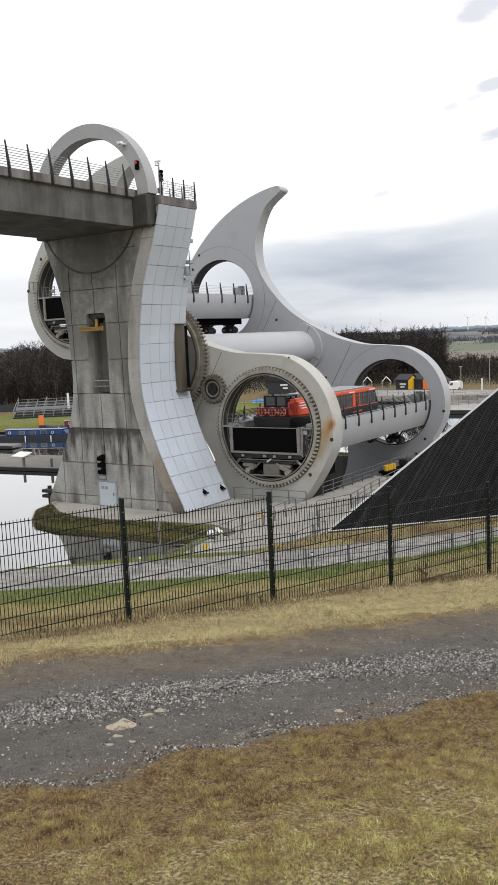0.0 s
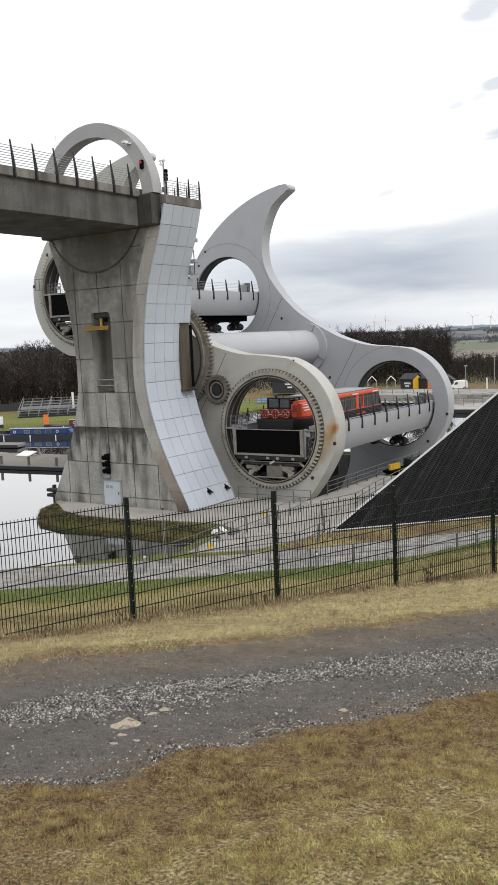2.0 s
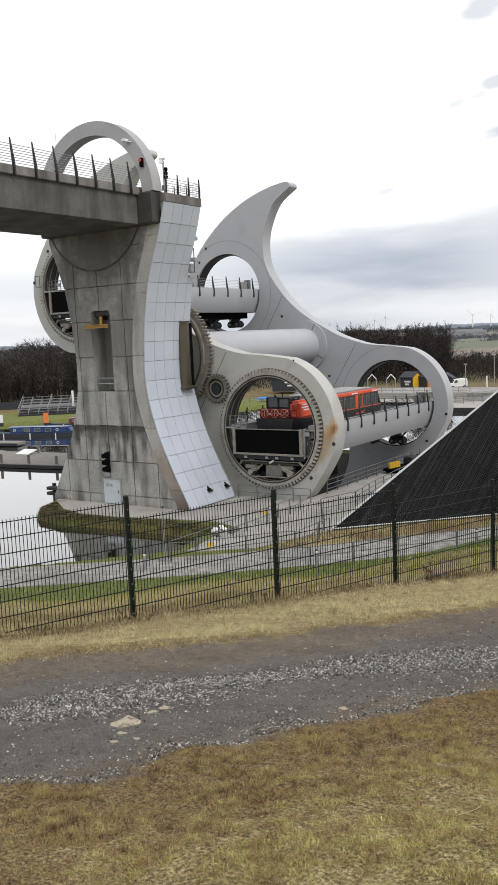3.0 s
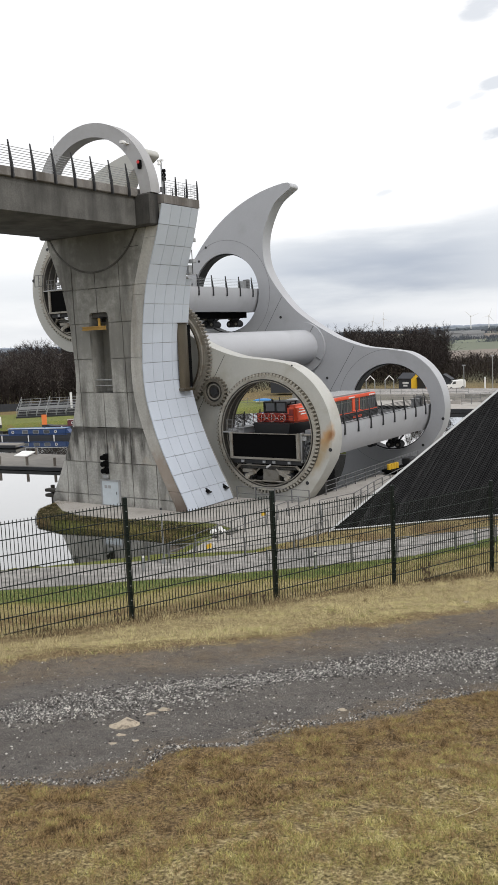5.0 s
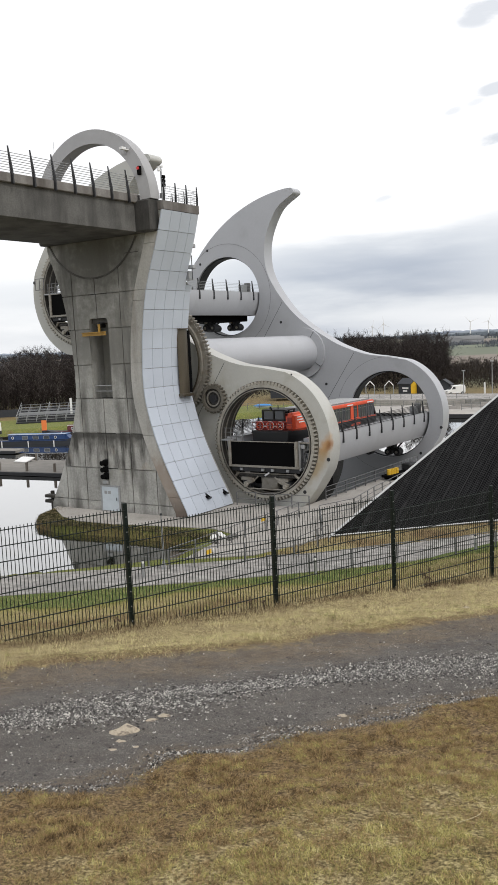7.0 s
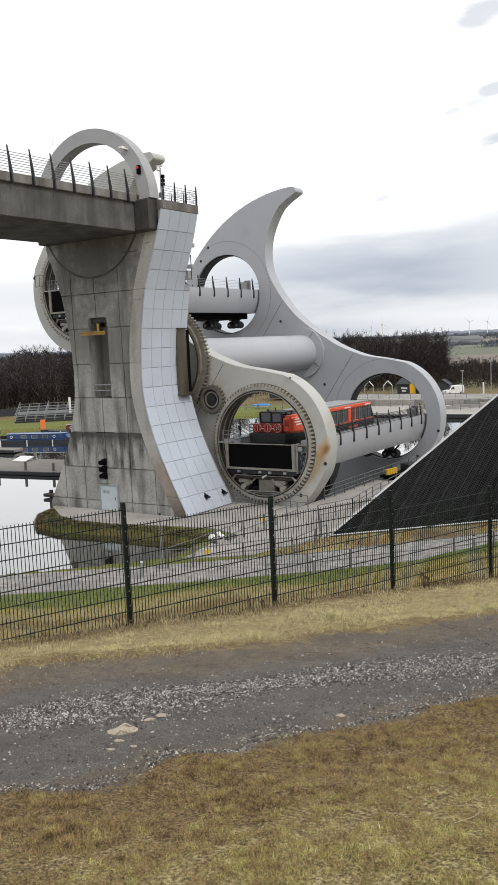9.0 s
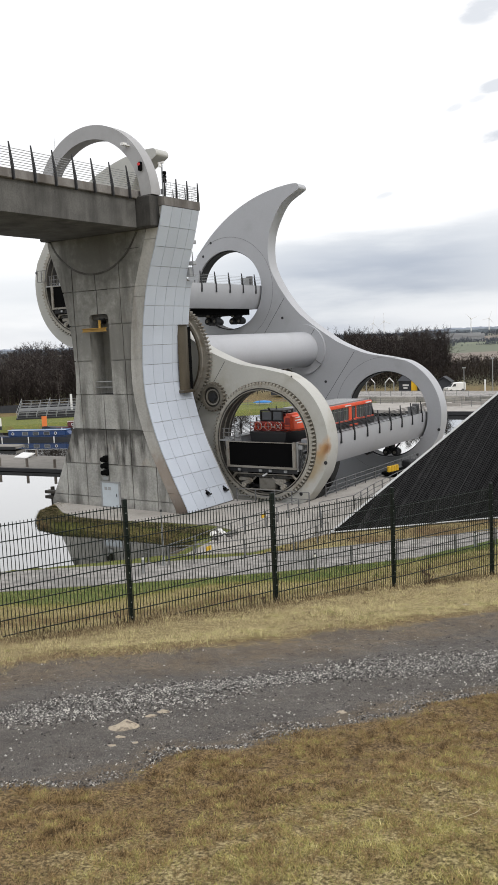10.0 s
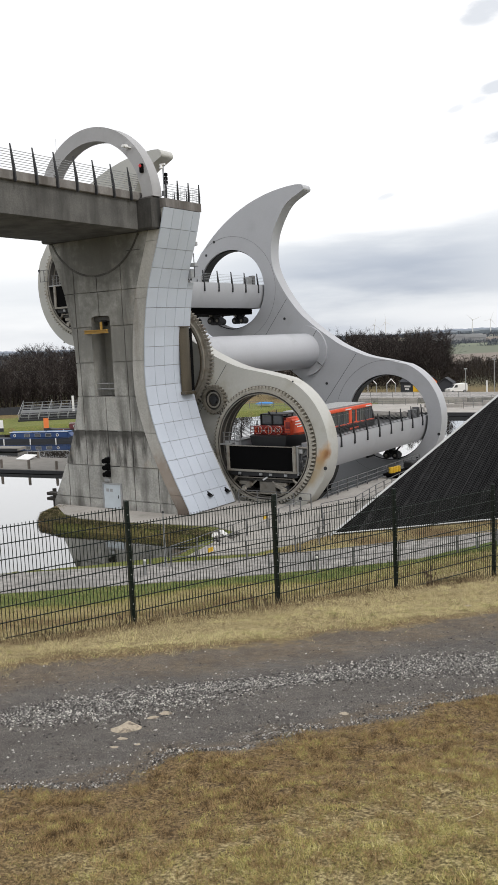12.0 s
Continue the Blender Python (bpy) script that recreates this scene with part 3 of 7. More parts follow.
    patch = calc("ADD", calc("MULTIPLY", mid, 0.7), calc("MULTIPLY", coarse, 0.7))
    greenness = edge(calc("ADD", calc("MULTIPLY", sep.outputs["Green"], 0.9), calc("SUBTRACT", patch, 0.70)), 0.25, 0.75)
    grass = mixed(greenness, dry, lush)
    lawn = ramp_of(fine, (0.32, (0.04, 0.06, 0.018)), (0.52, (0.105, 0.145, 0.042)), (0.7, (0.235, 0.275, 0.10)))
    grass = mixed(edge(calc("ADD", sep.outputs["Green"], calc("MULTIPLY", calc("SUBTRACT", mid, 0.5), 0.5)), 0.78, 0.95), grass, lawn)
    grass = mixed(edge(calc("ADD", calc("MULTIPLY", sep.outputs["Blue"], 0.85), calc("SUBTRACT", mid, 0.5)), 0.25, 0.65), grass, earth)
    ragged = calc("ADD", calc("MULTIPLY", calc("SUBTRACT", mid, 0.5), 1.0), calc("MULTIPLY", calc("SUBTRACT", noise_at(1.7), 0.5), 0.9))
    onto = edge(calc("ADD", sep.outputs["Red"], ragged), 0.40, 0.66)
    cells = n.new("ShaderNodeTexVoronoi")
    cells.inputs["Scale"].default_value = 0.006
    l.new(tc.outputs["Object"], cells.inputs["Vector"])
    tone = n.new("ShaderNodeSeparateColor")
    l.new(cells.outputs["Color"], tone.inputs["Color"])
    fields = ramp_of(tone.outputs["Red"], (0.0, (0.13, 0.145, 0.11)), (0.35, (0.18, 0.20, 0.145)), (0.6, (0.33, 0.27, 0.225)), (1.0, (0.16, 0.145, 0.13)))
    l.new(mixed(attr.outputs["Alpha"], mixed(onto, grass, gravel), fields), b.inputs["Base Color"])
    bp = n.new("ShaderNodeBump")
    bp.inputs["Strength"].default_value, bp.inputs["Distance"].default_value = 0.7, 0.03
    l.new(calc("ADD", fine, calc("MULTIPLY", very_fine, 0.5)), bp.inputs["Height"])
    l.new(bp.outputs["Normal"], b.inputs["Normal"])
    return m


build_ground()


def build_water():
    m = bpy.data.materials.new("still_basin_water")
    m.use_nodes = True
    n, l = m.node_tree.nodes, m.node_tree.links
    b = n["Principled BSDF"]
    b.inputs["Base Color"].default_value = (0.018, 0.019, 0.015, 1)
    b.inputs["Roughness"].default_value = 0.04
    b.inputs["IOR"].default_value = 1.5
    b.inputs["Specular IOR Level"].default_value = 1.0
    b.inputs["Coat Weight"].default_value, b.inputs["Coat Roughness"].default_value, b.inputs["Coat IOR"].default_value = 1.0, 0.02, 2.2
    tc = n.new("ShaderNodeTexCoord")
    w = n.new("ShaderNodeTexNoise")
    w.inputs["Scale"].default_value, w.inputs["Detail"].default_value = 1.4, 3
    l.new(tc.outputs["Object"], w.inputs["Vector"])
    bp = n.new("ShaderNodeBump")
    bp.inputs["Strength"].default_value, bp.inputs["Distance"].default_value = 0.018, 0.05
    l.new(w.outputs["Fac"], bp.inputs["Height"])
    l.new(bp.outputs["Normal"], b.inputs["Normal"])
    bm = slab([(-150, -80), (14.5, -80), (15.2, -11.6), (-4.0, -9.6), (-6.6, -5.0), (-9.2, -1.0), (-9.2, 27.6), (20, 28), (20, 100), (-150, 100)], WATER_Z - 0.05, WATER_Z)
    tagged(part("water", bm, m), "still canal basin water reflecting the bright overcast sky", "water", kind="structure")


build_water()


def strip(name, centre, width, mat, label, category, z=0.03):
    """A paved way along a line, 3 cm over the ground."""
    line = curve_through(centre, 10)
    bm = bmesh.new()
    rows = []
    for i, p in enumerate(line):
        t = (line[min(i + 1, len(line) - 1)] - line[max(i - 1, 0)]).normalized()
        s = Vector((-t.y, t.x)) * width / 2
        rows.append([bm.verts.new((p.x + k * s.x, p.y + k * s.y, h)) for k, h in ((1, z - 0.3), (1, z), (-1, z), (-1, z - 0.3))])
    for p, q in zip(rows, rows[1:]):
        for k in range(3):
            bm.faces.new((p[k], p[k + 1], q[k + 1], q[k]))
    return tagged(part(name, bm, mat), label, category, kind="structure")


strip("road", ROAD, 4.3, TARMAC,
      "grey tarmac service road through grass", "road")


def build_plaza():
    ob = tagged(part("pavement", slab([(-6.7, -8.0), (-3.1, -10.6), (-0.4, -11.5), (3.0, -11.4), (8.0, -10.4), (11.5, -9.9), (13.8, -10.8), (14.2, -13.5), (15.0, -17.9), (18.5, -15.4), (20.1, -10.2), (20.5, -8.8), (34, 5),
                                       (34, 40), (13.5, 40), (13.5, -0.85), (-8.6, -0.85)], -0.7, 0.06), PAVING),
                "pale grey paved quayside round the boat lift", "pavement", kind="structure")
    x0, x1, y0, y1 = DOCK
    for nm, b in (("wall_south", (x0, x1, y0 - 0.5, y0 + 0.02, -7.2, 0.05)), ("wall_north", (x0, x1, y1 - 0.3, y1 + 0.3, -7.2, -0.3)),
                  ("wall_east", (x1 - 0.02, x1 + 0.4, y0, y1, -7.2, 0.05)), ("wall_west", (x0 - 0.4, x0 + 0.02, y0, y1, -7.2, -0.3))):
        tagged(part(nm, boxes(b), CONCRETE_DARK), "concrete wall of the sunken dock", "dock wall", kind="structure")
    tagged(part("floor", boxes((x0, x1, y0, y1, -7.0, -6.9)), CONCRETE_DARK), "concrete floor of the sunken dock", "dock floor", kind="structure")
    return ob


build_plaza()

# ---- concrete pier that carries the aqueduct's end ----
PIER_HALF = [(-0.8, 7.42), (0.3, 7.42), (2.6, 6.2), (4.8, 5.15), (6.2, 4.6), (7.6, 4.17), (8.8, 3.87), (10.0, 3.72), (11.4, 3.7), (12.7, 3.77), (14, 3.88),
             (15.3, 4.08), (16.5, 4.28), (17.8, 4.58), (19.2, 5.06), (20.7, 5.63), (22.0, 6.08), (23.45, 6.5)]
PIER_BACK = [(0, -1.3), (6, -1.45), (9.2, -1.7), (12, -1.85), (18.45, -2.1), (18.5, -3.0), (24, -3.12)]
PIER_FRONT = -7.5
NICHE_X0, NICHE_X1, NICHE_LO, NICHE_HI = -1.72, 0.32, 9.33, 15.76


def half_width(z):
    return lerp_table(PIER_HALF, z)


def face_half(z):
    return half_width(z) - 1.22


def build_pier():
    pier = thing("concrete_pier", "flared grey concrete pier with silver metal cladding on its curved side", "pier")
    levels = list(np.linspace(-0.8, 23.45, 50))
    bm = bmesh.new()
    rows = []
    f = PIER_FRONT + 0.1
    for z in levels:
        w, fw, yb = half_width(z), face_half(z), lerp_table(PIER_BACK, z)
        rows.append([bm.verts.new((x, y, z)) for x, y in ((-w, yb), (-w, f + 0.1), (-fw, f), (NICHE_X0, f), (NICHE_X0, f + 1.4), (NICHE_X1, f + 1.4), (NICHE_X1, f), (fw, f),
                                                          (w, f + 0.1), (w, yb))])
    for p, q in zip(rows, rows[1:]):
        for k in range(10):
            bm.faces.new((p[k], p[(k + 1) % 10], q[(k + 1) % 10], q[k]))
    bm.faces.new(rows[0][::-1])
    bm.faces.new(rows[-1])
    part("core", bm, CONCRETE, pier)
    cuts = [-0.8, 1.6, 6.4, 12.1, 16.9, 17.7, 21.1, 21.92]
    for lo, hi in zip(cuts, cuts[1:]):
        bm = bmesh.new()
        prev = None
        for z in np.linspace(lo + 0.012, hi - 0.012, max(2, round((hi - lo) * 2))):
            w, fw = half_width(z), face_half(z)
            ring = [bm.verts.new((x, y, z)) for x, y in ((fw + 0.02, f - 0.17), (w - 0.08, f - 0.17), (w - 0.02, f - 0.11), (w - 0.02, f + 0.3), (fw + 0.02, f + 0.3))]
            if prev:
                for k in range(5):
                    bm.faces.new((prev[k], prev[(k + 1) % 5], ring[(k + 1) % 5], ring[k]))
            else:
                bm.faces.new(ring[::-1])
            prev = ring
        bm.faces.new(prev)
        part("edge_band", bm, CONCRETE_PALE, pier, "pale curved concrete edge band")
    gap = 0.04

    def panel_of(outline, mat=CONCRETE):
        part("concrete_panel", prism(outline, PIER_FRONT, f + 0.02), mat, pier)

    def side_line(z, side):
        return -half_width(z) + 0.05 if side < 0 else face_half(z) - gap

    def column(left, right, lo, hi, mat=CONCRETE):
        """One cast panel; a None edge follows the pier's own curve."""
        zs = np.linspace(lo + gap, hi - gap, 6)
        a = [(left + gap if left is not None else side_line(z, -1), z) for z in zs]
        b = [(right - gap if right is not None else side_line(z, 1), z) for z in zs]
        if max(q[0] - p[0] for p, q in zip(a, b)) > 0.2:
            panel_of(a + [(max(q[0], p[0] + 0.02), q[1]) for p, q in zip(a, b)][::-1], mat)

    for lo, hi, seams in ((-0.8, 0.85, (None, -5.5, -3.13, -0.65, 1.9, 4.42, None)), (0.85, 3.6, (None, -5.4, -3.13, -0.65, 1.9, 4.42, None)),
                          (3.6, 6.5, (None, -3.15, -0.65, 1.9, None)), (6.5, 9.33, (None, -3.18, -0.68, 1.88, None)),
                          (9.33, 12.06, (None, -3.22, NICHE_X0)), (9.33, 12.06, (NICHE_X1, 1.84, None)),
                          (12.06, 14.92, (None, -3.3, NICHE_X0)), (12.06, 14.92, (NICHE_X1, 1.78, None)),
                          (14.92, 17.68, (None, -3.35)), (14.92, 17.68, (1.72, None))):
        for left, right in zip(seams, seams[1:]):
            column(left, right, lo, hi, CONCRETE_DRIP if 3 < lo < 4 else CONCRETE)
    # the two panels round the niche's head, with its rounded corners
    c = 0.3
    for inner, outer, mid in ((NICHE_X0, -3.35, -0.78), (NICHE_X1, 1.72, -0.78)):
        d = 1 if mid > inner else -1
        head = [(inner + d * c * (1 - math.cos(t)), NICHE_HI - c + c * math.sin(t)) for t in np.linspace(0, math.pi / 2, 5)]
        panel_of([(outer + d * gap, 14.92 + gap), (inner, 14.92 + gap), *head, (mid - d * gap, NICHE_HI), (mid - d * gap, 17.68 - gap), (outer + d * gap, 17.68 - gap)])
    # panels under the round moulding, and the plain face inside it
    cx, cz, cr = -0.87, 24.12, 5.2

    def arc_z(x, r):
        return min(21.9, cz - math.sqrt(max(r * r - (x - cx) ** 2, 0.0))) if abs(x - cx) < r else 21.9

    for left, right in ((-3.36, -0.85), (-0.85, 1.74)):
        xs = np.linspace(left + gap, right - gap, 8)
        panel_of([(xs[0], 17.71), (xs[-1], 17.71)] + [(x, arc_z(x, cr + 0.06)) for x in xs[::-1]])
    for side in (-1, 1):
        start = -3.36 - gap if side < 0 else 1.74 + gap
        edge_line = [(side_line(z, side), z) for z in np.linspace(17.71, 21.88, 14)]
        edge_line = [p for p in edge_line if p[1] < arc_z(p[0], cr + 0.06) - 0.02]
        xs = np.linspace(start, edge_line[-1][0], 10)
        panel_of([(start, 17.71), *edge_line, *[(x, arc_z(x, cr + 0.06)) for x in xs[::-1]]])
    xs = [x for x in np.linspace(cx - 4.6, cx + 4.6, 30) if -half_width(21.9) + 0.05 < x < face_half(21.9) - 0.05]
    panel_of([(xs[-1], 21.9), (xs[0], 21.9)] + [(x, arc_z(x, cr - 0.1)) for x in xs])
    part("moulding", annulus(bmesh.new(), cr - 0.09, cr + 0.05, PIER_FRONT - 0.035, PIER_FRONT + 0.08, 48, cx, cz, 207, 333), CONCRETE_DARK, pier)
    part("short_joint", boxes((2.5, 3.9, PIER_FRONT - 0.003, PIER_FRONT + 0.02, 20.57, 20.62)), GAP, pier)
    part("infill", boxes((NICHE_X0, NICHE_X1, f + 0.015, f + 1.45, -0.8, NICHE_LO)), CONCRETE_DARK, pier)
    part("infill", boxes((NICHE_X0, NICHE_X1, f + 0.015, f + 1.45, NICHE_HI, 21.9)), CONCRETE_DARK, pier)
    part("niche_lintel", boxes((NICHE_X0 + 0.02, NICHE_X1 - 0.02, f + 0.25, f + 1.35, 15.35, 15.72)), CONCRETE_DARK, pier)
    for z in (9.9, 10.35):
        part("niche_rail", bar((NICHE_X0, PIER_FRONT + 0.3, z), (NICHE_X1, PIER_FRONT + 0.3, z), 0.045), GALV, pier)
    # metal cladding panels
    # joints lie at even steps along the curve
    fine = np.linspace(0.15, 23.44, 400)
    run = np.concatenate([[0], np.cumsum(np.hypot(np.diff(fine), np.diff([half_width(z) for z in fine])))])
    tops = np.interp(np.linspace(0, run[-1], 17), run, fine)
    for lo, hi in zip(tops, tops[1:]):
        for c in range(5):
            a0 = PIER_FRONT - 0.14 + 1.205 * c
            bm = bmesh.new()
            prev = None
            for z in np.linspace(lo + 0.016, hi - 0.016, 4):
                back = lerp_table(PIER_BACK, z)
                a, b = a0 + 0.014, min(a0 + 1.205 - 0.014, back)
                if b - a < 0.1:
                    continue
                w = half_width(z)
                ring = [bm.verts.new((w + o, y, z)) for o, y in ((0.09, a), (0.09, b), (0.0, b), (0.0, a))]
                if prev:
                    for k in range(4):
                        bm.faces.new((prev[k], prev[(k + 1) % 4], ring[(k + 1) % 4], ring[k]))
                else:
                    bm.faces.new(ring[::-1])
                prev = ring
            if prev:
                bm.faces.new(prev)
                part("cladding_panel", bm, CLADDING, pier)
            else:
                bm.free()
    part("loose_cable", bar((half_width(21.9) + 0.13, -6.2, 22.35), (half_width(21.0) + 0.13, -5.9, 21.2), 0.025, 5), GAP, pier, "dark cable on cladding")
    part("deck", slab([(-6.4, -7.4), (6.58, -7.4), (6.58, -2.98), (-6.4, -2.98)], 23.47, 24.1), COPING, pier, "weathered concrete deck edge")
    return pier


build_pier()


def fin(bm, x, y, z0, z1, lean, half=0.05, deep=0.2):
    """A tapering blade post that leans outwards."""
    s = 1 if x > 0 else -1
    ring = []
    for t, dp in ((0, deep), (0.35, deep * 1.1), (1, 0.03)):
        z, o = z0 + (z1 - z0) * t, s * lean * t
        ring.append([bm.verts.new((x + o + k * dp * s, y + h, z)) for k, h in ((0, -half), (0, half), (1, half), (1, -half))])
    for p, q in zip(ring, ring[1:]):
        for k in range(4):
            bm.faces.new((p[k], p[(k + 1) % 4], q[(k + 1) % 4], q[k]))
    bm.faces.new(ring[0][::-1])
    bm.faces.new(ring[-1])
    return bm


def build_aqueduct():
    aq = thing("aqueduct", "grey concrete canal aqueduct with steel railings", "aqueduct")
    y0, y1 = -70.0, -8.25
    bm = bmesh.new()
    sec = [(-4.5, 24.05), (-4.5, 21.95), (-4.2, 21.85), (4.2, 21.85), (4.5, 21.95), (4.5, 24.05), (3.2, 24.05), (3.2, 22.6), (-3.2, 22.6), (-3.2, 24.05)]
    prev = None
    for y in (y0, -45, -30, -20, y1):
        ring = [bm.verts.new((x, y, z)) for x, z in sec]
        if prev:
            for k in range(len(sec)):
                bm.faces.new((prev[k], prev[(k + 1) % len(sec)], ring[(k + 1) % len(sec)], ring[k]))
        prev = ring
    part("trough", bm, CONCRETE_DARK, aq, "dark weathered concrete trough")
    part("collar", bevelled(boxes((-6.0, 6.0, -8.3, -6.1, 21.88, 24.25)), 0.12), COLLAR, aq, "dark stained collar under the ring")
    spacing = 1.85
    ys = [-8.27 - spacing * i for i in range(15)]
    for side in (1, -1):
        for y in ys:
            part("coping", bevelled(boxes((min(side * 3.4, side * 4.72), max(side * 3.4, side * 4.72), y - spacing / 2 + 0.02, y + spacing / 2 - 0.02, 24.05, 24.65)), 0.04), COPING, aq)
            part("railing_post", fin(bmesh.new(), side * 4.73, y - spacing / 2, 23.95, 26.35, -0.18), STEEL_DARK, aq)
        for i in range(8):
            z = 24.78 + i * 0.165
            part("rail", bar((side * (4.74 - 0.02 * i), ys[-1], z), (side * (4.74 - 0.02 * i), -8.1, z), 0.02), GALV, aq)
    return aq


build_aqueduct()


def build_ring_arch():
    ring = thing("concrete_ring_arch", "smooth grey painted ring standing over the end of the aqueduct", "arch")
    bm = annulus(bmesh.new(), 5.0, 6.05, -8.2, -7.15, 96, 0, 24.05, 2, 178)
    part("arch", bm, ARCH_GREY, ring)
    part("camera_arm", boxes((3.9, 4.2, -8.6, -8.15, 27.95, 28.03), (3.75, 4.05, -8.75, -8.35, 28.0, 28.18)), WHITE, ring, "small white security camera")
    part("signal_head", bevelled(boxes((5.05, 5.35, -8.45, -8.2, 26.0, 26.65)), 0.05), BLACK, ring, "black signal housing")
    part("signal_lens", tube(bmesh.new(), (5.2, -8.52, 26.47), (5.2, -8.44, 26.47), 0.11, n=16), LAMP_RED, ring, "red signal lens")
    return ring


build_ring_arch()

# ---- the rotating wheel ----
WHEEL_START, WHEEL_RATE = -29.65, -0.64
ARM_DEEP = 1.62
HOLE = 4.52


def wheel_angle(t):
    return WHEEL_START + WHEEL_RATE * t


def arm_outline():
    """Half of an arm, from one ring over its hook to the neck, and its half turn."""
    half = [Vector((12 + 6.0 * math.cos(radians(a)), 6.0 * math.sin(radians(a)))) for a in range(104, 8, -4)]
    half += [Vector((17.9 * math.cos(radians(a)), 17.9 * math.sin(radians(a)))) for a in range(0, -53, -3)]
    half += curve_through([(10.95, -14.12), (10.62, -14.3), (10.25, -14.2), (10.12, -13.95), (10.3, -13.55)], 4)
    back = [(10.3, -13.55), (11.1, -11.7), (11.05, -9.5), (10.5, -7.55), (9.3, -5.75), (7.8, -4.6), (5.6, -3.65), (3.2, -3.02), (0.9, -2.85),
            (-1.5, -2.92), (-3.4, -3.1), (-6.2, -3.82), (-8.5, -4.9), (-10.55, -5.82)]
    half += curve_through(back, 6)[1:-1]
    return [(v.x, v.y) for v in half] + [(-v.x, -v.y) for v in half]


def circle(cx, cz, r, n=96):
    return [(cx + r * math.cos(2 * math.pi * i / n), cz + r * math.sin(2 * math.pi * i / n)) for i in range(n)]


def cog_wheel(r0, r1, teeth, tall, y0, y1, cx=0.0, cz=0.0):
    """A toothed ring about the Y direction."""
    bm = annulus(bmesh.new(), r0, r1, y0, y1, teeth * 2, cx, cz)
    step = 2 * math.pi / teeth
    for i in range(teeth):
        a = i * step
        prof = []
        for r, da in ((r1 - 0.03, 0.3), (r1 + tall * 0.5, 0.24), (r1 + tall, 0.12), (r1 + tall, -0.12), (r1 + tall * 0.5, -0.24), (r1 - 0.03, -0.3)):
            prof.append((cx + r * math.cos(a + da * step), cz + r * math.sin(a + da * step)))
        lo = [bm.verts.new((x, y0 + 0.02, z)) for x, z in prof]
        hi = [bm.verts.new((x, y1 - 0.02, z)) for x, z in prof]
        bm.faces.new(lo)
        bm.faces.new(hi[::-1])
        for k in range(6):
            bm.faces.new((lo[k], lo[(k + 1) % 6], hi[(k + 1) % 6], hi[k]))
    return bm


def build_wheel():
    wheel = thing("boat_lift_wheel", "pale grey steel boat lift wheel with two hooked arms", "boat lift",
                  pose(0, 0, AXLE_Z, 0, -WHEEL_START, 0))
    outline = arm_outline()
    for y0, mat, label in ((0.0, STEEL_CREAM, "cream weathered outer arm"), (23.9, STEEL_WHITE, "pale grey inner-facing arm")):
        bm = prism(outline, y0, y0 + ARM_DEEP, [circle(12, 0, HOLE), circle(-12, 0, HOLE)])
        arm = part("arm", bm, mat, wheel, label)
        for s in (1, -1):
            if y0:
                part("seam", annulus(bmesh.new(), 5.985, 6.01, y0 - 0.012, y0 + 0.01, 90, 12 * s, 0, 112 if s > 0 else 292, 352 if s > 0 else 532), RAIL_GREY, arm)
            part("seam", box(bmesh.new(), 5.2, 5.24, y0 - 0.01, y0 + 0.01, -3.3, 3.3, pose(0, 0, 0, 0, 0 if s > 0 else 180, 0)), GAP, arm)
        for s in (1, -1):
            part("bearing_ring", annulus(bmesh.new(), 4.40, HOLE + 0.01, y0 + 0.3, y0 + ARM_DEEP - 0.1, 96, 12 * s), STEEL_DARK, arm, "dark roller bearing ring")
            for u, v in ((17.15, -1.35), (17.5, 2.15), (11.2, 6.0) if y0 == 0 else (17.05, -3.2), (4.2, -1.35)):
                part("port", tube(bmesh.new(), (u * s, y0 - 0.03, v * s), (u * s, y0 + 0.02, v * s), 0.07 if u == 11.2 else 0.15, n=14), STEEL_DARK, arm)
    bm = tube(bmesh.new(), (0, ARM_DEEP, 0), (0, 23.9, 0), 1.9, n=64)
    part("axle", bm, STEEL_WHITE, wheel, "smooth pale grey tubular axle")
    for ya, yb in ((23.62, 23.9), (ARM_DEEP, ARM_DEEP + 0.28)):
        part("flange", bevelled(tube(bmesh.new(), (0, ya, 0), (0, yb, 0), 2.75, n=64), 0.03), STEEL_WHITE, wheel)
    for a in range(4):
        ln = bar((1.95 * math.cos(a * math.pi / 2), 23.6, 1.95 * math.sin(a * math.pi / 2)), (2.72 * math.cos(a * math.pi / 2), 23.6, 2.72 * math.sin(a * math.pi / 2)), 0.025, 4)
        part("flange_seam", ln, GAP, wheel)
    cogs = []
    for s in (1, -1):
        cog = part("idler_cog", cog_wheel(0.86, 1.1, 24, 0.15, -0.5, -0.05), GREASE_AND_SHADE, wheel, "toothed idler cog")
        part("hub", tube(bmesh.new(), (0, -0.3, 0), (0, 0.0, 0), 0.88, n=32), LIFTING_STEEL, cog)
        part("hub_cap", tube(bmesh.new(), (0, -0.42, 0), (0, -0.28, 0), 0.35, n=20), STEEL_DARK, cog)
        part("hub_ring", annulus(bmesh.new(), 0.56, 0.68, -0.4, -0.29, 32), GEAR_STEEL, cog)
        part("key_bar", boxes((-0.1, 0.45, -0.45, -0.3, -0.06, 0.06)), STEEL_DARK, cog)
        cog.matrix_basis = pose(6.02 * s, 0, 0.25 * s)
        cogs.append((cog, s))
    return wheel, cogs


WHEEL, COGS = build_wheel()


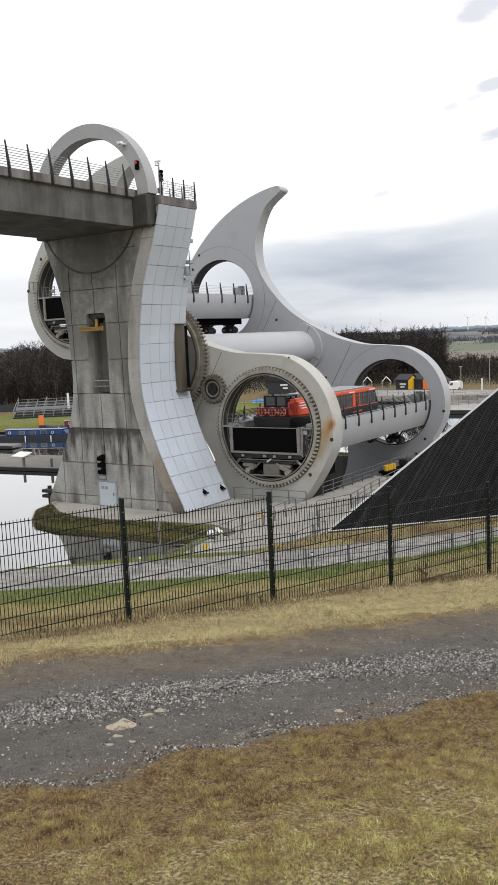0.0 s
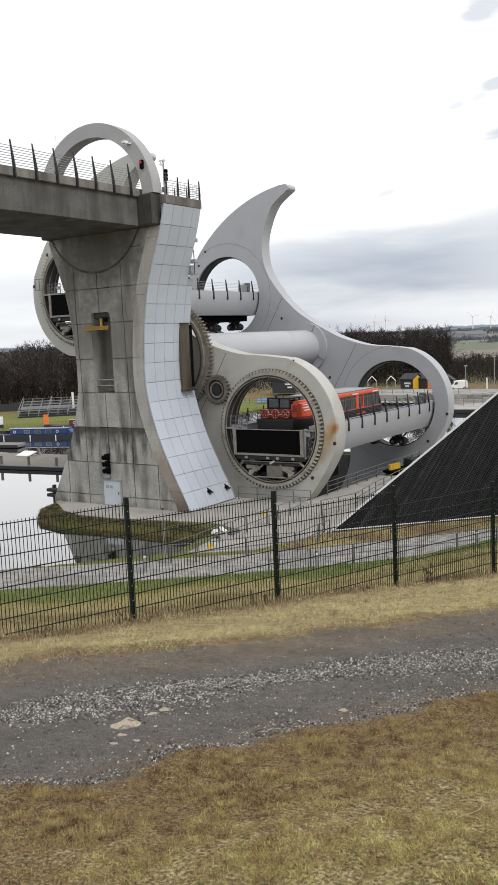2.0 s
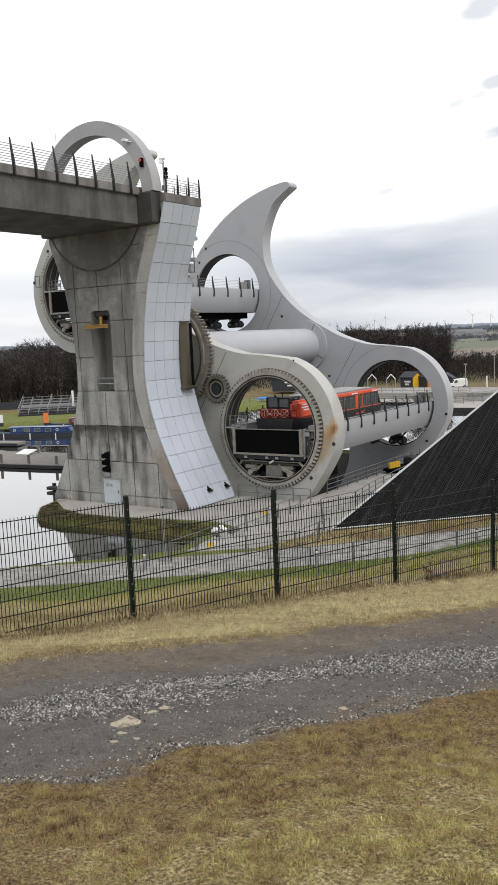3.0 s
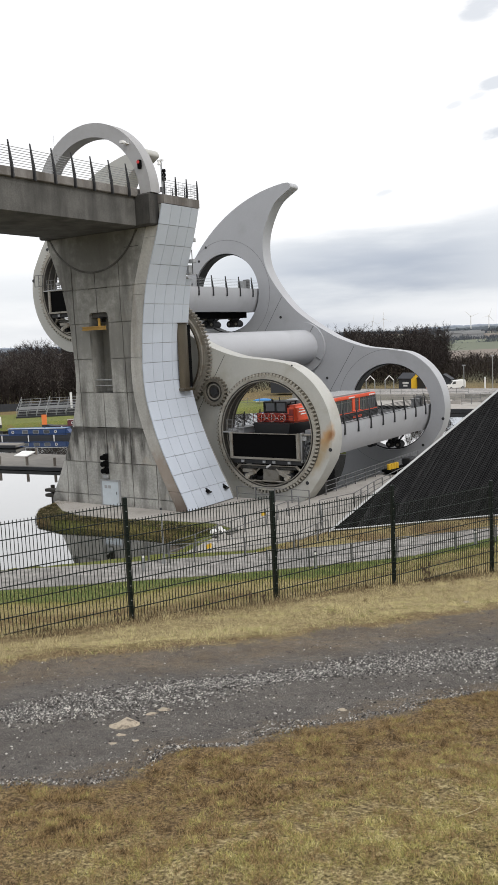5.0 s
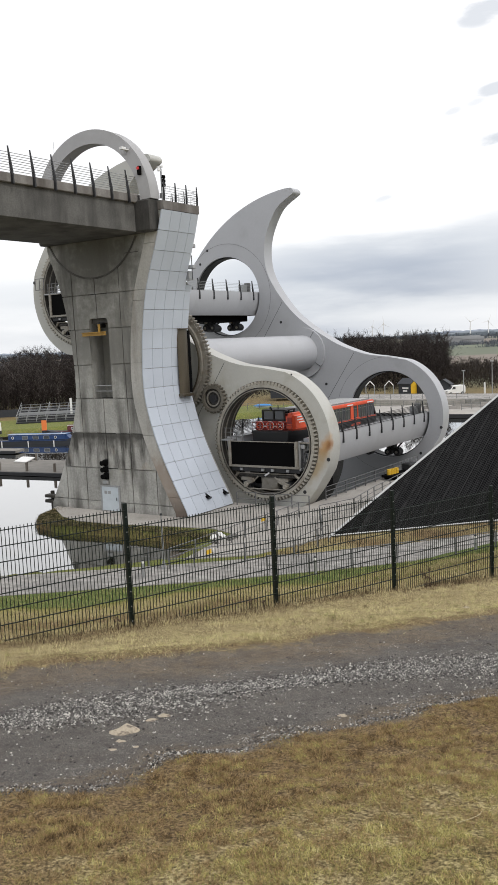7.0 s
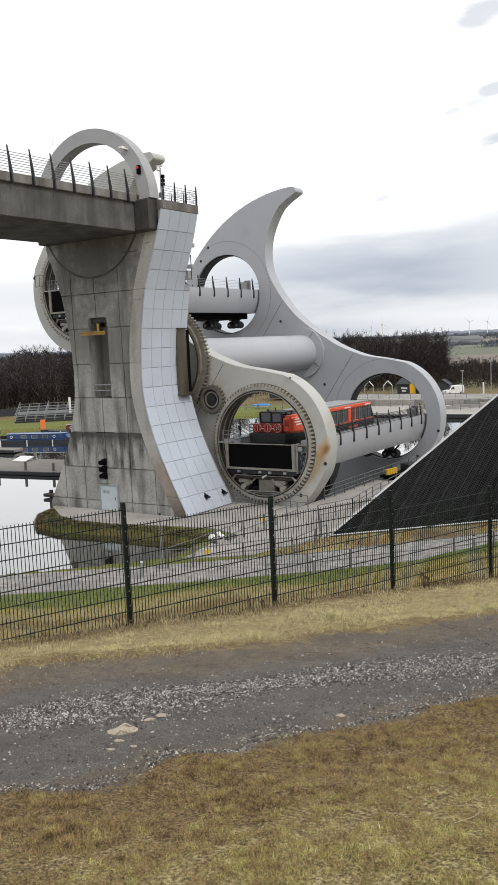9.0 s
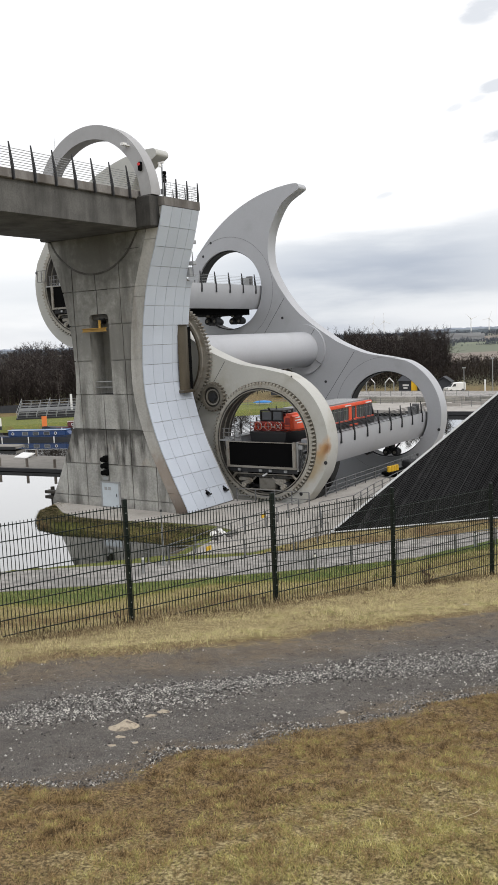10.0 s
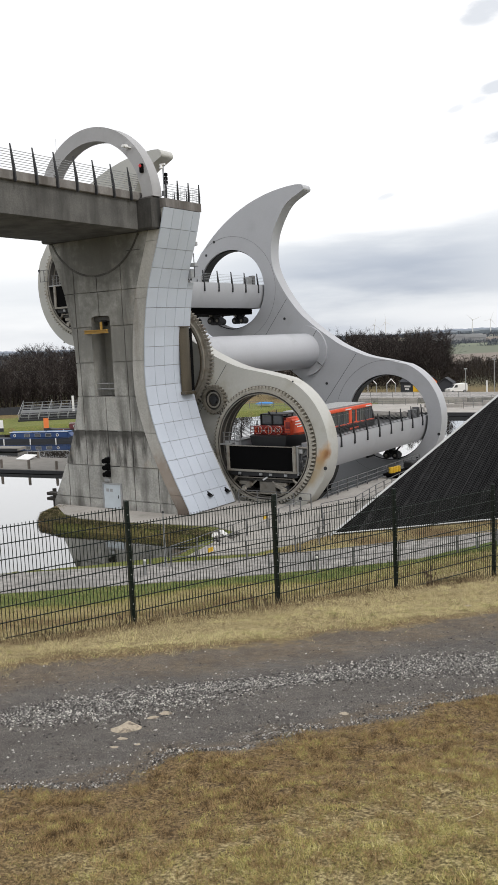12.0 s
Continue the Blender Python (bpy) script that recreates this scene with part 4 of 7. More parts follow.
def build_central_gear():
    g = thing("central_gear", "large fixed steel ring gear round the axle", "gear")
    part("toothed_ring", cog_wheel(4.40, 4.74, 92, 0.26, -0.5, -0.08, 0, AXLE_Z), GEAR_STEEL, g)
    part("inner_ring", annulus(bmesh.new(), 4.16, 4.38, -0.75, -0.1, 96, 0, AXLE_Z), GEAR_STEEL, g)
    part("rim_lip", annulus(bmesh.new(), 4.08, 4.2, -0.85, -0.7, 96, 0, AXLE_Z), BRONZE, g)
    part("shaft", tube(bmesh.new(), (0, -3.6, AXLE_Z), (0, -0.3, AXLE_Z), 1.7, n=48), STEEL_CREAM, g, "cream painted axle stub")
    part("hub_plate", bevelled(tube(bmesh.new(), (0, -0.5, AXLE_Z), (0, -0.06, AXLE_Z), 2.55, n=48), 0.05), STEEL_CREAM, g)
    for k in range(24):
        t = k * math.pi / 12
        part("bolt", tube(bmesh.new(), (2.25 * math.cos(t), -0.58, AXLE_Z + 2.25 * math.sin(t)), (2.25 * math.cos(t), -0.5, AXLE_Z + 2.25 * math.sin(t)), 0.08, n=6), GEAR_STEEL, g)
    return g


build_central_gear()


def gondola_section(r=4.28, top=0.22, bottom=-2.3):
    a0, a1 = math.asin(top / r), math.asin(bottom / r)
    right = [(r * math.cos(a), r * math.sin(a)) for a in np.linspace(a0, a1, 14)]
    return right


def build_bogie(g, s, y):
    """A carriage with two rollers under the gondola's end."""
    bogie = part("bogie", bevelled(boxes((s * 1.55 - 0.2, s * 1.55 + 0.2, y - 0.45, y + 0.45, -3.2, -2.6), (s * 1.55 - 0.7, s * 1.55 + 0.7, y - 0.3, y + 0.3, -3.45, -3.15)), 0.05),
                 STEEL_DARK, g, "black roller carriage")
    for dx in (-0.48, 0.48):
        part("roller", bevelled(tube(bmesh.new(), (s * 1.55 + dx, y - 0.5, -3.58), (s * 1.55 + dx, y + 0.5, -3.58), 0.36, n=20), 0.03), STEEL_DARK, bogie)
        part("axle_cap", tube(bmesh.new(), (s * 1.55 + dx, y - 0.56, -3.58), (s * 1.55 + dx, y - 0.49, -3.58), 0.15, n=8), GEAR_STEEL, bogie)
    part("link", bar((s * 0.7, y, -2.9), (s * 1.4, y, -3.3), 0.09), STEEL_DARK, bogie)
    part("link", bar((s * 2.5, y, -2.6), (s * 1.9, y, -3.25), 0.09), STEEL_DARK, bogie)
    part("brake_box", bevelled(boxes((s * 1.55 - 0.5, s * 1.55 - 0.15, y - 0.62, y - 0.3, -3.1, -2.8)), 0.03), GEAR_STEEL, bogie)


def build_gondola(upper):
    g = thing("gondola", "water-filled white steel gondola with dark railing fins", "gondola", group="gondolas")
    y0, y1 = 0.55, 25.1
    right = gondola_section()
    inner = [(3.25, 0.22), (3.25, -1.95)]
    sec = right[::-1] + inner
    for s in (1, -1):
        bm = bmesh.new()
        ring = [[bm.verts.new((s * x, y, z)) for x, z in sec] for y in (y0, y1)]
        n = len(sec)
        for k in range(n):
            bm.faces.new((ring[0][k], ring[0][(k + 1) % n], ring[1][(k + 1) % n], ring[1][k]))
        bm.faces.new(ring[0])
        bm.faces.new(ring[1][::-1])
        part("side_wall", bm, STEEL_WHITE, g)
    part("bottom_plate", boxes((-3.6, 3.6, y0, y1, -2.3, -2.0)), STEEL_DARK, g)
    if upper:
        part("undertray", bevelled(boxes((-2.65, 2.65, 2.6, 24.1, -2.93, -2.31)), 0.04), BLACK, g, "black undertray")
    else:
        part("undertray", boxes((-2.2, 2.2, 2.6, 23.6, -2.6, -2.31)), BLACK, g, "black undertray")
    part("water", boxes((-3.24, 3.24, y0 + 0.15, y1 - 0.15, -0.35, -0.3)), STEEL_DARK, g, "dark water")
    for y in (-0.4, y1 - 0.05):
        gate = part("end_gate", boxes((-3.2, 3.0, y, y + 0.2, -1.95, -0.02)), BLACK, g, "black steel end gate")
        part("gate_frame", bevelled(boxes((-3.45, 3.3, y - 0.12, y + 0.1, -2.12, -1.95)), 0.015), GEAR_STEEL, gate)
        part("gate_frame", bevelled(boxes((-3.45, -3.2, y - 0.12, y + 0.1, -1.95, 0.06)), 0.015), GEAR_STEEL, gate)
        part("gate_frame", bevelled(boxes((3.0, 3.22, y - 0.16, y + 0.1, -1.95, 0.08)), 0.015), GEAR_STEEL, gate)
        part("gate_top", boxes((-3.2, 3.0, y - 0.04, y + 0.14, -0.02, 0.03)), GEAR_STEEL, gate)
    # toothed ring, a dark band painted as shade between its teeth, liner and track
    part("gear_ring", cog_wheel(4.44, 4.68, 92, 0.25, -0.30, -0.03), GEAR_TOOTH, g, "greased toothed ring gear")
    part("tooth_gap_shade", annulus(bmesh.new(), 4.66, 4.96, -0.045, -0.02, 96), GREASE_AND_SHADE, g, "dark band behind gear teeth, painted shade in their gaps")
    part("gear_groove", annulus(bmesh.new(), 4.36, 4.45, -0.22, -0.02, 96), STEEL_DARK, g)
    part("ring_liner", annulus(bmesh.new(), 4.33, 4.38, -0.3, 1.55, 96), LINER, g)
    for y in (-0.3, 0.35, 1.1):
        part("liner_rail", annulus(bmesh.new(), 4.27, 4.34, y, y + 0.1, 96), GEAR_STEEL, g)
    for s in (1, -1):
        for i in range(9):
            part("railing_fin", fin(bmesh.new(), s * 4.2, 2.9 + 2.52 * i, -0.66, 1.48, -0.08, 0.075, 0.17), STEEL_DARK, g)
        for k in range(8 if not upper else 6):
            z = 0.32 + k * (0.115 if not upper else 0.16)
            part("rail", bar((s * 4.22, y0 + 1.0, z), (s * 4.22, y1 - 0.3, z), 0.026 if not upper else 0.014, 5), STEEL_DARK if not upper else GALV, g)
        part("walkway", boxes((min(s * 3.2, s * 4.25), max(s * 3.2, s * 4.25), y0 + 0.1, y1 - 0.1, 0.19, 0.25)), GALV, g)
        for y in (3.4, 18.5, 23.2) if upper else (3.4, 21.6):
            build_bogie(g, s, y)
    part("service_cabinet", boxes((3.5, 4.1, 21.3, 22.1, 0.25, 1.05)), GALV, g)
    part("service_cabinet", boxes((3.5, 4.1, 22.4, 22.8, 0.25, 1.25)), RAIL_GREY, g)
    # under the gate: beam, buffers, rollers in their boxes, cradle
    part("cross_beam", bevelled(boxes((-3.3, 3.3, -0.3, 0.5, -2.5, -2.14)), 0.03), STEEL_DARK, g)
    part("lower_chord", bevelled(boxes((-2.9, 2.9, -0.1, 0.3, -2.95, -2.72)), 0.03), LIFTING_STEEL, g)
    part("cradle", bevelled(boxes((-0.78, 0.85, 0.2, 2.4, -4.1, -2.95)), 0.08), GEAR_STEEL, g, "grey bearing block")
    # plain black box filling the dark area below this end
    part("end_box", bevelled(boxes((-2.9, 3.75, 1.75, 4.4, -4.2, -2.32)), 0.06), BLACK, g, "black box under the gondola's end")
    part("track_beam", boxes((-3.0, 3.0, 0.6, 1.0, -3.95, -3.7)), STEEL_DARK, g)
    part("back_plate", boxes((-3.3, 3.3, 2.6, 2.7, -4.05, -2.31)), BLACK, g)
    for x in (-2.3, -0.2, 0.75, 2.2):
        part("buffer", bevelled(boxes((x - 0.14, x + 0.14, -0.42, -0.28, -2.42, -2.2)), 0.02), GALV, g)
    part("drain_valve", tube(bmesh.new(), (0.15, -0.62, -2.75), (0.4, -0.3, -2.55), 0.09, n=10), GALV, g)
    for s in (1, -1):
        box_part = part("roller_box", bevelled(boxes((s * 1.75 - 0.75, s * 1.75 + 0.35, -0.22, 0.5, -3.3, -2.98)), 0.05), GEAR_STEEL, g)
        part("arm_plate", bevelled(box(bmesh.new(), -0.55, 0.55, -0.3, -0.16, -0.16, 0.16, pose(s * 1.65, 0, -3.38, 0, 22 * s, 0)), 0.03), GEAR_STEEL, box_part)
        part("hex_bolt", tube(bmesh.new(), (s * 1.9, -0.48, -3.62), (s * 1.9, -0.28, -3.62), 0.2, n=6), GEAR_TOOTH, box_part)
        part("roller", tube(bmesh.new(), (s * 1.95, -0.2, -3.6), (s * 1.95, 0.5, -3.6), 0.42, n=20), STEEL_DARK, box_part)
        part("strut", bar((s * 2.7, -0.15, -2.6), (s * 3.1, -0.1, -3.0), 0.12), GEAR_STEEL, g)
        part("strut", bar((s * 0.8, -0.15, -2.9), (s * 1.5, -0.15, -3.5), 0.07), GEAR_STEEL, g)
    # machinery beside the gate
    part("side_plate", boxes((3.24, 3.9, 0.2, 0.3, -2.3, -0.1)), STEEL_WHITE, g)
    part("side_post", bevelled(boxes((3.22, 3.4, -0.3, 0.2, -2.3, 0.1)), 0.02), GALV, g)
    for x, z, r in ((3.62, -1.1, 0.16), (3.8, -1.45, 0.13), (3.6, -1.75, 0.18), (3.85, -0.75, 0.1), (3.5, -2.05, 0.14)):
        part("valve", tube(bmesh.new(), (x, -0.25, z), (x, 0.2, z), r, n=12), GALV if r > 0.12 else STEEL_DARK, g)
    for x0, z0, x1, z1 in ((3.5, -2.2, 3.75, -0.8), (3.45, -2.0, 3.6, -0.5), (3.7, -1.9, 3.9, -1.0)):
        part("hose", bar((x0, -0.32, z0), (x1, -0.25, z1), 0.05), STEEL_DARK, g)
    part("control_box", bevelled(boxes((3.42, 3.8, -0.3, 0.1, -0.5, -0.15)), 0.03), GALV, g)
    part("side_step", boxes((3.3, 4.2, -0.3, 0.3, -0.06, 0.0)), GEAR_STEEL, g)
    # railed platform on the other side
    for z in (0.35, 0.7, 1.05):
        part("end_rail", bar((-4.1, 0.0, z), (-2.3, 0.0, z), 0.028, 5), RAIL_GREY, g)
    for x in (-4.0, -3.45, -2.9, -2.3):
        part("end_rail_post", bar((x, 0.0, 0.0), (x, 0.0, 1.08), 0.035, 5), RAIL_GREY, g)
    part("end_platform", boxes((-4.25, -3.2, -0.3, 0.4, 0.02, 0.12)), GALV, g)
    part("lamp", bevelled(boxes((-2.75, -2.45, -0.1, 0.15, 0.5, 0.8)), 0.04), GALV, g)
    if upper:
        part("cage_rail", boxes((-5.05, -3.9, -0.6, -0.55, 1.55, 1.6), (-5.05, -3.9, -0.6, -0.55, 0.5, 0.55), (-5.05, -5.0, -0.6, -0.55, 0.5, 1.6), (-4.5, -4.45, -0.6, -0.55, 0.5, 1.6),
                                (-3.95, -3.9, -0.6, -0.55, 0.5, 1.6)), RAIL_GREY, g)
    for z, r in ((-2.66, 0.05), (-3.95, 0.06)):
        part("pipe", bar((-2.9, -0.2, z), (2.9, -0.2, z + 0.04), r), GEAR_STEEL, g)
    return g


GONDOLAS = [(build_gondola(False), 1), (build_gondola(True), -1)]


def gondola_pose(t, s):
    a = radians(wheel_angle(t))
    return pose(s * RADIUS * math.cos(a), 0, AXLE_Z + s * RADIUS * math.sin(a))

# ---- fittings on the pier ----


def build_pier_fittings():
    f = PIER_FRONT
    door = thing("steel_door", "pale grey steel service door in the pier's foot", "door")
    part("leaf", boxes((-1.42, 0.4, f - 0.09, f - 0.005, 0.12, 2.1)), DOOR_PAINT, door)
    part("frame", boxes((-1.56, -1.42, f - 0.12, f - 0.005, 0.06, 2.22), (0.4, 0.54, f - 0.12, f - 0.005, 0.06, 2.22), (-1.42, 0.4, f - 0.12, f - 0.005, 2.1, 2.22)), GALV, door)
    part("handle", bar((0.2, f - 0.16, 1.0), (0.2, f - 0.16, 1.25), 0.03), STEEL_DARK, door)
    part("sign_plate", boxes((-1.15, -0.85, f - 0.1, f - 0.09, 1.5, 1.75)), GALV, door)
    part("sign_plate", boxes((-0.75, -0.45, f - 0.1, f - 0.09, 1.5, 1.75)), GALV, door)
    sig = thing("boat_signal", "black three-lamp boat signal on the pier", "traffic light")
    for i in range(3):
        z = 2.75 + i * 0.55
        head = part("lamp_head", bevelled(boxes((-0.92, -0.5, f - 0.4, f - 0.08, z, z + 0.5)), 0.06), BLACK, sig)
        part("visor", tube(bmesh.new(), (-0.71, f - 0.7, z + 0.25), (-0.71, f - 0.38, z + 0.25), 0.2, 0.18, 14), BLACK, head)
    part("bracket", boxes((-0.8, -0.6, f - 0.2, f - 0.004, 2.7, 4.4)), STEEL_DARK, sig)
    part("cable_box", bevelled(boxes((-1.15, -0.65, f - 0.22, f - 0.004, 2.32, 2.6)), 0.04), GALV, sig)
    hoist = thing("hoist_beam", "yellow lifting beam projecting from a niche", "hoist")
    part("beam", boxes((-2.3, 0.2, f - 0.32, f - 0.1, 14.38, 14.44), (-2.3, 0.2, f - 0.23, f - 0.19, 14.44, 14.62), (-2.3, 0.2, f - 0.32, f - 0.1, 14.62, 14.68)), YELLOW_BEAM, hoist)
    part("hanger", boxes((-0.5, -0.4, f - 0.3, f - 0.12, 14.68, 15.3)), YELLOW_BEAM, hoist)
    part("trolley_rail", boxes((-0.55, -0.35, f - 0.32, f + 1.3, 15.3, 15.42)), STEEL_DARK, hoist)
    part("winch", bevelled(boxes((-1.2, -0.7, f + 0.3, f + 0.9, 15.0, 15.35)), 0.05), STEEL_DARK, hoist)
    flood = thing("floodlight", "black floodlight fixed low on metal cladding", "floodlight", group="floodlights")
    part("lamp_body", bevelled(boxes((0.08, 0.42, -0.2, 0.16, -0.05, 0.12)), 0.03), BLACK, flood)
    part("visor", boxes((0.40, 0.46, -0.22, 0.18, 0.0, 0.16)), STEEL_DARK, flood)
    part("stirrup", boxes((-0.1, 0.1, -0.05, 0.05, -0.1, 0.15)), STEEL_DARK, flood)
    flood.matrix_basis = pose(half_width(1.3) + 0.06, -4.55, 1.3, 0, 35, 0)
    copy_thing(flood, pose(half_width(1.25) + 0.06, -2.2, 1.25, 0, 35, 0))
    fender = thing("timber_fender", "dark timber fender against the pier's foot", "fender")
    for z in (0.3, 0.75):
        part("beam", bevelled(boxes((-9.0, -7.0, -6.9, -6.3, z - 0.15, z + 0.12)), 0.04), WET_TIMBER, fender)
    part("pile", tube(bmesh.new(), (-8.7, -6.2, -2.5), (-8.7, -6.2, 1.1), 0.18), WET_TIMBER, fender)
    guard = thing("gear_guard", "brown metal guard beside the central gear", "guard")
    bm = bmesh.new()
    prev = None
    for k in range(9):
        a = radians(-90 + 180 * k / 8)
        ring = [bm.verts.new((3.95 + rr * math.cos(a), -2.75 + (rr + 0.25) * math.sin(a), z)) for rr, z in ((0.36, 9.35), (0.36, 14.6), (0.30, 14.6), (0.30, 9.35))]
        if prev:
            for j in range(4):
                bm.faces.new((prev[j], prev[(j + 1) % 4], ring[(j + 1) % 4], ring[j]))
        else:
            bm.faces.new(ring)
        prev = ring
    bm.faces.new(prev[::-1])
    part("curved_plate", bm, BRONZE, guard)
    part("top_cap", bevelled(boxes((3.85, 4.4, -3.45, -2.05, 14.6, 14.68)), 0.03), BRONZE, guard)
    part("inner_plate", boxes((3.98, 4.06, -2.6, -1.75, 9.4, 14.5)), BLACK, guard, "dark inner plate")
    part("base_bracket", bevelled(boxes((3.8, 4.42, -3.45, -2.0, 9.12, 9.35)), 0.03), BRONZE, guard)
    mast = thing("signal_mast", "slim steel mast with camera and signal lights", "mast")
    part("pole", bar((4.75, -5.2, 24.1), (4.75, -5.2, 26.95), 0.065, 10), GALV, mast)
    part("camera_dome", tube(bmesh.new(), (4.62, -5.25, 26.78), (4.62, -5.25, 27.05), 0.17, 0.1, 12), WHITE, mast)
    part("camera_arm", boxes((4.45, 4.95, -5.3, -5.12, 27.03, 27.15)), WHITE, mast)
    for z in (25.55, 25.85, 26.15):
        part("signal_head", bevelled(boxes((4.85, 5.08, -5.35, -5.05, z, z + 0.27)), 0.05), BLACK, mast)
    part("junction_box", bevelled(boxes((4.6, 4.85, -5.35, -5.25, 24.7, 25.1)), 0.02), RAIL_GREY, mast)
    rail = thing("deck_railing", "steel railing with dark blade posts on the pier deck", "railing")
    for y in (-7.2, -5.8, -4.45, -3.1):
        part("post", fin(bmesh.new(), 6.45, y, 24.0, 25.55, 0.05, 0.05, 0.12), STEEL_DARK, rail)
    for i in range(6):
        z = 24.3 + 0.18 * i
        part("rail", bar((6.47, -7.2, z), (6.47, -3.1, z), 0.018, 5), GALV, rail)
        part("rail", bar((6.47, -3.1, z), (3.6, -3.05, z), 0.018, 5), GALV, rail)
    for x in (4.0, 5.2):
        part("post", fin(bmesh.new(), x, -3.05, 24.0, 25.4, 0.0, 0.03, 0.1), STEEL_DARK, rail)
    for y in np.linspace(-6.9, -3.4, 8):
        part("baluster", bar((6.47, y, 24.1), (6.47, y, 25.2), 0.014, 4), GALV, rail)
    lad = thing("access_platform", "small grey steel access platform behind the pier", "platform")
    for z, out in ((21.0, 0.5), (19.35, 0.42)):
        part("bracket", bevelled(boxes((5.1, 5.7, -3.0, -3.0 + out, z, z + 0.3)), 0.03), GALV, lad)
    part("upright", bar((5.45, -2.8, 18.5), (5.45, -2.8, 20.4), 0.035), STEEL_DARK, lad)
    part("platform", boxes((4.5, 5.3, -3.0, -2.2, 18.5, 18.6)), GALV, lad)
    part("cabinet", bevelled(boxes((4.9, 5.25, -2.95, -2.6, 18.6, 19.2)), 0.03), GALV, lad)


build_pier_fittings()

# ---- tour boat in the lower gondola ----
BOAT_SEAT = pose(-0.25, 1.5, -0.3)


def build_tour_boat():
    boat = thing("tour_boat", "red canal tour boat with glazed cabin and dark hull", "boat", gondola_pose(0, 1) @ BOAT_SEAT)
    w = 2.0
    bm = bmesh.new()
    prev = None
    for y, k, top in ((-0.45, 0.88, 1.0), (-0.1, 0.98, 1.04), (0.8, 1.03, 0.98), (1.8, 1.03, 0.9), (8, 1.03, 0.85), (15.6, 1.0, 0.85), (16.3, 0.9, 0.85)):
        ring = [bm.verts.new((x * k, y, z)) for x, z in ((-w, top), (w, top), (w, top - 0.18), (w * 0.93, 0.05), (w * 0.8, -0.3), (-w * 0.8, -0.3), (-w * 0.93, 0.05), (-w, top - 0.18))]
        if prev:
            for j in range(8):
                bm.faces.new((prev[j], prev[(j + 1) % 8], ring[(j + 1) % 8], ring[j]))
        else:
            bm.faces.new(ring)
        prev = ring
    bm.faces.new(prev[::-1])
    part("hull", bm, HULL_BLACK, boat, "dark hull")
    part("rubbing_strake", boxes((-w * 0.9, w * 0.9, -0.5, -0.42, 0.86, 0.96)), STEEL_DARK, boat)
    # long cabin with a raked end: lower side, posts, deep windows, red cornice, silver roof
    y0, y1, lo, hi = 4.4, 15.7, 0.95, 2.12
    for s in (1, -1):
        side = part("cabin_side", boxes((min(s * 1.88, s * 1.98), max(s * 1.88, s * 1.98), y0, y1, 0.82, lo)), RED, boat, "red cabin side")
        posts = [(y0, 0.5), (6.0, 0.07), (7.15, 0.07), (8.3, 0.07), (9.45, 0.07), (10.55, 0.5), (11.9, 0.12), (12.75, 0.1), (13.75, 0.06), (14.7, 0.06)]
        for y, wide in posts:
            part("window_post", boxes((min(s * 1.86, s * 1.97), max(s * 1.86, s * 1.97), y, y + wide, lo, hi)), RED if wide > 0.1 else RAIL_GREY, side)
        for y, wide in zip([p[0] + p[1] for p in posts], [q[0] - p[0] - p[1] for p, q in zip(posts, posts[1:])] + [0.75]):
            pane = part("window_pane", boxes((min(s * 1.87, s * 1.9), max(s * 1.87, s * 1.9), y, y + wide, lo, hi)), WINDOW, side, "dark window pane")
            part("glazing_bar", boxes((min(s * 1.88, s * 1.935), max(s * 1.88, s * 1.935), y + wide * 0.5 - 0.025, y + wide * 0.5 + 0.025, lo, hi)), RAIL_GREY, pane)
            part("glazing_bar", boxes((min(s * 1.88, s * 1.93), max(s * 1.88, s * 1.93), y, y + wide, hi - 0.28, hi - 0.24)), RAIL_GREY, pane)
        part("door_panel", boxes((min(s * 1.9, s * 2.0), max(s * 1.9, s * 2.0), 10.5, 12.3, 0.35, lo + 0.05)), RED, boat, "red side door")
        part("cornice", bevelled(boxes((min(s * 1.55, s * 2.02), max(s * 1.55, s * 2.02), y0 - 0.1, y1 - 0.35, hi, hi + 0.3)), 0.07, 2), RED, boat, "red roof edge")
        for y in (5.6, 9.7, 13.9):
            part("lettering_bar", boxes((min(s * 2.02, s * 2.03), max(s * 2.02, s * 2.03), y, y + 1.2, hi + 0.09, hi + 0.2)), WHITE, boat)
        part("end_pillar", tube(bmesh.new(), (s * 1.9, y1 + 0.25, 0.9), (s * 1.9, y1 - 0.45, hi + 0.05), 0.07, n=6), RAIL_GREY, boat)
        part("grab_rail", bar((s * 1.6, y0 + 0.4, hi + 0.42), (s * 1.6, y1 - 0.8, hi + 0.42), 0.02, 5), GALV, boat)
    part("end_window", prism([(y1 + 0.2, 0.95), (y1 + 0.24, 0.95), (y1 - 0.42, hi), (y1 - 0.46, hi)], -1.85, 1.85), WINDOW, boat, "raked end window").matrix_basis = pose(0, 0, 0, 0, 0, 90) @ Matrix.Diagonal((1, -1, 1, 1))
    part("floor", boxes((-1.86, 1.86, y0, y1, 0.84, 0.9)), STEEL_DARK, boat)
    part("roof", bevelled(boxes((-1.65, 1.65, y0, y1 - 0.45, hi + 0.2, hi + 0.42)), 0.1, 2), GALV, boat, "silver grey roof")
    for y in np.arange(y0 + 0.8, y1 - 0.8, 1.15):
        part("roof_rib", boxes((-1.62, 1.62, y, y + 0.06, hi + 0.42, hi + 0.45)), WHITE, boat)
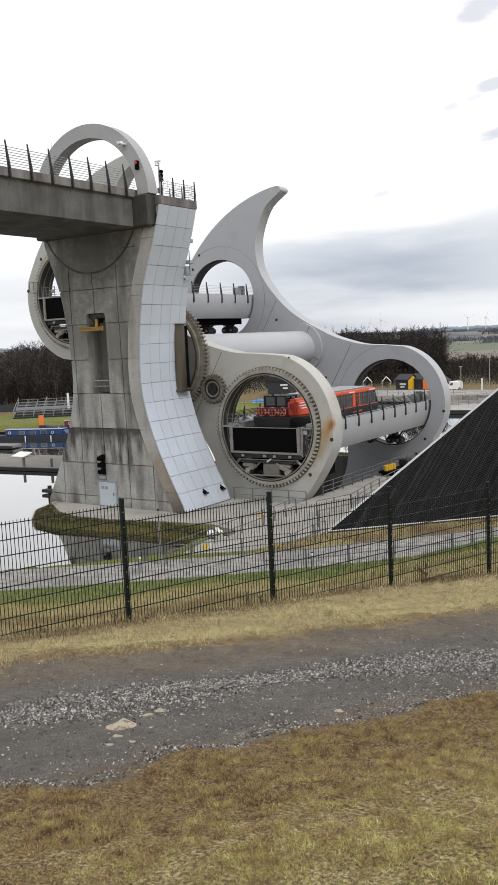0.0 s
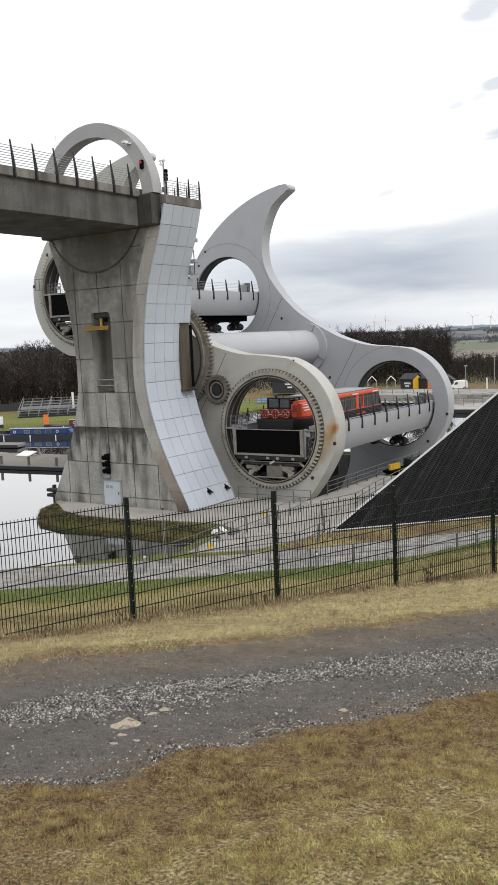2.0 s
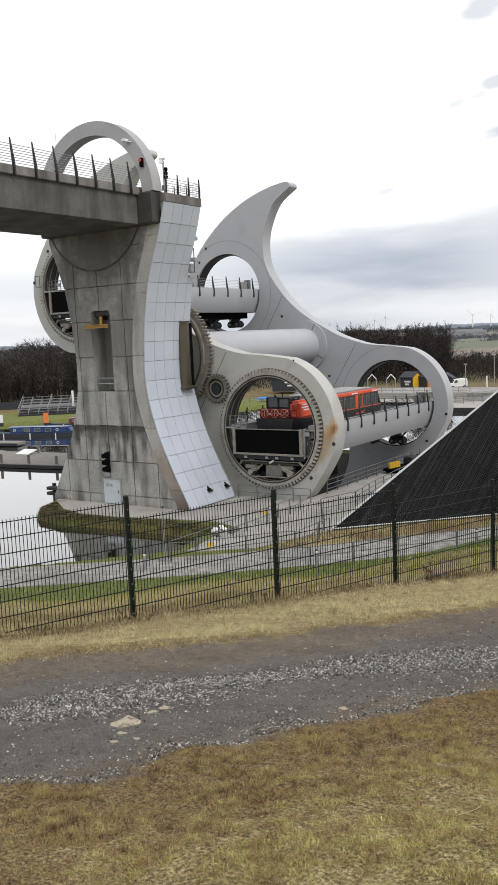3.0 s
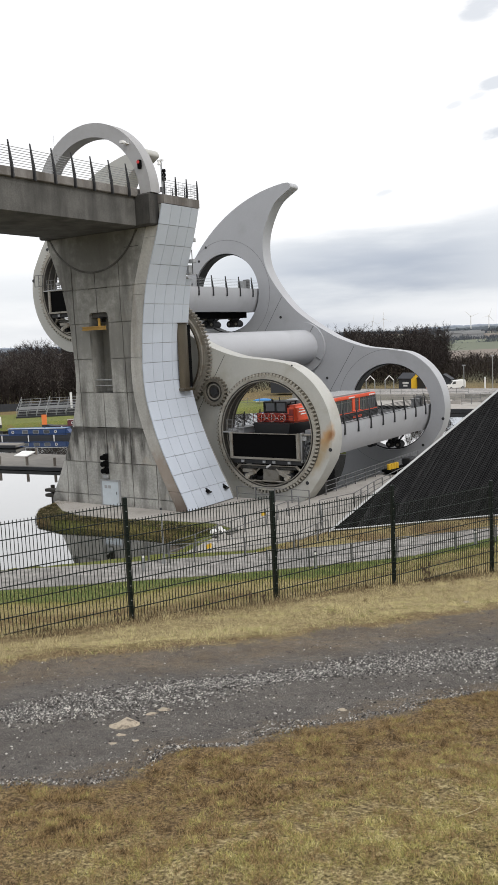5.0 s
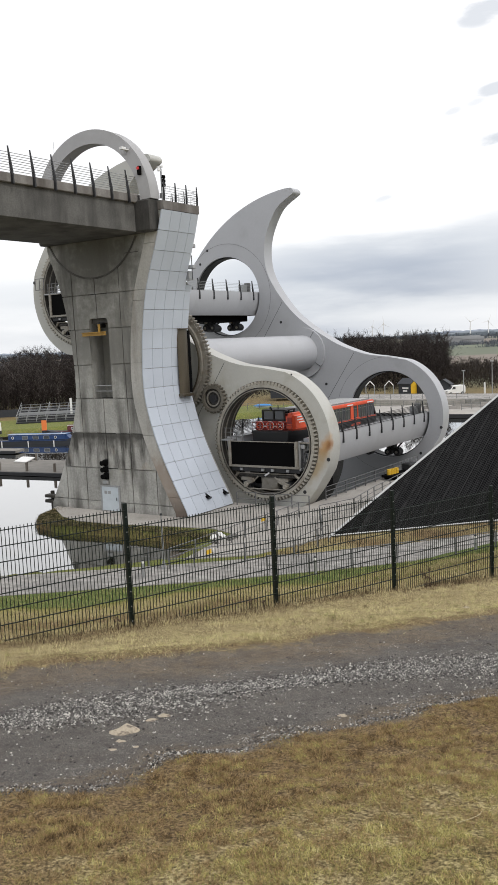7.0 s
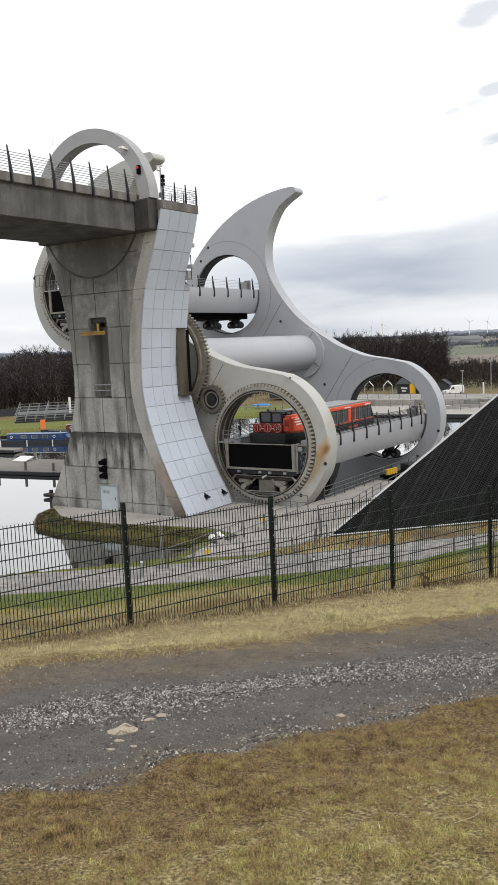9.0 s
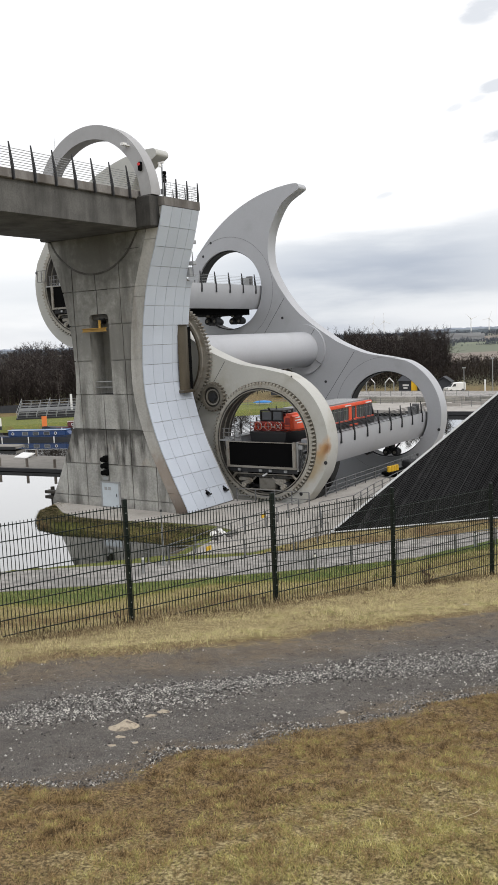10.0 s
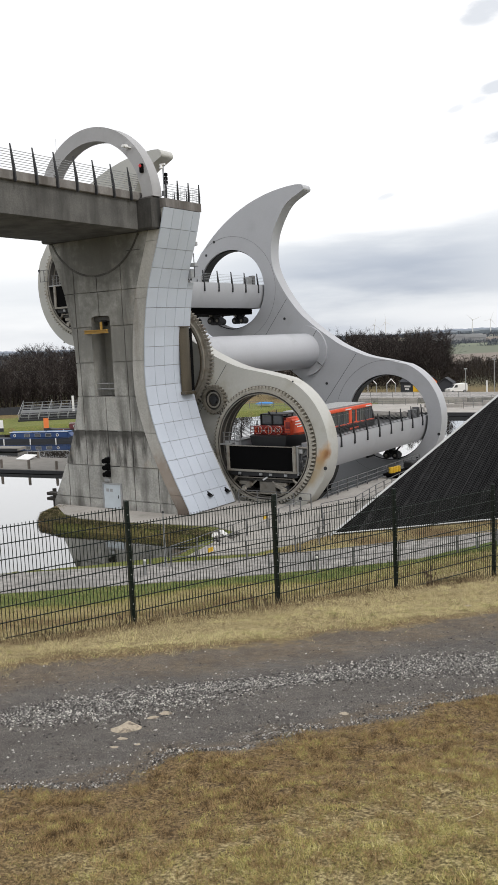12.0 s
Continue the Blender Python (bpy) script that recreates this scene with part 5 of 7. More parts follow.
    for y in np.arange(y0 + 1.0, y1 - 1.0, 1.15):
        part("seat_back", bevelled(boxes((0.5, 1.5, y, y + 0.12, 0.9, 1.65)), 0.04), RED_DARK, boat)
    # rounded red fore-cabin with lettering
    fore = part("fore_cabin", bevelled(boxes((1.02, 2.0, 0.28, 4.42, 0.88, 2.44)), 0.24, 3), RED, boat, "rounded red fore cabin")
    for y, z, ln in ((0.75, 2.05, 0.8), (0.7, 1.82, 1.3), (1.0, 1.6, 0.9), (2.2, 1.3, 0.9), (2.3, 1.1, 0.7), (2.5, 1.9, 0.8)):
        part("lettering_bar", boxes((1.99, 2.008, y, y + ln, z, z + 0.1)), WHITE, fore)
    part("fore_window", bevelled(boxes((1.3, 1.75, 0.25, 0.3, 1.55, 2.1)), 0.02), RED_BOW, fore)
    part("fore_cabin_back", boxes((-1.95, 1.0, 3.0, 4.42, 0.85, 2.0)), RED, boat)
    part("canopy", bevelled(boxes((-1.5, 0.9, 2.6, 4.4, 2.3, 2.4)), 0.03), STEEL_DARK, boat)
    # wheelhouse: open black frame round dark glass
    house = part("wheelhouse", bevelled(boxes((-1.58, 0.72, 0.9, 2.7, 2.58, 2.7)), 0.04), HULL_BLACK, boat, "black framed wheelhouse")
    for x, y in ((-1.52, 0.96), (-0.42, 0.96), (0.62, 0.96), (-1.52, 2.6), (0.62, 2.6), (0.62, 1.75)):
        part("frame_post", boxes((x - 0.06, x + 0.06, y - 0.05, y + 0.05, 1.78, 2.6)), HULL_BLACK, house)
    part("dash", bevelled(boxes((-1.58, 0.72, 0.9, 1.4, 1.7, 1.86)), 0.03), HULL_BLACK, house)
    part("windscreen", boxes((-1.48, 0.58, 1.0, 1.02, 1.86, 2.56)), WINDOW, house, "dark windscreen")
    part("back_screen", boxes((-1.48, -0.4, 2.55, 2.58, 1.8, 2.56)), WINDOW, house)
    part("steering_seat", bevelled(boxes((-0.25, 0.3, 1.8, 2.3, 1.6, 2.3)), 0.08), RED_DARK, house)
    part("horn", tube(bmesh.new(), (-0.6, 0.95, 2.72), (-0.6, 0.75, 2.86), 0.06, 0.1, 8), STEEL_DARK, house)
    part("mast_lamp", bar((-0.35, 1.6, 2.7), (-0.35, 1.6, 3.0), 0.05), STEEL_DARK, house)
    # bow bulkhead with three life rings behind a rail
    part("bulkhead", bevelled(boxes((-1.9, 1.0, 0.3, 0.9, 0.98, 1.74)), 0.05), RED_BOW, boat, "dark red bow bulkhead")
    for x, tilt in ((-1.3, 0), (-0.3, 0), (0.68, 45)):
        ring = part("life_ring", annulus(bmesh.new(), 0.24, 0.35, 0.1, 0.2, 24, 0, 0), RED, boat, "red and white life ring")
        part("white_band", annulus(bmesh.new(), 0.345, 0.368, 0.1, 0.19, 24, 0, 0), WHITE, ring)
        for k in range(2):
            part("cord", box(bmesh.new(), -0.3, 0.3, 0.11, 0.15, -0.02, 0.02, pose(0, 0, 0, 0, 90 * k, 0)), WHITE, ring)
        ring.matrix_basis = pose(x, 0, 1.42, 0, tilt, 0)
    for x in (-0.8, 0.2):
        part("lettering_bar", boxes((x - 0.18, x + 0.18, 0.27, 0.295, 1.3, 1.42)), WHITE, boat)
    for x in (-1.95, -1.1, -0.25, 0.6, 1.45, 1.95):
        part("bow_post", bar((x, -0.1, 0.95), (x, -0.1, 1.72), 0.025, 5), RED_DARK, boat)
    for z in (1.2, 1.46, 1.72):
        part("bow_rail", bar((-1.95, -0.1, z), (1.95, -0.1, z), 0.022, 5), RED_DARK, boat)
    return boat


BOAT = build_tour_boat()

# ---- black boarded roof with a pale edge ----


EDGING = material("pale_metal_edging", (0.36, 0.37, 0.38), 0.5, 0.2, var=0.08, scale=0.5)


def build_black_roof():
    roof = thing("black_boarded_roof", "black weathered boarded roof slope with pale metal edging", "roof")
    a = Vector((20.44, -9.21, 0.05))
    e = Vector((0.704, 0.710, 0.0))
    slope = radians(50)
    up = Vector((-e.y * math.cos(slope), e.x * math.cos(slope), math.sin(slope)))
    out = e.cross(up).normalized()
    far, high = 30.0, 30.0 * 11.0 / 16.4
    tri = [(0.0, 0.0), (far, 0.0), (far, high)]

    def at(u, v, o=0.0):
        return a + e * u + up * v + out * o

    body = bmesh.new()
    top = [body.verts.new(at(u, v, -0.02)) for u, v in tri]
    low = [body.verts.new((v.co.x - 0.3, v.co.y + 0.3, -0.3)) for v in top]
    body.faces.new(top)
    for i in range(3):
        j = (i + 1) % 3
        body.faces.new((top[i], top[j], low[j], low[i]))
    part("roof_body", body, STEEL_DARK, roof)
    # boards run up the slope at a slant
    su, sv = Vector((4.7, 5.5)).normalized()
    verts, faces = [], []
    rnd = random.Random(3)

    def clip(poly, inside, cut):
        out_poly = []
        for p, q in zip(poly, poly[1:] + poly[:1]):
            if inside(p):
                out_poly.append(p)
            if inside(p) != inside(q):
                out_poly.append(cut(p, q))
        return out_poly

    s = 0.0
    while s < far:
        wide = rnd.uniform(0.07, 0.13)
        poly = [(s, 0.0), (s + wide - 0.03, 0.0), (s + wide - 0.03 + 40 * su / sv, 40.0), (s + 40 * su / sv, 40.0)]
        k = high / far
        poly = clip(poly, lambda p: p[1] <= p[0] * k, lambda p, q: tuple(p[i] + (q[i] - p[i]) * ((p[0] * k - p[1]) / ((p[0] * k - p[1]) - (q[0] * k - q[1]))) for i in (0, 1)))
        if poly:
            poly = clip(poly, lambda p: p[0] <= far, lambda p, q: tuple(p[i] + (q[i] - p[i]) * ((far - p[0]) / (q[0] - p[0])) for i in (0, 1)))
        if len(poly) >= 3:
            lift = rnd.uniform(0.0, 0.05)
            n0 = len(verts)
            m = len(poly)
            verts += [at(u, v, lift) for u, v in poly] + [at(u, v, -0.02) for u, v in poly]
            faces.append(list(range(n0, n0 + m)))
            faces += [[n0 + i, n0 + i + m, n0 + (i + 1) % m + m, n0 + (i + 1) % m] for i in range(m)]
        s += wide
    me = bpy.data.meshes.new("boards")
    me.from_pydata(verts, [], faces)
    me.materials.append(ROOF_BLACK)
    ob = tagged(new("boards", me), "narrow black boards", kind="stuff")
    ob.parent = roof
    for nm, p, q, wd in (("verge", (0, 0), (far, high), 0.14), ("eaves_strip", (0, 0), (far, 0), 0.08)):
        bm = bmesh.new()
        d = Vector((q[0] - p[0], q[1] - p[1])).normalized()
        nrm = Vector((-d.y, d.x)) * (-1 if nm == "verge" else 1)
        vs = []
        for o in (-0.1, 0.1):
            vs.append([bm.verts.new(at(*(Vector(c) + nrm * k), o)) for c, k in ((p, 0), (q, 0), (q, wd), (p, wd))])
        bm.faces.new(vs[0][::-1])
        bm.faces.new(vs[1])
        for i in range(4):
            bm.faces.new((vs[0][i], vs[0][(i + 1) % 4], vs[1][(i + 1) % 4], vs[1][i]))
        part(nm, bm, EDGING, roof, "pale metal edging")


build_black_roof()

# ---- railings, bollards and signs on the quay ----


def ground_z(x, y):
    return max(float(ground_height(x, y)), 0.06 if signed_distance(np.array([x]), np.array([y]), BASIN)[0] > 0.4 else -0.3)


def railing(points, label="galvanised steel guard railing on the quay", height=1.1, step=2.0, rails=3):
    r = thing("guard_railing", label, "railing", group="quay railings")
    pts = [Vector((x, y, 0.05)) for x, y in points]
    for p, q in zip(pts, pts[1:]):
        n = max(1, round((q - p).length / step))
        for i in range(n + (q is pts[-1])):
            c = p.lerp(q, i / n)
            part("post", boxes((c.x - 0.035, c.x + 0.035, c.y - 0.035, c.y + 0.035, -0.2, c.z + height)), RAIL_GREY, r)
        for k in range(rails):
            z = Vector((0, 0, height * (k + 1) / rails))
            part("rail", bar(p + z, q + z, 0.03, 6), RAIL_GREY, r)
    return r


railing([(15.3, -19.7), (15.4, -17.2), (15.3, -14.7), (15.3, -11.5), (15.3, -8.8), (15.3, -7.3), (15.3, -4.2)], rails=2)
railing([(12.8, -20.3), (14.0, -20.1), (15.6, -20.1), (16.8, -19.2), (18.8, -16.7), (20.0, -15.2), (20.9, -14.4)], rails=2, step=2.4)
railing([(21.1, -14.2), (21.05, -11.7), (21.1, -10.3)], rails=2)
railing([(21.8, -18.9), (23.8, -17.6), (25.5, -15.6), (27.3, -13.3), (29.9, -10.7), (31.5, -8.2), (34.0, -4.6)], rails=2, step=3.0)
railing([(20.1, -9.3), (17.3, -4.6), (18.4, -1.2)])
railing([(14.6, -1.4), (11.5, -1.5), (7.9, -1.6)], rails=2)
railing([(13.9, 2.6), (13.9, 8.0), (13.9, 14.0), (13.9, 22.0)], rails=3)
railing([(18.4, -1.2), (17.6, 4.0), (17.0, 10.0), (16.6, 17.0)], rails=3)


def bollard(x, y):
    b = thing("bollard", "grey bollard with a pale band beside the road", "bollard", pose(x, y, 0), group="bollards")
    part("post", tube(bmesh.new(), (0, 0, -0.2), (0, 0, 0.85), 0.09, n=12), GALV, b)
    part("band", tube(bmesh.new(), (0, 0, 0.85), (0, 0, 0.98), 0.092, n=12), WHITE, b)
    part("cap", tube(bmesh.new(), (0, 0, 0.98), (0, 0, 1.05), 0.09, 0.05, 12), STEEL_DARK, b)


for xy in ((15.4, -22.2), (24.2, -17.6), (30.6, -9.2)):
    bollard(*xy)

for x, y in ((17.35, -18.4), (15.25, -9.0)):
    sg = thing("warning_sign", "small yellow warning sign on a guard railing", "sign", pose(x, y, 0), group="warning signs")
    part("plate", boxes((-0.02, 0.02, -0.3, 0.22, 0.72, 0.98)), YELLOW, sg)
    part("white_strip", boxes((-0.02, 0.02, 0.225, 0.5, 0.74, 0.96)), WHITE, sg)

pole = thing("lamp_pole", "slim pale steel pole by the water", "pole", pose(15.35, -20.3, 0))
part("shaft", tube(bmesh.new(), (0, 0, -0.2), (0, 0, 3.3), 0.06, 0.045, 10), GALV, pole)
part("cap", tube(bmesh.new(), (0, 0, 3.3), (0, 0, 3.42), 0.08, 0.05, 10), STEEL_DARK, pole)
part("collar", tube(bmesh.new(), (0, 0, 0.0), (0, 0, 0.5), 0.12, 0.08, 10), GALV, pole)


def rock(bm, c, r, rnd, flat=0.7):
    ps = []
    for k in range(9):
        a = k * math.pi / 4.5 + rnd.uniform(-0.12, 0.12)
        ps.append(Vector((math.cos(a) * r * rnd.uniform(0.8, 1.2), math.sin(a) * r * rnd.uniform(0.8, 1.2), rnd.uniform(-0.1, 0.15) * r)))
    low = [bm.verts.new(c + p - Vector((0, 0, 0.5 * r))) for p in ps]
    mid = [bm.verts.new(c + p) for p in ps]
    top = [bm.verts.new(c + Vector((p.x * 0.55, p.y * 0.55, r * flat * rnd.uniform(0.8, 1.1)))) for p in ps]
    for lo, hi in ((low, mid), (mid, top)):
        for k in range(9):
            bm.faces.new((lo[k], lo[(k + 1) % 9], hi[(k + 1) % 9], hi[k]))
    bm.faces.new(top)
    bm.faces.new(low[::-1])
    return bm


rnd = random.Random(8)
for i in range(14):
    x, y = 14.0 + rnd.uniform(-0.9, 0.8), -12.8 + rnd.uniform(-1.3, 1.2)
    r = rnd.uniform(0.14, 0.34)
    rk = part("rock", rock(bmesh.new(), Vector((0, 0, 0)), r, rnd), WHITE if i < 5 else STONE)
    rk.matrix_basis = pose(x, y, 0.1)
    tagged(rk, "rough pale boulder at the water's edge" if i < 5 else "rough grey boulder at the water's edge", "rock", group="bank rocks")

# ---- far basin: jetties, boats, huts ----


def timber_jetty(name, corners, label, z=-0.1, piles=()):
    j = thing(name, label, "jetty")
    part("deck", slab(corners, z - 0.35, z), JETTY, j)
    (x0, y0), (x1, y1) = corners[0], corners[1]
    part("edge_beam", slab([(x0, y0), (x1, y1), (x1 + 0.2, y1 - 0.25), (x0 + 0.2, y0 - 0.25)], z - 0.4, z - 0.03), STEEL_DARK, j)
    for x, y, h in piles:
        part("pile", tube(bmesh.new(), (x, y, -2.5), (x, y, z + h), 0.16, n=8), TIMBER, j)
    return j


timber_jetty("timber_jetty", [(-47, 4.9), (-13.0, 9.6), (-22.0, 17.4), (-58, 13.6)], "grey boarded jetty across the basin",
             piles=[(-36.0, 7.2, 0.95), (-32.0, 7.7, 1.0), (-28.0, 8.25, 1.0), (-24.1, 8.8, 0.95), (-20.3, 9.3, 0.95), (-34.5, 15.7, 0.9), (-26.0, 16.6, 0.9)])
timber_jetty("floating_pontoon", [(-54, 20.3), (-45.5, 22.0), (-46.5, 24.5), (-55, 22.8)], "small pale floating pontoon", z=-0.05)
sp = thing("slipway_board", "white sloping board on the jetty", "board", pose(-35.0, 14.2, -0.1))
part("board", box(bmesh.new(), -1.1, 1.1, -0.8, 0.8, 0.0, 0.1, pose(0, 0, 0.22, 15, 0, 0)), WHITE, sp)
part("hoop", boxes((-1.0, -0.93, 1.0, 1.07, 0, 0.9), (1.2, 1.27, 1.0, 1.07, 0, 0.9), (-1.0, 1.27, 1.0, 1.07, 0.84, 0.9)), GALV, sp)


def narrowboat(at, hull_mat, length, label):
    b = thing("narrowboat", label, "boat", at, group="moored narrowboats")
    bm = bmesh.new()
    prev = None
    L = length / 2
    for x, k, h in ((-L, 0.3, 0.85), (-L + 1.2, 0.95, 0.6), (-L + 3, 1.0, 0.5), (L - 3, 1.0, 0.5), (L - 1.0, 0.95, 0.65), (L, 0.3, 0.95)):
        ring = [bm.verts.new((x, y * k, z)) for y, z in ((-1.05, h), (1.05, h), (0.95, -0.4), (-0.95, -0.4))]
        if prev:
            for j in range(4):
                bm.faces.new((prev[j], prev[(j + 1) % 4], ring[(j + 1) % 4], ring[j]))
        else:
            bm.faces.new(ring)
        prev = ring
    bm.faces.new(prev[::-1])
    part("hull", bm, SLATE, b, "dark lower hull")
    c0, c1 = -L + 3.9, L - 1.3
    part("cabin", bevelled(boxes((c0, c1, -0.85, 0.85, 0.5, 1.42)), 0.14, 2), hull_mat, b)
    part("roof", bevelled(boxes((c0 - 0.1, c1 + 0.1, -0.74, 0.74, 1.41, 1.5)), 0.03), BLUE_PALE if hull_mat is BLUE else hull_mat, b)
    part("hand_rail", boxes((c0, c1, -0.78, -0.73, 1.44, 1.5)), WHITE, b)
    part("gunwale", boxes((-L + 2.0, L - 1.0, -1.06, -0.98, 0.48, 0.56)), hull_mat, b)
    for x in (c0 + 3.0, c0 + 4.8, c0 + 6.6):
        if x < c1 - 1.5:
            win = part("window", boxes((x - 0.42, x + 0.42, -0.89, -0.84, 0.76, 1.2)), WINDOW, b)
            part("window_trim", boxes((x - 0.48, x + 0.48, -0.885, -0.845, 1.2, 1.24), (x - 0.48, x + 0.48, -0.885, -0.845, 0.72, 0.76), (x - 0.48, x - 0.42, -0.885, -0.845, 0.76, 1.2), (x + 0.42, x + 0.48, -0.885, -0.845, 0.76, 1.2)), GALV, win)
    for x in (c0 + 0.9, c1 - 1.7):
        hole = part("porthole", tube(bmesh.new(), (x, -0.88, 0.98), (x, -0.84, 0.98), 0.17, n=16), WINDOW, b)
        part("porthole_rim", annulus(bmesh.new(), 0.16, 0.22, -0.895, -0.85, 16, x, 0.98), WHITE, hole)
    part("chimney", tube(bmesh.new(), (c0 + 5.7, 0.3, 1.5), (c0 + 5.7, 0.3, 1.95), 0.09, n=10), STEEL_DARK, b)
    part("cratch", prism([(c1, 0.5), (c1 + 0.9, 0.5), (c1, 1.35)], -0.7, 0.7), hull_mat, b)
    for x in (-L + 3.0, 0.0, L - 3.2):
        part("fender", tube(bmesh.new(), (x, -1.1, 0.0), (x, -1.1, 0.5), 0.09, n=8), WHITE, b)
    return b


BLUE_PALE = material("faded_blue_roof", (0.10, 0.19, 0.36), 0.5, var=0.1)
MAROON = material("maroon_hull_paint", (0.12, 0.03, 0.035), 0.5, var=0.1)
narrowboat(pose(-54.2, 32.9, -0.55, 0, 0, 19.5), BLUE, 15.0, "blue narrowboat moored along the far bank")
narrowboat(pose(-57.5, 45.6, -0.5, 0, 0, 30), MAROON, 10.0, "maroon narrowboat moored behind a blue one")


def simple_post(name, label, category, at, w, h, mat, group=""):
    t = thing(name, label, category, at, group)
    part("panel", bevelled(boxes((-w / 2, w / 2, -0.06, 0.06, 0.3, h)), 0.03), mat, t)
    part("foot", boxes((-w / 2, w / 2, -0.15, 0.15, -0.3, 0.3)), STEEL_DARK, t)
    return t


simple_post("orange_notice_board", "upright orange notice board on the grass bank", "sign", pose(-61.5, 42.5, 0.0, 0, 0, 35), 0.85, 2.0, ORANGE)
simple_post("white_notice_board", "white notice board on the grass bank", "sign", pose(-71.0, 40.5, 0.0, 0, 0, 35), 1.5, 1.7, WHITE)


def build_terrace():
    """Grey metal stepped landing stages and railings on the far bank."""
    st = thing("stepped_staging", "dark steel stepped staging with pale railings on the bank", "staging", pose(-74, 58.5, 0, 0, 0, 38))
    for i in range(5):
        part("tier", boxes((-8.5, 8.5, i * 1.4, i * 1.4 + 1.4, -0.2, 0.3 + 0.5 * i)), GALV if i == 3 else STEEL_DARK, st)
        z = 0.3 + 0.5 * i
        for x in np.linspace(-8.3, 8.3, 10):
            part("post", boxes((x - 0.05, x + 0.05, i * 1.4 + 0.1, i * 1.4 + 0.2, z, z + 1.0)), GALV, st)
        for k in (0.5, 1.0):
            part("rail", boxes((-8.4, 8.4, i * 1.4 + 0.1, i * 1.4 + 0.17, z + k - 0.06, z + k)), GALV, st)
    for s in (-8.45, -2.9, 2.9, 8.45):
        part("sloping_rail", bar((s, 0.0, 1.3), (s, 7.0, 3.6), 0.05, 6), GALV, st)
    part("white_post", boxes((1.5, 1.9, 3.0, 3.3, 0.3, 4.3)), WHITE, st)
    part("cabinet", boxes((5.6, 6.3, 5.7, 6.3, 2.3, 3.9)), BLACK, st)
    dark = thing("dark_fence", "dark close-boarded fence below the trees", "fence", pose(-92, 68, 0, 0, 0, 36))
    for i in range(18):
        part("board", boxes((-14 + i * 1.5, -12.53 + i * 1.5, 0, 0.08, 0, 1.7)), SLATE, dark)


build_terrace()


def hut(at, door_mat, label, w=3.2, d=3.6, h=2.5):
    t = thing("garden_hut", label, "hut", at, group="boarded huts")
    part("walls", boxes((-w / 2, w / 2, 0, d, -0.2, h)), SLATE, t)
    gable = prism([(-w / 2, h), (w / 2, h), (0, h + 1.0)], 0.0, d)
    part("gable", gable, SLATE, t)
    part("door", boxes((-w / 2 + 0.1, w / 2 - 0.1, -0.06, 0.0, 0.05, h - 0.1)), door_mat, t, "bright painted front")
    part("front_gable", prism([(-w / 2 + 0.1, h - 0.1), (w / 2 - 0.1, h - 0.1), (0, h + 0.85)], -0.06, 0.0), door_mat, t)
    for s in (1, -1):
        bm = bmesh.new()
        ps = [(s * (w / 2 + 0.25), h - 0.13), (0, h + 1.06), (0, h + 1.2), (s * (w / 2 + 0.25), h + 0.02)]
        lo = [bm.verts.new((x, -0.3, z)) for x, z in ps]
        hi = [bm.verts.new((x, d + 0.2, z)) for x, z in ps]
        bm.faces.new(lo)
        bm.faces.new(hi[::-1])
        for k in range(4):
            bm.faces.new((lo[k], lo[(k + 1) % 4], hi[(k + 1) % 4], hi[k]))
        part("roof_slope", bm, SLATE, t)
    return t


first_hut = hut(pose(-27.6, 120.3, 0.25, 0, 0, 70), YELLOW, "dark grey hut with a bright yellow front")
for y0, y1, z in ((0.6, 2.4, 1.35), (1.0, 2.2, 0.75)):
    part("lettering_bar", boxes((-1.65, -1.61, y0, y1, z, z + 0.38)), WHITE, first_hut)
hut(pose(-24.6, 121.3, 0.25, 0, 0, 70), ORANGE, "dark grey hut with an orange front")
PINK = material("faded_red_boards", (0.45, 0.10, 0.10), 0.6, var=0.1)
hut(pose(-20.6, 118.6, 0.25, 0, 0, 10), SLATE, "small slate grey hut beside a van", 3.0, 3.0, 2.2)
cafe = thing("kiosk", "dark slate kiosk with white lettering bars", "kiosk", pose(-53.5, 106, 0.9, 0, 0, 12))
part("walls", boxes((-2.6, 2.6, 0, 4.5, -0.2, 2.6)), SLATE, cafe)
part("roof", prism([(-2.8, 2.6), (2.8, 2.6), (2.2, 3.7), (-2.2, 3.7)], -0.2, 4.7), STEEL_DARK, cafe)
for i, (x, w, z) in enumerate(((0.4, 1.7, 1.6), (1.0, 1.1, 0.9))):
    part("lettering_bar", boxes((x, x + w, -0.05, -0.01, z, z + 0.35)), WHITE, cafe)


def house_frame(at):
    t = thing("house_shaped_frame", "pale steel frame shaped like a little house", "frame", at, group="house-shaped frames")
    for s in (1, -1):
        part("upright", boxes((s * 0.95 - 0.1, s * 0.95 + 0.1, -0.1, 0.1, -0.3, 2.3)), GALV, t)
        part("rafter", bar((s * 0.95, 0, 2.25), (0, 0, 3.3), 0.11, 6), WHITE, t)


house_frame(pose(-37.0, 117, 0.3, 0, 0, 18))
house_frame(pose(-32.4, 117, 0.3, 0, 0, 18))


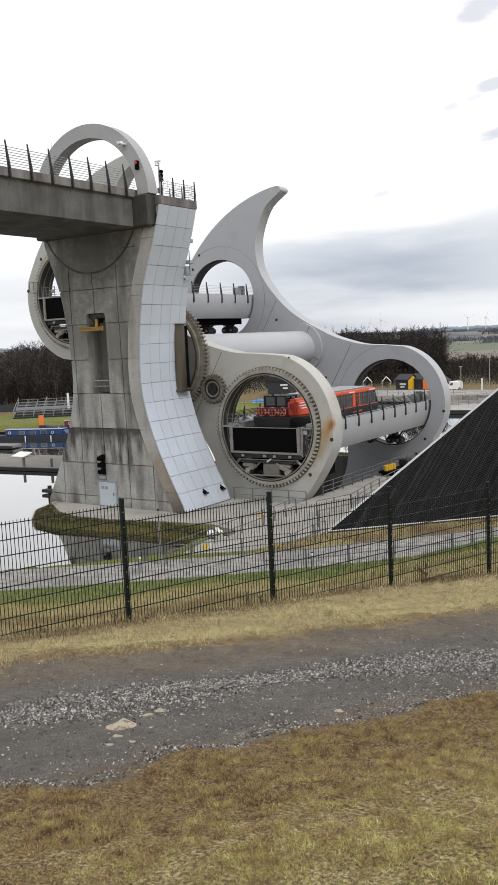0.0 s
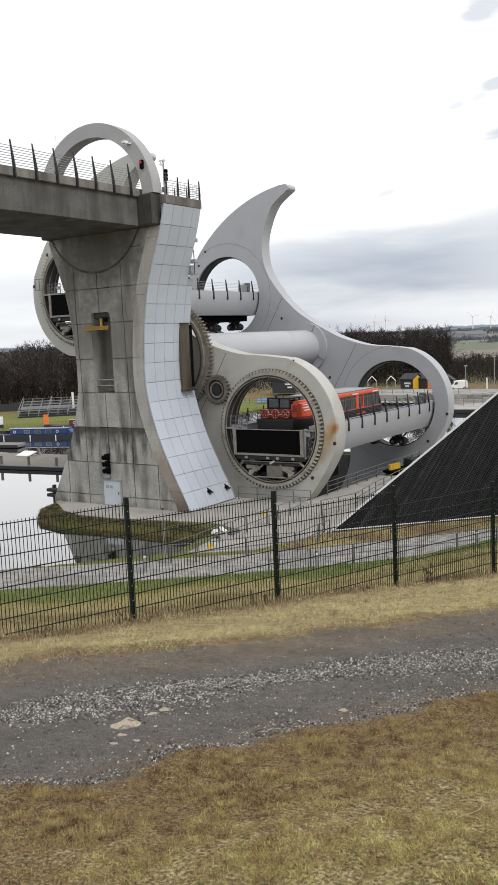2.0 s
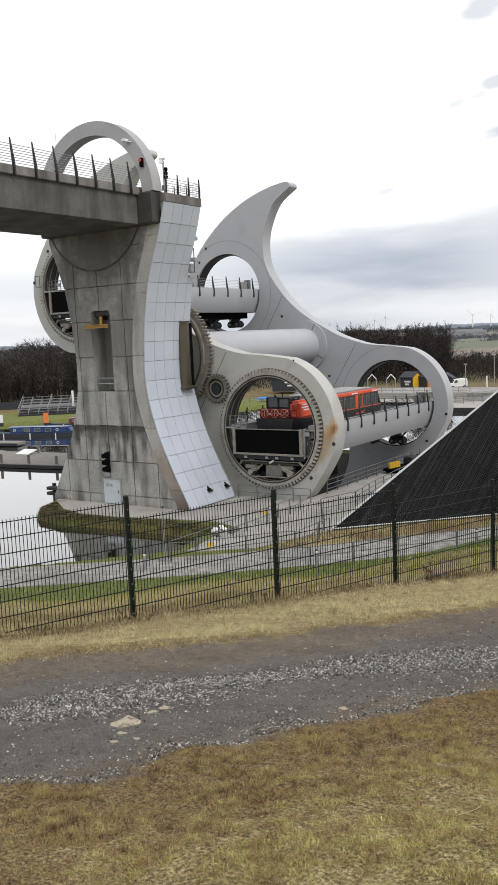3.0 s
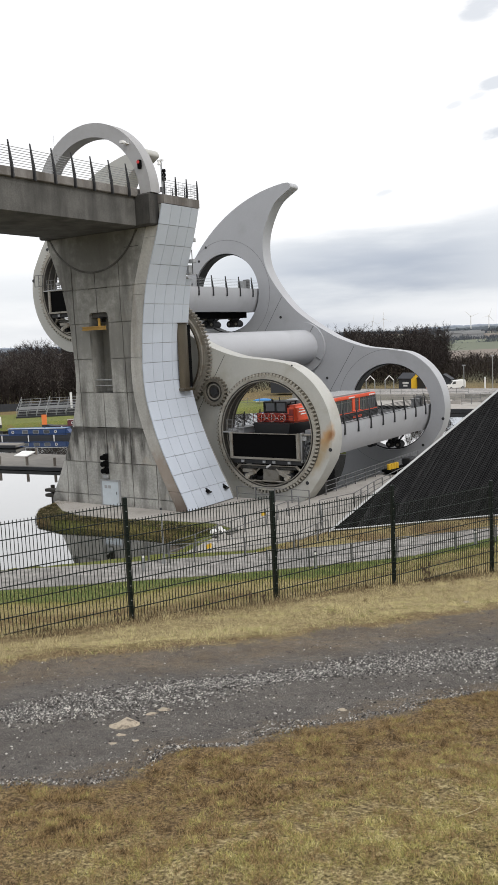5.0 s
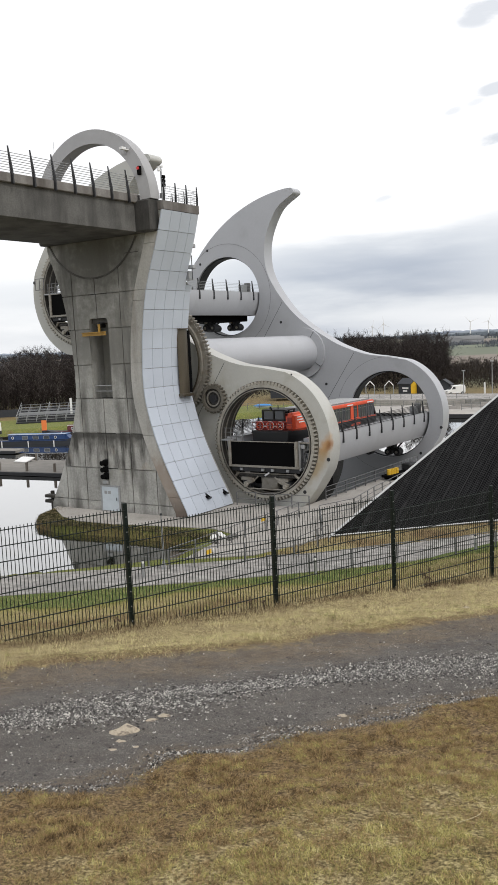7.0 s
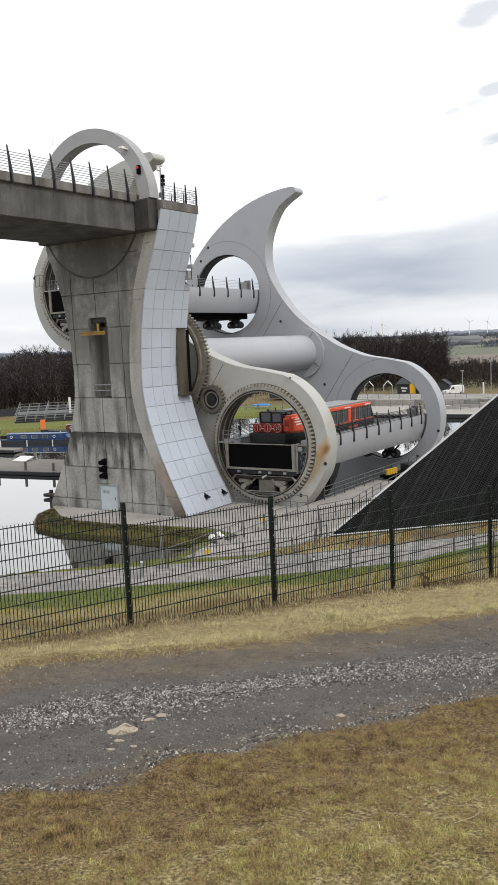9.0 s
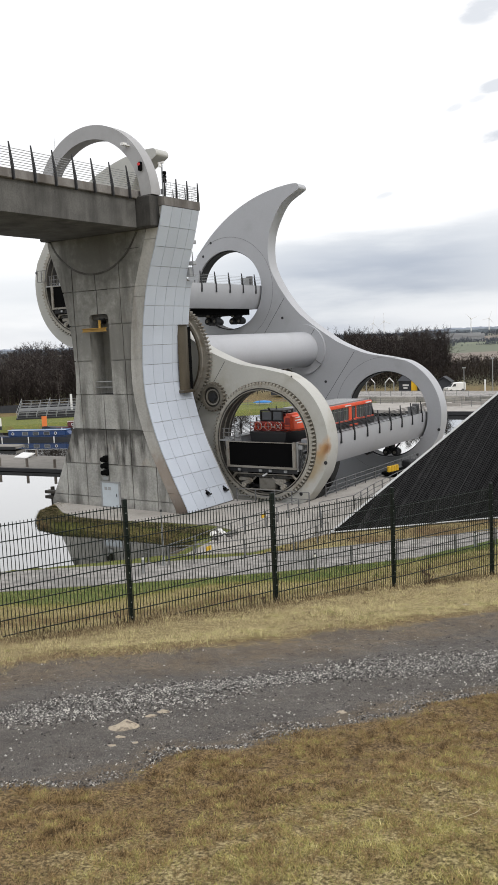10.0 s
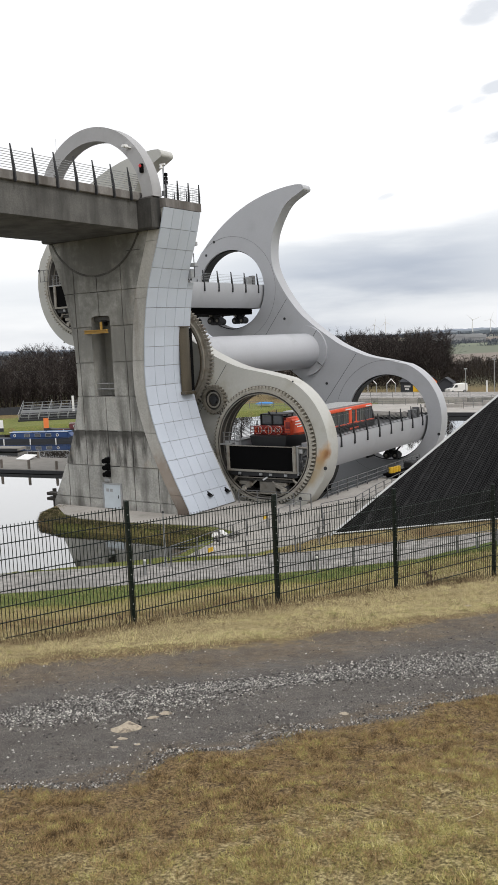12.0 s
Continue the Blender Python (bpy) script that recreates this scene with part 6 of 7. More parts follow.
def build_van():
    van = thing("parked_van", "white panel van parked on the far quay", "van", pose(-18.6, 119.8, 0.22, 0, 0, 236))
    prof = [(-2.3, 0.35), (2.3, 0.35), (2.35, 0.95), (1.5, 1.2), (0.85, 1.95), (-2.2, 2.05), (-2.35, 1.5)]
    bm = prism(prof, -0.92, 0.92)
    bevelled(bm, 0.08, 2)
    part("body", bm, WHITE, van)
    part("windscreen", prism([(1.48, 1.24), (1.55, 1.24), (0.95, 1.9), (0.88, 1.9)], -0.75, 0.75), WINDOW, van)
    for s in (1, -1):
        part("side_window", prism([(0.3, 1.25), (1.25, 1.25), (0.8, 1.8), (0.3, 1.8)], s * 0.93 - 0.01, s * 0.93 + 0.01), WINDOW, van)
        for x in (-1.45, 1.5):
            wheel = part("wheel", tube(bmesh.new(), (x, s * 0.8, 0.33), (x, s * 0.96, 0.33), 0.33, n=18), BLACK, van)
            part("hub", tube(bmesh.new(), (x, s * 0.9, 0.33), (x, s * 0.97, 0.33), 0.18, n=12), GALV, wheel)
    part("headlight", boxes((2.3, 2.36, 0.5, 0.85, 0.75, 0.95)), GALV, van)
    part("headlight", boxes((2.3, 2.36, -0.85, -0.5, 0.75, 0.95)), GALV, van)


build_van()


def street_lamp(x, y, h, label="slim grey street lamp on the far quay"):
    t = thing("street_lamp", label, "street lamp", pose(x, y, 0.5), group="street lamps")
    part("pole", tube(bmesh.new(), (0, 0, -0.5), (0, 0, h), 0.10, 0.07, 8), GALV, t)
    part("head", bevelled(boxes((-0.35, 0.35, -0.15, 0.15, h, h + 0.22)), 0.05), GALV, t)


street_lamp(-16.0, 118.5, 4.8)
street_lamp(-10.2, 119.5, 6.6)
wp = thing("white_marker_post", "white marker post on the far quay", "post", pose(-11.5, 118.5, 0.3))
part("post", bevelled(boxes((-0.15, 0.15, -0.15, 0.15, -0.3, 2.6)), 0.04), WHITE, wp)


def build_far_quay():
    q = thing("far_quay", "pale paved landing stage at the basin's far side", "quay")
    part("deck", slab([(-11, 76.5), (9, 78.3), (14, 90), (-6, 96), (-40, 90), (-38, 84)], -0.5, 0.15), PAVING, q)
    part("edge_beam", slab([(-11, 76.5), (9, 78.3), (9, 78.0), (-11, 76.1)], -0.5, 0.12), STEEL_DARK, q)
    part("upper_walk", slab([(-46, 98), (-10, 97), (16, 100), (16, 112), (-46, 112)], -0.3, 1.0), TARMAC, q)
    for i in range(3):
        part("low_wall", boxes((-34 + i * 9, -26 + i * 9, 93 + i * 1.6, 93.5 + i * 1.6, 0, 1.2)), PAVING, q)
    for i, (x, y) in enumerate(((-12, 80), (-8, 84), (-4, 88), (0, 92))):
        part("bench_wall", boxes((x, x + 7, y + 6, y + 6.4, 0.1, 0.7)), PAVING, q)


build_far_quay()
far_rails = [([(-9, 83), (-7, 92), (-3, 101)], 1.1), ([(-4, 84), (2, 96), (6, 110)], 1.1), ([(-38, 91), (-22, 90), (-11, 92)], 1.1), ([(-46, 99), (-26, 98.5), (-8, 98.5)], 1.9),
             ([(-60, 80), (-48, 84), (-38, 86)], 1.2)]
for pts, h in far_rails:
    railing(pts, "grey railing along the far quay", h + 0.1, 2.4, 3)
buoy = thing("lifebuoy_post", "red lifebuoy on a short post", "lifebuoy", pose(2.5, 97.0, 0))
part("post", boxes((-0.06, 0.06, -0.06, 0.06, 0, 1.2)), GALV, buoy)
part("ring", annulus(bmesh.new(), 0.25, 0.5, -0.15, -0.02, 20, 0, 1.5), ORANGE, buoy)
dg = thing("covered_dinghy", "boat under a blue cover on the far lawn", "boat", pose(-47, 88, 0.4, 0, 0, 20) @ Matrix.Scale(0.7, 4))
bm = bmesh.new()
rows = []
for x, k in ((-2.9, 0.05), (-2.3, 0.55), (-1.2, 0.9), (0.4, 1.0), (1.8, 0.8), (2.6, 0.45), (2.9, 0.1)):
    rows.append([bm.verts.new((x, 0.85 * k * math.cos(t), 0.2 + 0.62 * k * math.sin(t))) for t in np.linspace(0, math.pi, 8)])
for p, q in zip(rows, rows[1:]):
    for k in range(7):
        bm.faces.new((p[k], p[k + 1], q[k + 1], q[k]))
    bm.faces.new((p[7], p[0], q[0], q[7]))
bm.faces.new(rows[0])
bm.faces.new(rows[-1][::-1])
part("cover", bm, material("bright_blue_cover", (0.04, 0.22, 0.55), 0.5, var=0.1), dg)
part("hull", bevelled(boxes((-2.0, 2.0, -0.55, 0.55, -0.2, 0.19)), 0.1), WHITE, dg)
plant = thing("service_trolley", "dark service trolley with yellow drums on the dockside", "trolley", pose(15.0, 15.6, 0.06, 0, 0, 80))
part("bed", bevelled(boxes((-2.6, 2.6, -0.6, 0.6, 0.25, 0.5)), 0.05), BLACK, plant)
for i in range(4):
    part("drum", tube(bmesh.new(), (-2.2 + i * 0.42, 0.0, 0.5), (-2.2 + i * 0.42, 0.0, 1.0), 0.19, n=14), YELLOW, plant)
part("motor_box", bevelled(boxes((0.6, 2.0, -0.5, 0.5, 0.5, 1.2)), 0.1), STEEL_DARK, plant)
for x in (-1.8, 1.8):
    part("wheel", tube(bmesh.new(), (x, -0.65, 0.25), (x, 0.65, 0.25), 0.25, n=14), BLACK, plant)
mast = thing("antenna", "thin whip antenna beside the aqueduct", "antenna", pose(-6.3, -5.5, 24.1))
part("whip", tube(bmesh.new(), (0, 0, 0), (0, 0, 6.6), 0.03, 0.012, 6), GALV, mast)
part("base", tube(bmesh.new(), (0, 0, -0.3), (0, 0, 0.3), 0.07, n=8), STEEL_DARK, mast)

# ---- woods and far country ----


def scatter_mesh(name, verts, faces, mat, label, category):
    me = bpy.data.meshes.new(name)
    nv, nf = len(verts), len(faces)
    k = faces.shape[1]
    me.vertices.add(nv)
    me.vertices.foreach_set("co", verts.astype(np.float32).reshape(-1))
    me.loops.add(nf * k)
    me.loops.foreach_set("vertex_index", faces.astype(np.int32).reshape(-1))
    me.polygons.add(nf)
    me.polygons.foreach_set("loop_start", np.arange(0, nf * k, k, dtype=np.int32))
    me.update(calc_edges=True)
    me.validate()
    me.materials.append(mat)
    return tagged(new(name, me), label, category, kind="stuff")


def bare_trees(name, spots, label, mat, seed, twigs=150):
    """Leafless trees: a tapered trunk, rising limbs and fine twigs, as one far wood."""
    rng = np.random.default_rng(seed)
    verts, faces = [], []

    def blades(p, q, w):
        d = q - p
        s = np.cross(d, rng.normal(size=p.shape))
        s = s / (np.linalg.norm(s, axis=1, keepdims=True) + 1e-9) * w[:, None]
        n = sum(len(v) for v in verts)
        verts.append(np.stack([p - s, p + s, q], 1).reshape(-1, 3))
        faces.append(n + np.arange(3 * len(p)).reshape(-1, 3))

    for x, y, z, h in spots:
        base = np.array([x, y, z - 0.3])
        top = base + np.array([*(rng.normal(0, 0.03, 2) * h), h * 0.95])
        trunk = np.repeat(base[None], 3, 0) + rng.normal(0, 0.02, (3, 3))
        blades(trunk, np.repeat(top[None], 3, 0), np.full(3, h * 0.013))
        t = rng.uniform(0.2, 0.95, 18)
        p = base + (top - base) * t[:, None]
        a = rng.uniform(0, 2 * math.pi, 18)
        ln = h * (0.34 * (1 - t) + 0.12) * rng.uniform(0.7, 1.2, 18)
        up = rng.uniform(0.6, 1.6, 18)
        d = np.stack([np.cos(a), np.sin(a), up], -1) / np.hypot(1, up)[:, None]
        q = p + d * ln[:, None]
        blades(p, q, 0.08 * (1.2 - t))
        k = rng.integers(18, size=twigs)
        s0 = p[k] + (q[k] - p[k]) * rng.uniform(0.2, 1.0, (twigs, 1))
        e = rng.normal(0, 1, (twigs, 3)) + np.array([0, 0, 1.1])
        e = e / np.linalg.norm(e, axis=1, keepdims=True) * (ln[k] * rng.uniform(0.25, 0.6, twigs))[:, None]
        blades(s0, s0 + e, rng.uniform(0.015, 0.035, twigs))
    return scatter_mesh(name, np.concatenate(verts), np.concatenate(faces), mat, label, "woodland")


def shrub_band(name, spots, label, mat, seed, n_each=60, grain=0.2):
    """Scrub: low clumps of crossing stems and small leaf faces."""
    rng = np.random.default_rng(seed)
    verts, faces = [], []
    for x, y, z, w, h in spots:
        c = rng.normal(0, 1, (n_each, 3)) * np.array([w * 0.5, w * 0.5, h * 0.33]) + np.array([x, y, z + h * 0.42])
        c[:, 2] = np.clip(c[:, 2], z, z + h)
        size = grain * rng.uniform(0.5, 1.4, (n_each, 1, 1)) * np.array([0.6, 0.6, 1.5])
        tri = c[:, None, :] + rng.normal(0, 1, (n_each, 3, 3)) * size
        verts.append(tri.reshape(-1, 3))
    v = np.concatenate(verts)
    return scatter_mesh(name, v, np.arange(len(v)).reshape(-1, 3), mat, label, "scrub")


def from_eye(azimuth, dist):
    return EYE[0] + dist * math.sin(radians(azimuth)), EYE[1] + dist * math.cos(radians(azimuth))


def wood_spots(seed, az0, az1, n, d0, d1, h0, h1):
    r = random.Random(seed)
    out = []
    for i in range(n):
        x, y = from_eye(r.uniform(az0, az1), r.uniform(d0, d1))
        out.append((x, y, float(ground_height(x, y)), r.uniform(h0, h1)))
    return out


bare_trees("bare_woodland", wood_spots(1, -54, -43.5, 260, 196, 262, 8.5, 14.8), "leafless brown winter woodland behind the basin", BARK, 1, 520)
bare_trees("bare_woodland", wood_spots(2, -43.5, -25, 200, 232, 310, 7, 15.5), "leafless brown winter woodland beyond the wheel", BARK, 2, 320)
bare_trees("bare_woodland", wood_spots(3, -28, -20.8, 210, 212, 270, 9.0, 14.2), "leafless brown winter woodland by the far quay", BARK, 3, 560)
bare_trees("bare_thicket", wood_spots(4, -21.5, -14, 230, 205, 290, 3.0, 5.2), "low leafless thicket beyond the quay", BARK, 4, 220)


def scrub_spots(seed, az0, az1, n, d0, d1, w0, w1, h0, h1):
    r = random.Random(seed)
    out = []
    for i in range(n):
        x, y = from_eye(r.uniform(az0, az1), r.uniform(d0, d1))
        out.append((x, y, float(ground_height(x, y)), r.uniform(w0, w1), r.uniform(h0, h1)))
    return out


SCRUB = blade_material("brown_winter_scrub", [(0.0, (0.014, 0.011, 0.009)), (0.6, (0.04, 0.032, 0.026)), (1.0, (0.085, 0.07, 0.052))], 0.95, 0.05, 0.2)
shrub_band("undergrowth", scrub_spots(11, -55, -14, 900, 203, 300, 2.5, 5.0, 2.0, 5.0), "brown undergrowth at the foot of the woods", SCRUB, 11, 260, 0.14)
shrub_band("evergreens", [(x, y, z, 1.3, 8.0) for x, y, z, h in wood_spots(12, -48, -30, 4, 225, 240, 8, 9)], "dark evergreen trees in the woods", PINE, 12, 500, 0.18)
# the haze of distance is put into this blue-grey wood colour
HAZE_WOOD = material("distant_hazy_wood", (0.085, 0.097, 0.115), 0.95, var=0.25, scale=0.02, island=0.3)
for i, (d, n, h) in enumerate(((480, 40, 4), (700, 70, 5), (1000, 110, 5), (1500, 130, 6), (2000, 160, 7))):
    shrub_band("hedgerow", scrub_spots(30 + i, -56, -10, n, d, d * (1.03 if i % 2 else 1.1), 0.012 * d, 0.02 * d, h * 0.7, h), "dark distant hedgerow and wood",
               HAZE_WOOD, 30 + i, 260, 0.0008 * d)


def build_far_ridge():
    """The last hills on the horizon, haze painted in blue-grey, in two lines one behind the other."""
    for dist, base, swing, mat, seed in ((2950, 9.0, 3.0, RIDGE_NEAR, 0.4), (3250, 16.0, 5.0, RIDGE_FAR, 2.1)):
        bm = bmesh.new()
        prev = None
        for k in range(281):
            az = -60 + 0.2 * k
            x, y = from_eye(az, dist)
            rise = 11.0 * float(smooth((az + 24.5) / 6.5)) + swing * 0.5 * math.sin(az * 0.9 + seed) + swing * 0.22 * math.sin(az * 3.7 + seed) + 0.7 * math.sin(az * 17 + seed) + 0.5 * math.sin(az * 41)
            top = base + rise
            back_x, back_y = from_eye(az, dist + 160)
            ring = [bm.verts.new(p) for p in ((x, y, -12), (x, y, top - 5), (back_x, back_y, top), (back_x, back_y, -12))]
            if prev:
                for q in range(4):
                    bm.faces.new((prev[q], prev[(q + 1) % 4], ring[(q + 1) % 4], ring[q]))
            else:
                bm.faces.new(ring)
            prev = ring
        bm.faces.new(prev[::-1])
        tagged(part("backdrop", bm, mat), "low wooded hills on the horizon, tinted blue-grey by painted haze", "hills", kind="structure")


# both ridge colours carry painted haze, the farther one paler and bluer
RIDGE_NEAR = material("far_haze_tinted_slope", (0.15, 0.175, 0.205), 0.95, var=0.25, scale=0.012)
RIDGE_FAR = material("far_haze_tinted_hills", (0.21, 0.245, 0.30), 0.95, var=0.15, scale=0.008)
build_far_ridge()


def farm_shed(az, dist, w, h, mat):
    x, y = from_eye(az, dist)
    t = thing("farm_shed", "long pale farm shed in far fields", "shed", pose(x, y, float(ground_height(x, y)), 0, 0, -az), group="farm sheds")
    part("walls", boxes((-w / 2, w / 2, 0, 14, -1, h)), mat, t)
    part("roof", prism([(-w / 2 - 1, h), (w / 2 + 1, h), (w / 2, h + 3), (-w / 2, h + 3)], -1, 15), GALV, t)


farm_shed(-22.0, 1050, 30, 5, WHITE)
farm_shed(-19.9, 1150, 46, 7, GALV)
farm_shed(-19.2, 1120, 26, 6, GALV)


def wind_turbine(az, dist, tower, turn):
    x, y = from_eye(az, dist)
    t = thing("wind_turbine", "white three-bladed wind turbine on the far ridge", "wind turbine", pose(x, y, float(ground_height(x, y)), 0, 0, -az + 20), group="wind turbines")
    part("tower", tube(bmesh.new(), (0, 0, -5), (0, 0, tower), tower * 0.035, tower * 0.02, 10), WHITE, t)
    part("nacelle", bevelled(boxes((-1.3, 1.3, -2, 4, tower - 1, tower + 1.6)), 0.3), WHITE, t)
    for k in range(3):
        a = radians(turn + 120 * k)
        d = Vector((math.cos(a), 0, math.sin(a)))
        part("blade", tube(bmesh.new(), Vector((0, -2.5, tower)), Vector((0, -2.5, tower)) + d * tower * 0.52, tower * 0.02, tower * 0.006, 5), WHITE, t)


for az, dist, tower, turn in ((-25.5, 2150, 34, 80), (-24.8, 2050, 36, 95), (-19.35, 2250, 40, 20), (-18.25, 2350, 38, 70)):
    wind_turbine(az, dist, tower, turn)

# ---- mesh fence by the path ----


def build_fence():
    fence = thing("mesh_fence", "dark green welded mesh fence with square posts", "fence")
    span, tall = 2.47, 1.72
    heading = math.degrees(math.atan2(FENCE_DIR.y, FENCE_DIR.x))
    post = bevelled(boxes((-0.03, 0.03, -0.03, 0.03, -0.3, tall + 0.06)), 0.006)
    first = None
    spots = []
    for i in range(-4, 7):
        p = FENCE_AT + FENCE_DIR * span * i
        spots.append(Vector((p.x, p.y, 9.36 - 0.098 * span * i - 0.05)))
    cap_mesh = None
    for i, s in enumerate(spots):
        if first is None:
            ob = part("post", post, FENCE_GREEN, fence)
            first = ob.data
        else:
            ob = new("post", first)
            ob.parent = fence
        ob.matrix_basis = Matrix.Translation(s) @ pose(0, 0, 0, 0, 0, heading)
        for k in range(8):
            z = 0.12 + k * 0.21
            if cap_mesh is None:
                c = part("clip", boxes((-0.006, 0.006, -0.036, -0.03, -0.006, 0.006)), GALV, ob)
                cap_mesh = c.data
            else:
                c = new("clip", cap_mesh)
                c.parent = ob
            c.matrix_basis = pose(0, 0, z)
    # one welded panel: upright wires every 50 mm, doubled level wires every 200 mm
    bm = bmesh.new()
    drop = 0.0
    for k in range(49):
        x = 0.03 + k * (span - 0.06) / 48
        z = drop * x / span
        box(bm, x - 0.0041, x + 0.0041, -0.0034, 0.0034, 0.02 + z, tall + z)
    for k in range(9):
        z0 = 0.06 + k * 0.203
        for y in (-0.006, 0.006):
            vs = []
            for x, z in ((0.0, z0), (span, z0 + drop)):
                vs.append([bm.verts.new((x, y + a, z + b)) for a, b in ((-0.004, -0.005), (0.004, -0.005), (0.004, 0.005), (-0.004, 0.005))])
            for j in range(4):
                bm.faces.new((vs[0][j], vs[0][(j + 1) % 4], vs[1][(j + 1) % 4], vs[1][j]))
    panel = part("mesh_panel", bm, FENCE_GREEN, fence)
    for i, s in enumerate(spots[:-1]):
        ob = panel if i == 0 else new("mesh_panel", panel.data)
        ob.parent = fence
        ob.matrix_basis = Matrix.Translation(Vector((s.x, s.y, spots[i + 1].z))) @ pose(0, 0, 0, 0, 0, heading) @ pose(0, -0.045, 0)


build_fence()

# ---- loose stones and grass near the path ----


def place(a, d):
    x = FENCE_AT.x + FENCE_DIR.x * a + FENCE_OUT.x * d
    y = FENCE_AT.y + FENCE_DIR.y * a + FENCE_OUT.y * d
    return x, y


def stones(name, a, d, size, mat, label, rng):
    n = len(a)
    x, y = place(a, d)
    z = ground_height(x, y)
    octa = np.array([(1, 0, 0), (-1, 0, 0), (0, 1, 0), (0, -1, 0), (0, 0, 1), (0, 0, -1)], float)
    tri = np.array([(0, 2, 4), (2, 1, 4), (1, 3, 4), (3, 0, 4), (2, 0, 5), (1, 2, 5), (3, 1, 5), (0, 3, 5)])
    shape = octa[None] * rng.uniform(0.5, 1.2, (n, 6, 1)) * np.stack([size, size * rng.uniform(0.6, 1, n), size * rng.uniform(0.5, 1.0, n)], -1)[:, None]
    ang = rng.uniform(0, 2 * math.pi, n)
    c, s = np.cos(ang)[:, None], np.sin(ang)[:, None]
    rx, ry = shape[..., 0] * c - shape[..., 1] * s, shape[..., 0] * s + shape[..., 1] * c
    v = np.stack([rx + x[:, None], ry + y[:, None], shape[..., 2] + z[:, None] + 0.15 * size[:, None]], -1)
    f = tri[None] + (np.arange(n) * 6)[:, None, None]
    return scatter_mesh(name, v.reshape(-1, 3), f.reshape(-1, 3), mat, label, "gravel")


def value_noise(x, y, cell, seed):
    """Smooth patchy noise from 0 to 1."""
    table = np.random.default_rng(seed).uniform(0, 1, (64, 64))
    u, v = x / cell + 500, y / cell + 500
    i, j = np.floor(u).astype(int), np.floor(v).astype(int)
    p, q = smooth(u - i), smooth(v - j)
    return ((table[i % 64, j % 64] * (1 - p) + table[(i + 1) % 64, j % 64] * p) * (1 - q)
            + (table[i % 64, (j + 1) % 64] * (1 - p) + table[(i + 1) % 64, (j + 1) % 64] * p) * q)


def gravel_band(a):
    """Where the loose heaped gravel lies across the path."""
    return 4.55 + 0.28 * (a + 1.0) + 0.15 * np.sin(a * 1.7)


rng = np.random.default_rng(5)
a = rng.uniform(-6, 6, 52000)
stones("heaped_gravel", a, gravel_band(a) + rng.normal(0, 0.27, 52000) * (0.85 + 0.3 * np.sin(a * 2.3)), 0.006 + 0.011 * rng.uniform(0, 1, 52000) ** 1.3, STONE, "band of loose grey gravel along the path", rng)
a = rng.uniform(-6, 6, 24000)
near, far = path_edges(a)
t = rng.beta(0.55, 1.2, 24000)
d = near - 0.1 + (far + 0.2 - near) * t
keep = rng.uniform(0, 1, 24000) < 0.3 + 1.4 * value_noise(a, d, 0.16, 3) * value_noise(a, d, 0.5, 4)
a, d = a[keep], d[keep]
stones("scattered_gravel", a, d, 0.003 + 0.012 * rng.uniform(0, 1, len(a)) ** 2.6, STONE, "small stones scattered over the path", rng)
n = 9000
a = rng.uniform(-5, 3, n)
d = path_edges(a)[0] - 0.03 - np.abs(rng.normal(0, 0.28, n))
stones("edge_gravel", a, d, 0.003 + 0.010 * rng.uniform(0, 1, n) ** 2.0, STONE, "pale chippings along the edge of the path", rng)
for i, (px_a, px_d, r) in enumerate(((-2.49, 5.08, 0.115), (-2.62, 5.3, 0.04), (-2.2, 4.93, 0.05), (-2.05, 4.88, 0.06), (-1.05, 5.87, 0.05), (4.05, 2.44, 0.06), (-2.75, 5.45, 0.035), (-2.6, 5.5, 0.03))):
    x, y = place(px_a, px_d)
    st = part("flat_stone", rock(bmesh.new(), Vector((0, 0, 0)), r, rnd, 0.25), STONE_BROWN)
    st.matrix_basis = pose(x, y, float(ground_height(x, y)) - 0.005, 0, 0, 30 * i)
    tagged(st, "flat buff stone set in the path", "stone", group="path stones")


def grass(name, a, d, tall, wide, mat, label, rng, lay=0.7):
    n = len(a)
    x, y = place(a, d)
    z = ground_height(x, y)
    ang = rng.uniform(0, 2 * math.pi, n)
    bend = rng.uniform(0, 2 * math.pi, n)
    out_ = rng.uniform(0.2, 1.0, n) * lay * tall
    s = np.stack([np.cos(ang), np.sin(ang), np.zeros(n)], -1) * wide[:, None]
    base = np.stack([x, y, z - 0.01], -1)
    tip = base + np.stack([np.cos(bend) * out_, np.sin(bend) * out_, tall], -1)
    v = np.stack([base - s, base + s, tip], 1)
    f = np.arange(3 * n).reshape(-1, 3)
    return scatter_mesh(name, v.reshape(-1, 3), f, mat, label, "grass")


START = FENCE_OUT.dot(FENCE_AT)
TURF = blade_material("short_winter_turf", [(0.0, (0.07, 0.047, 0.022)), (0.18, (0.25, 0.165, 0.075)), (0.38, (0.47, 0.33, 0.17)), (0.5, (0.15, 0.135, 0.045)), (0.64, (0.36, 0.34, 0.11)), (0.78, (0.60, 0.49, 0.21)), (0.9, (0.33, 0.35, 0.11)), (1.0, (0.76, 0.67, 0.35))],
                      across=(FENCE_OUT, START + 6.9, START + 8.6, 0.34), patch=9.0, spread=0.36)
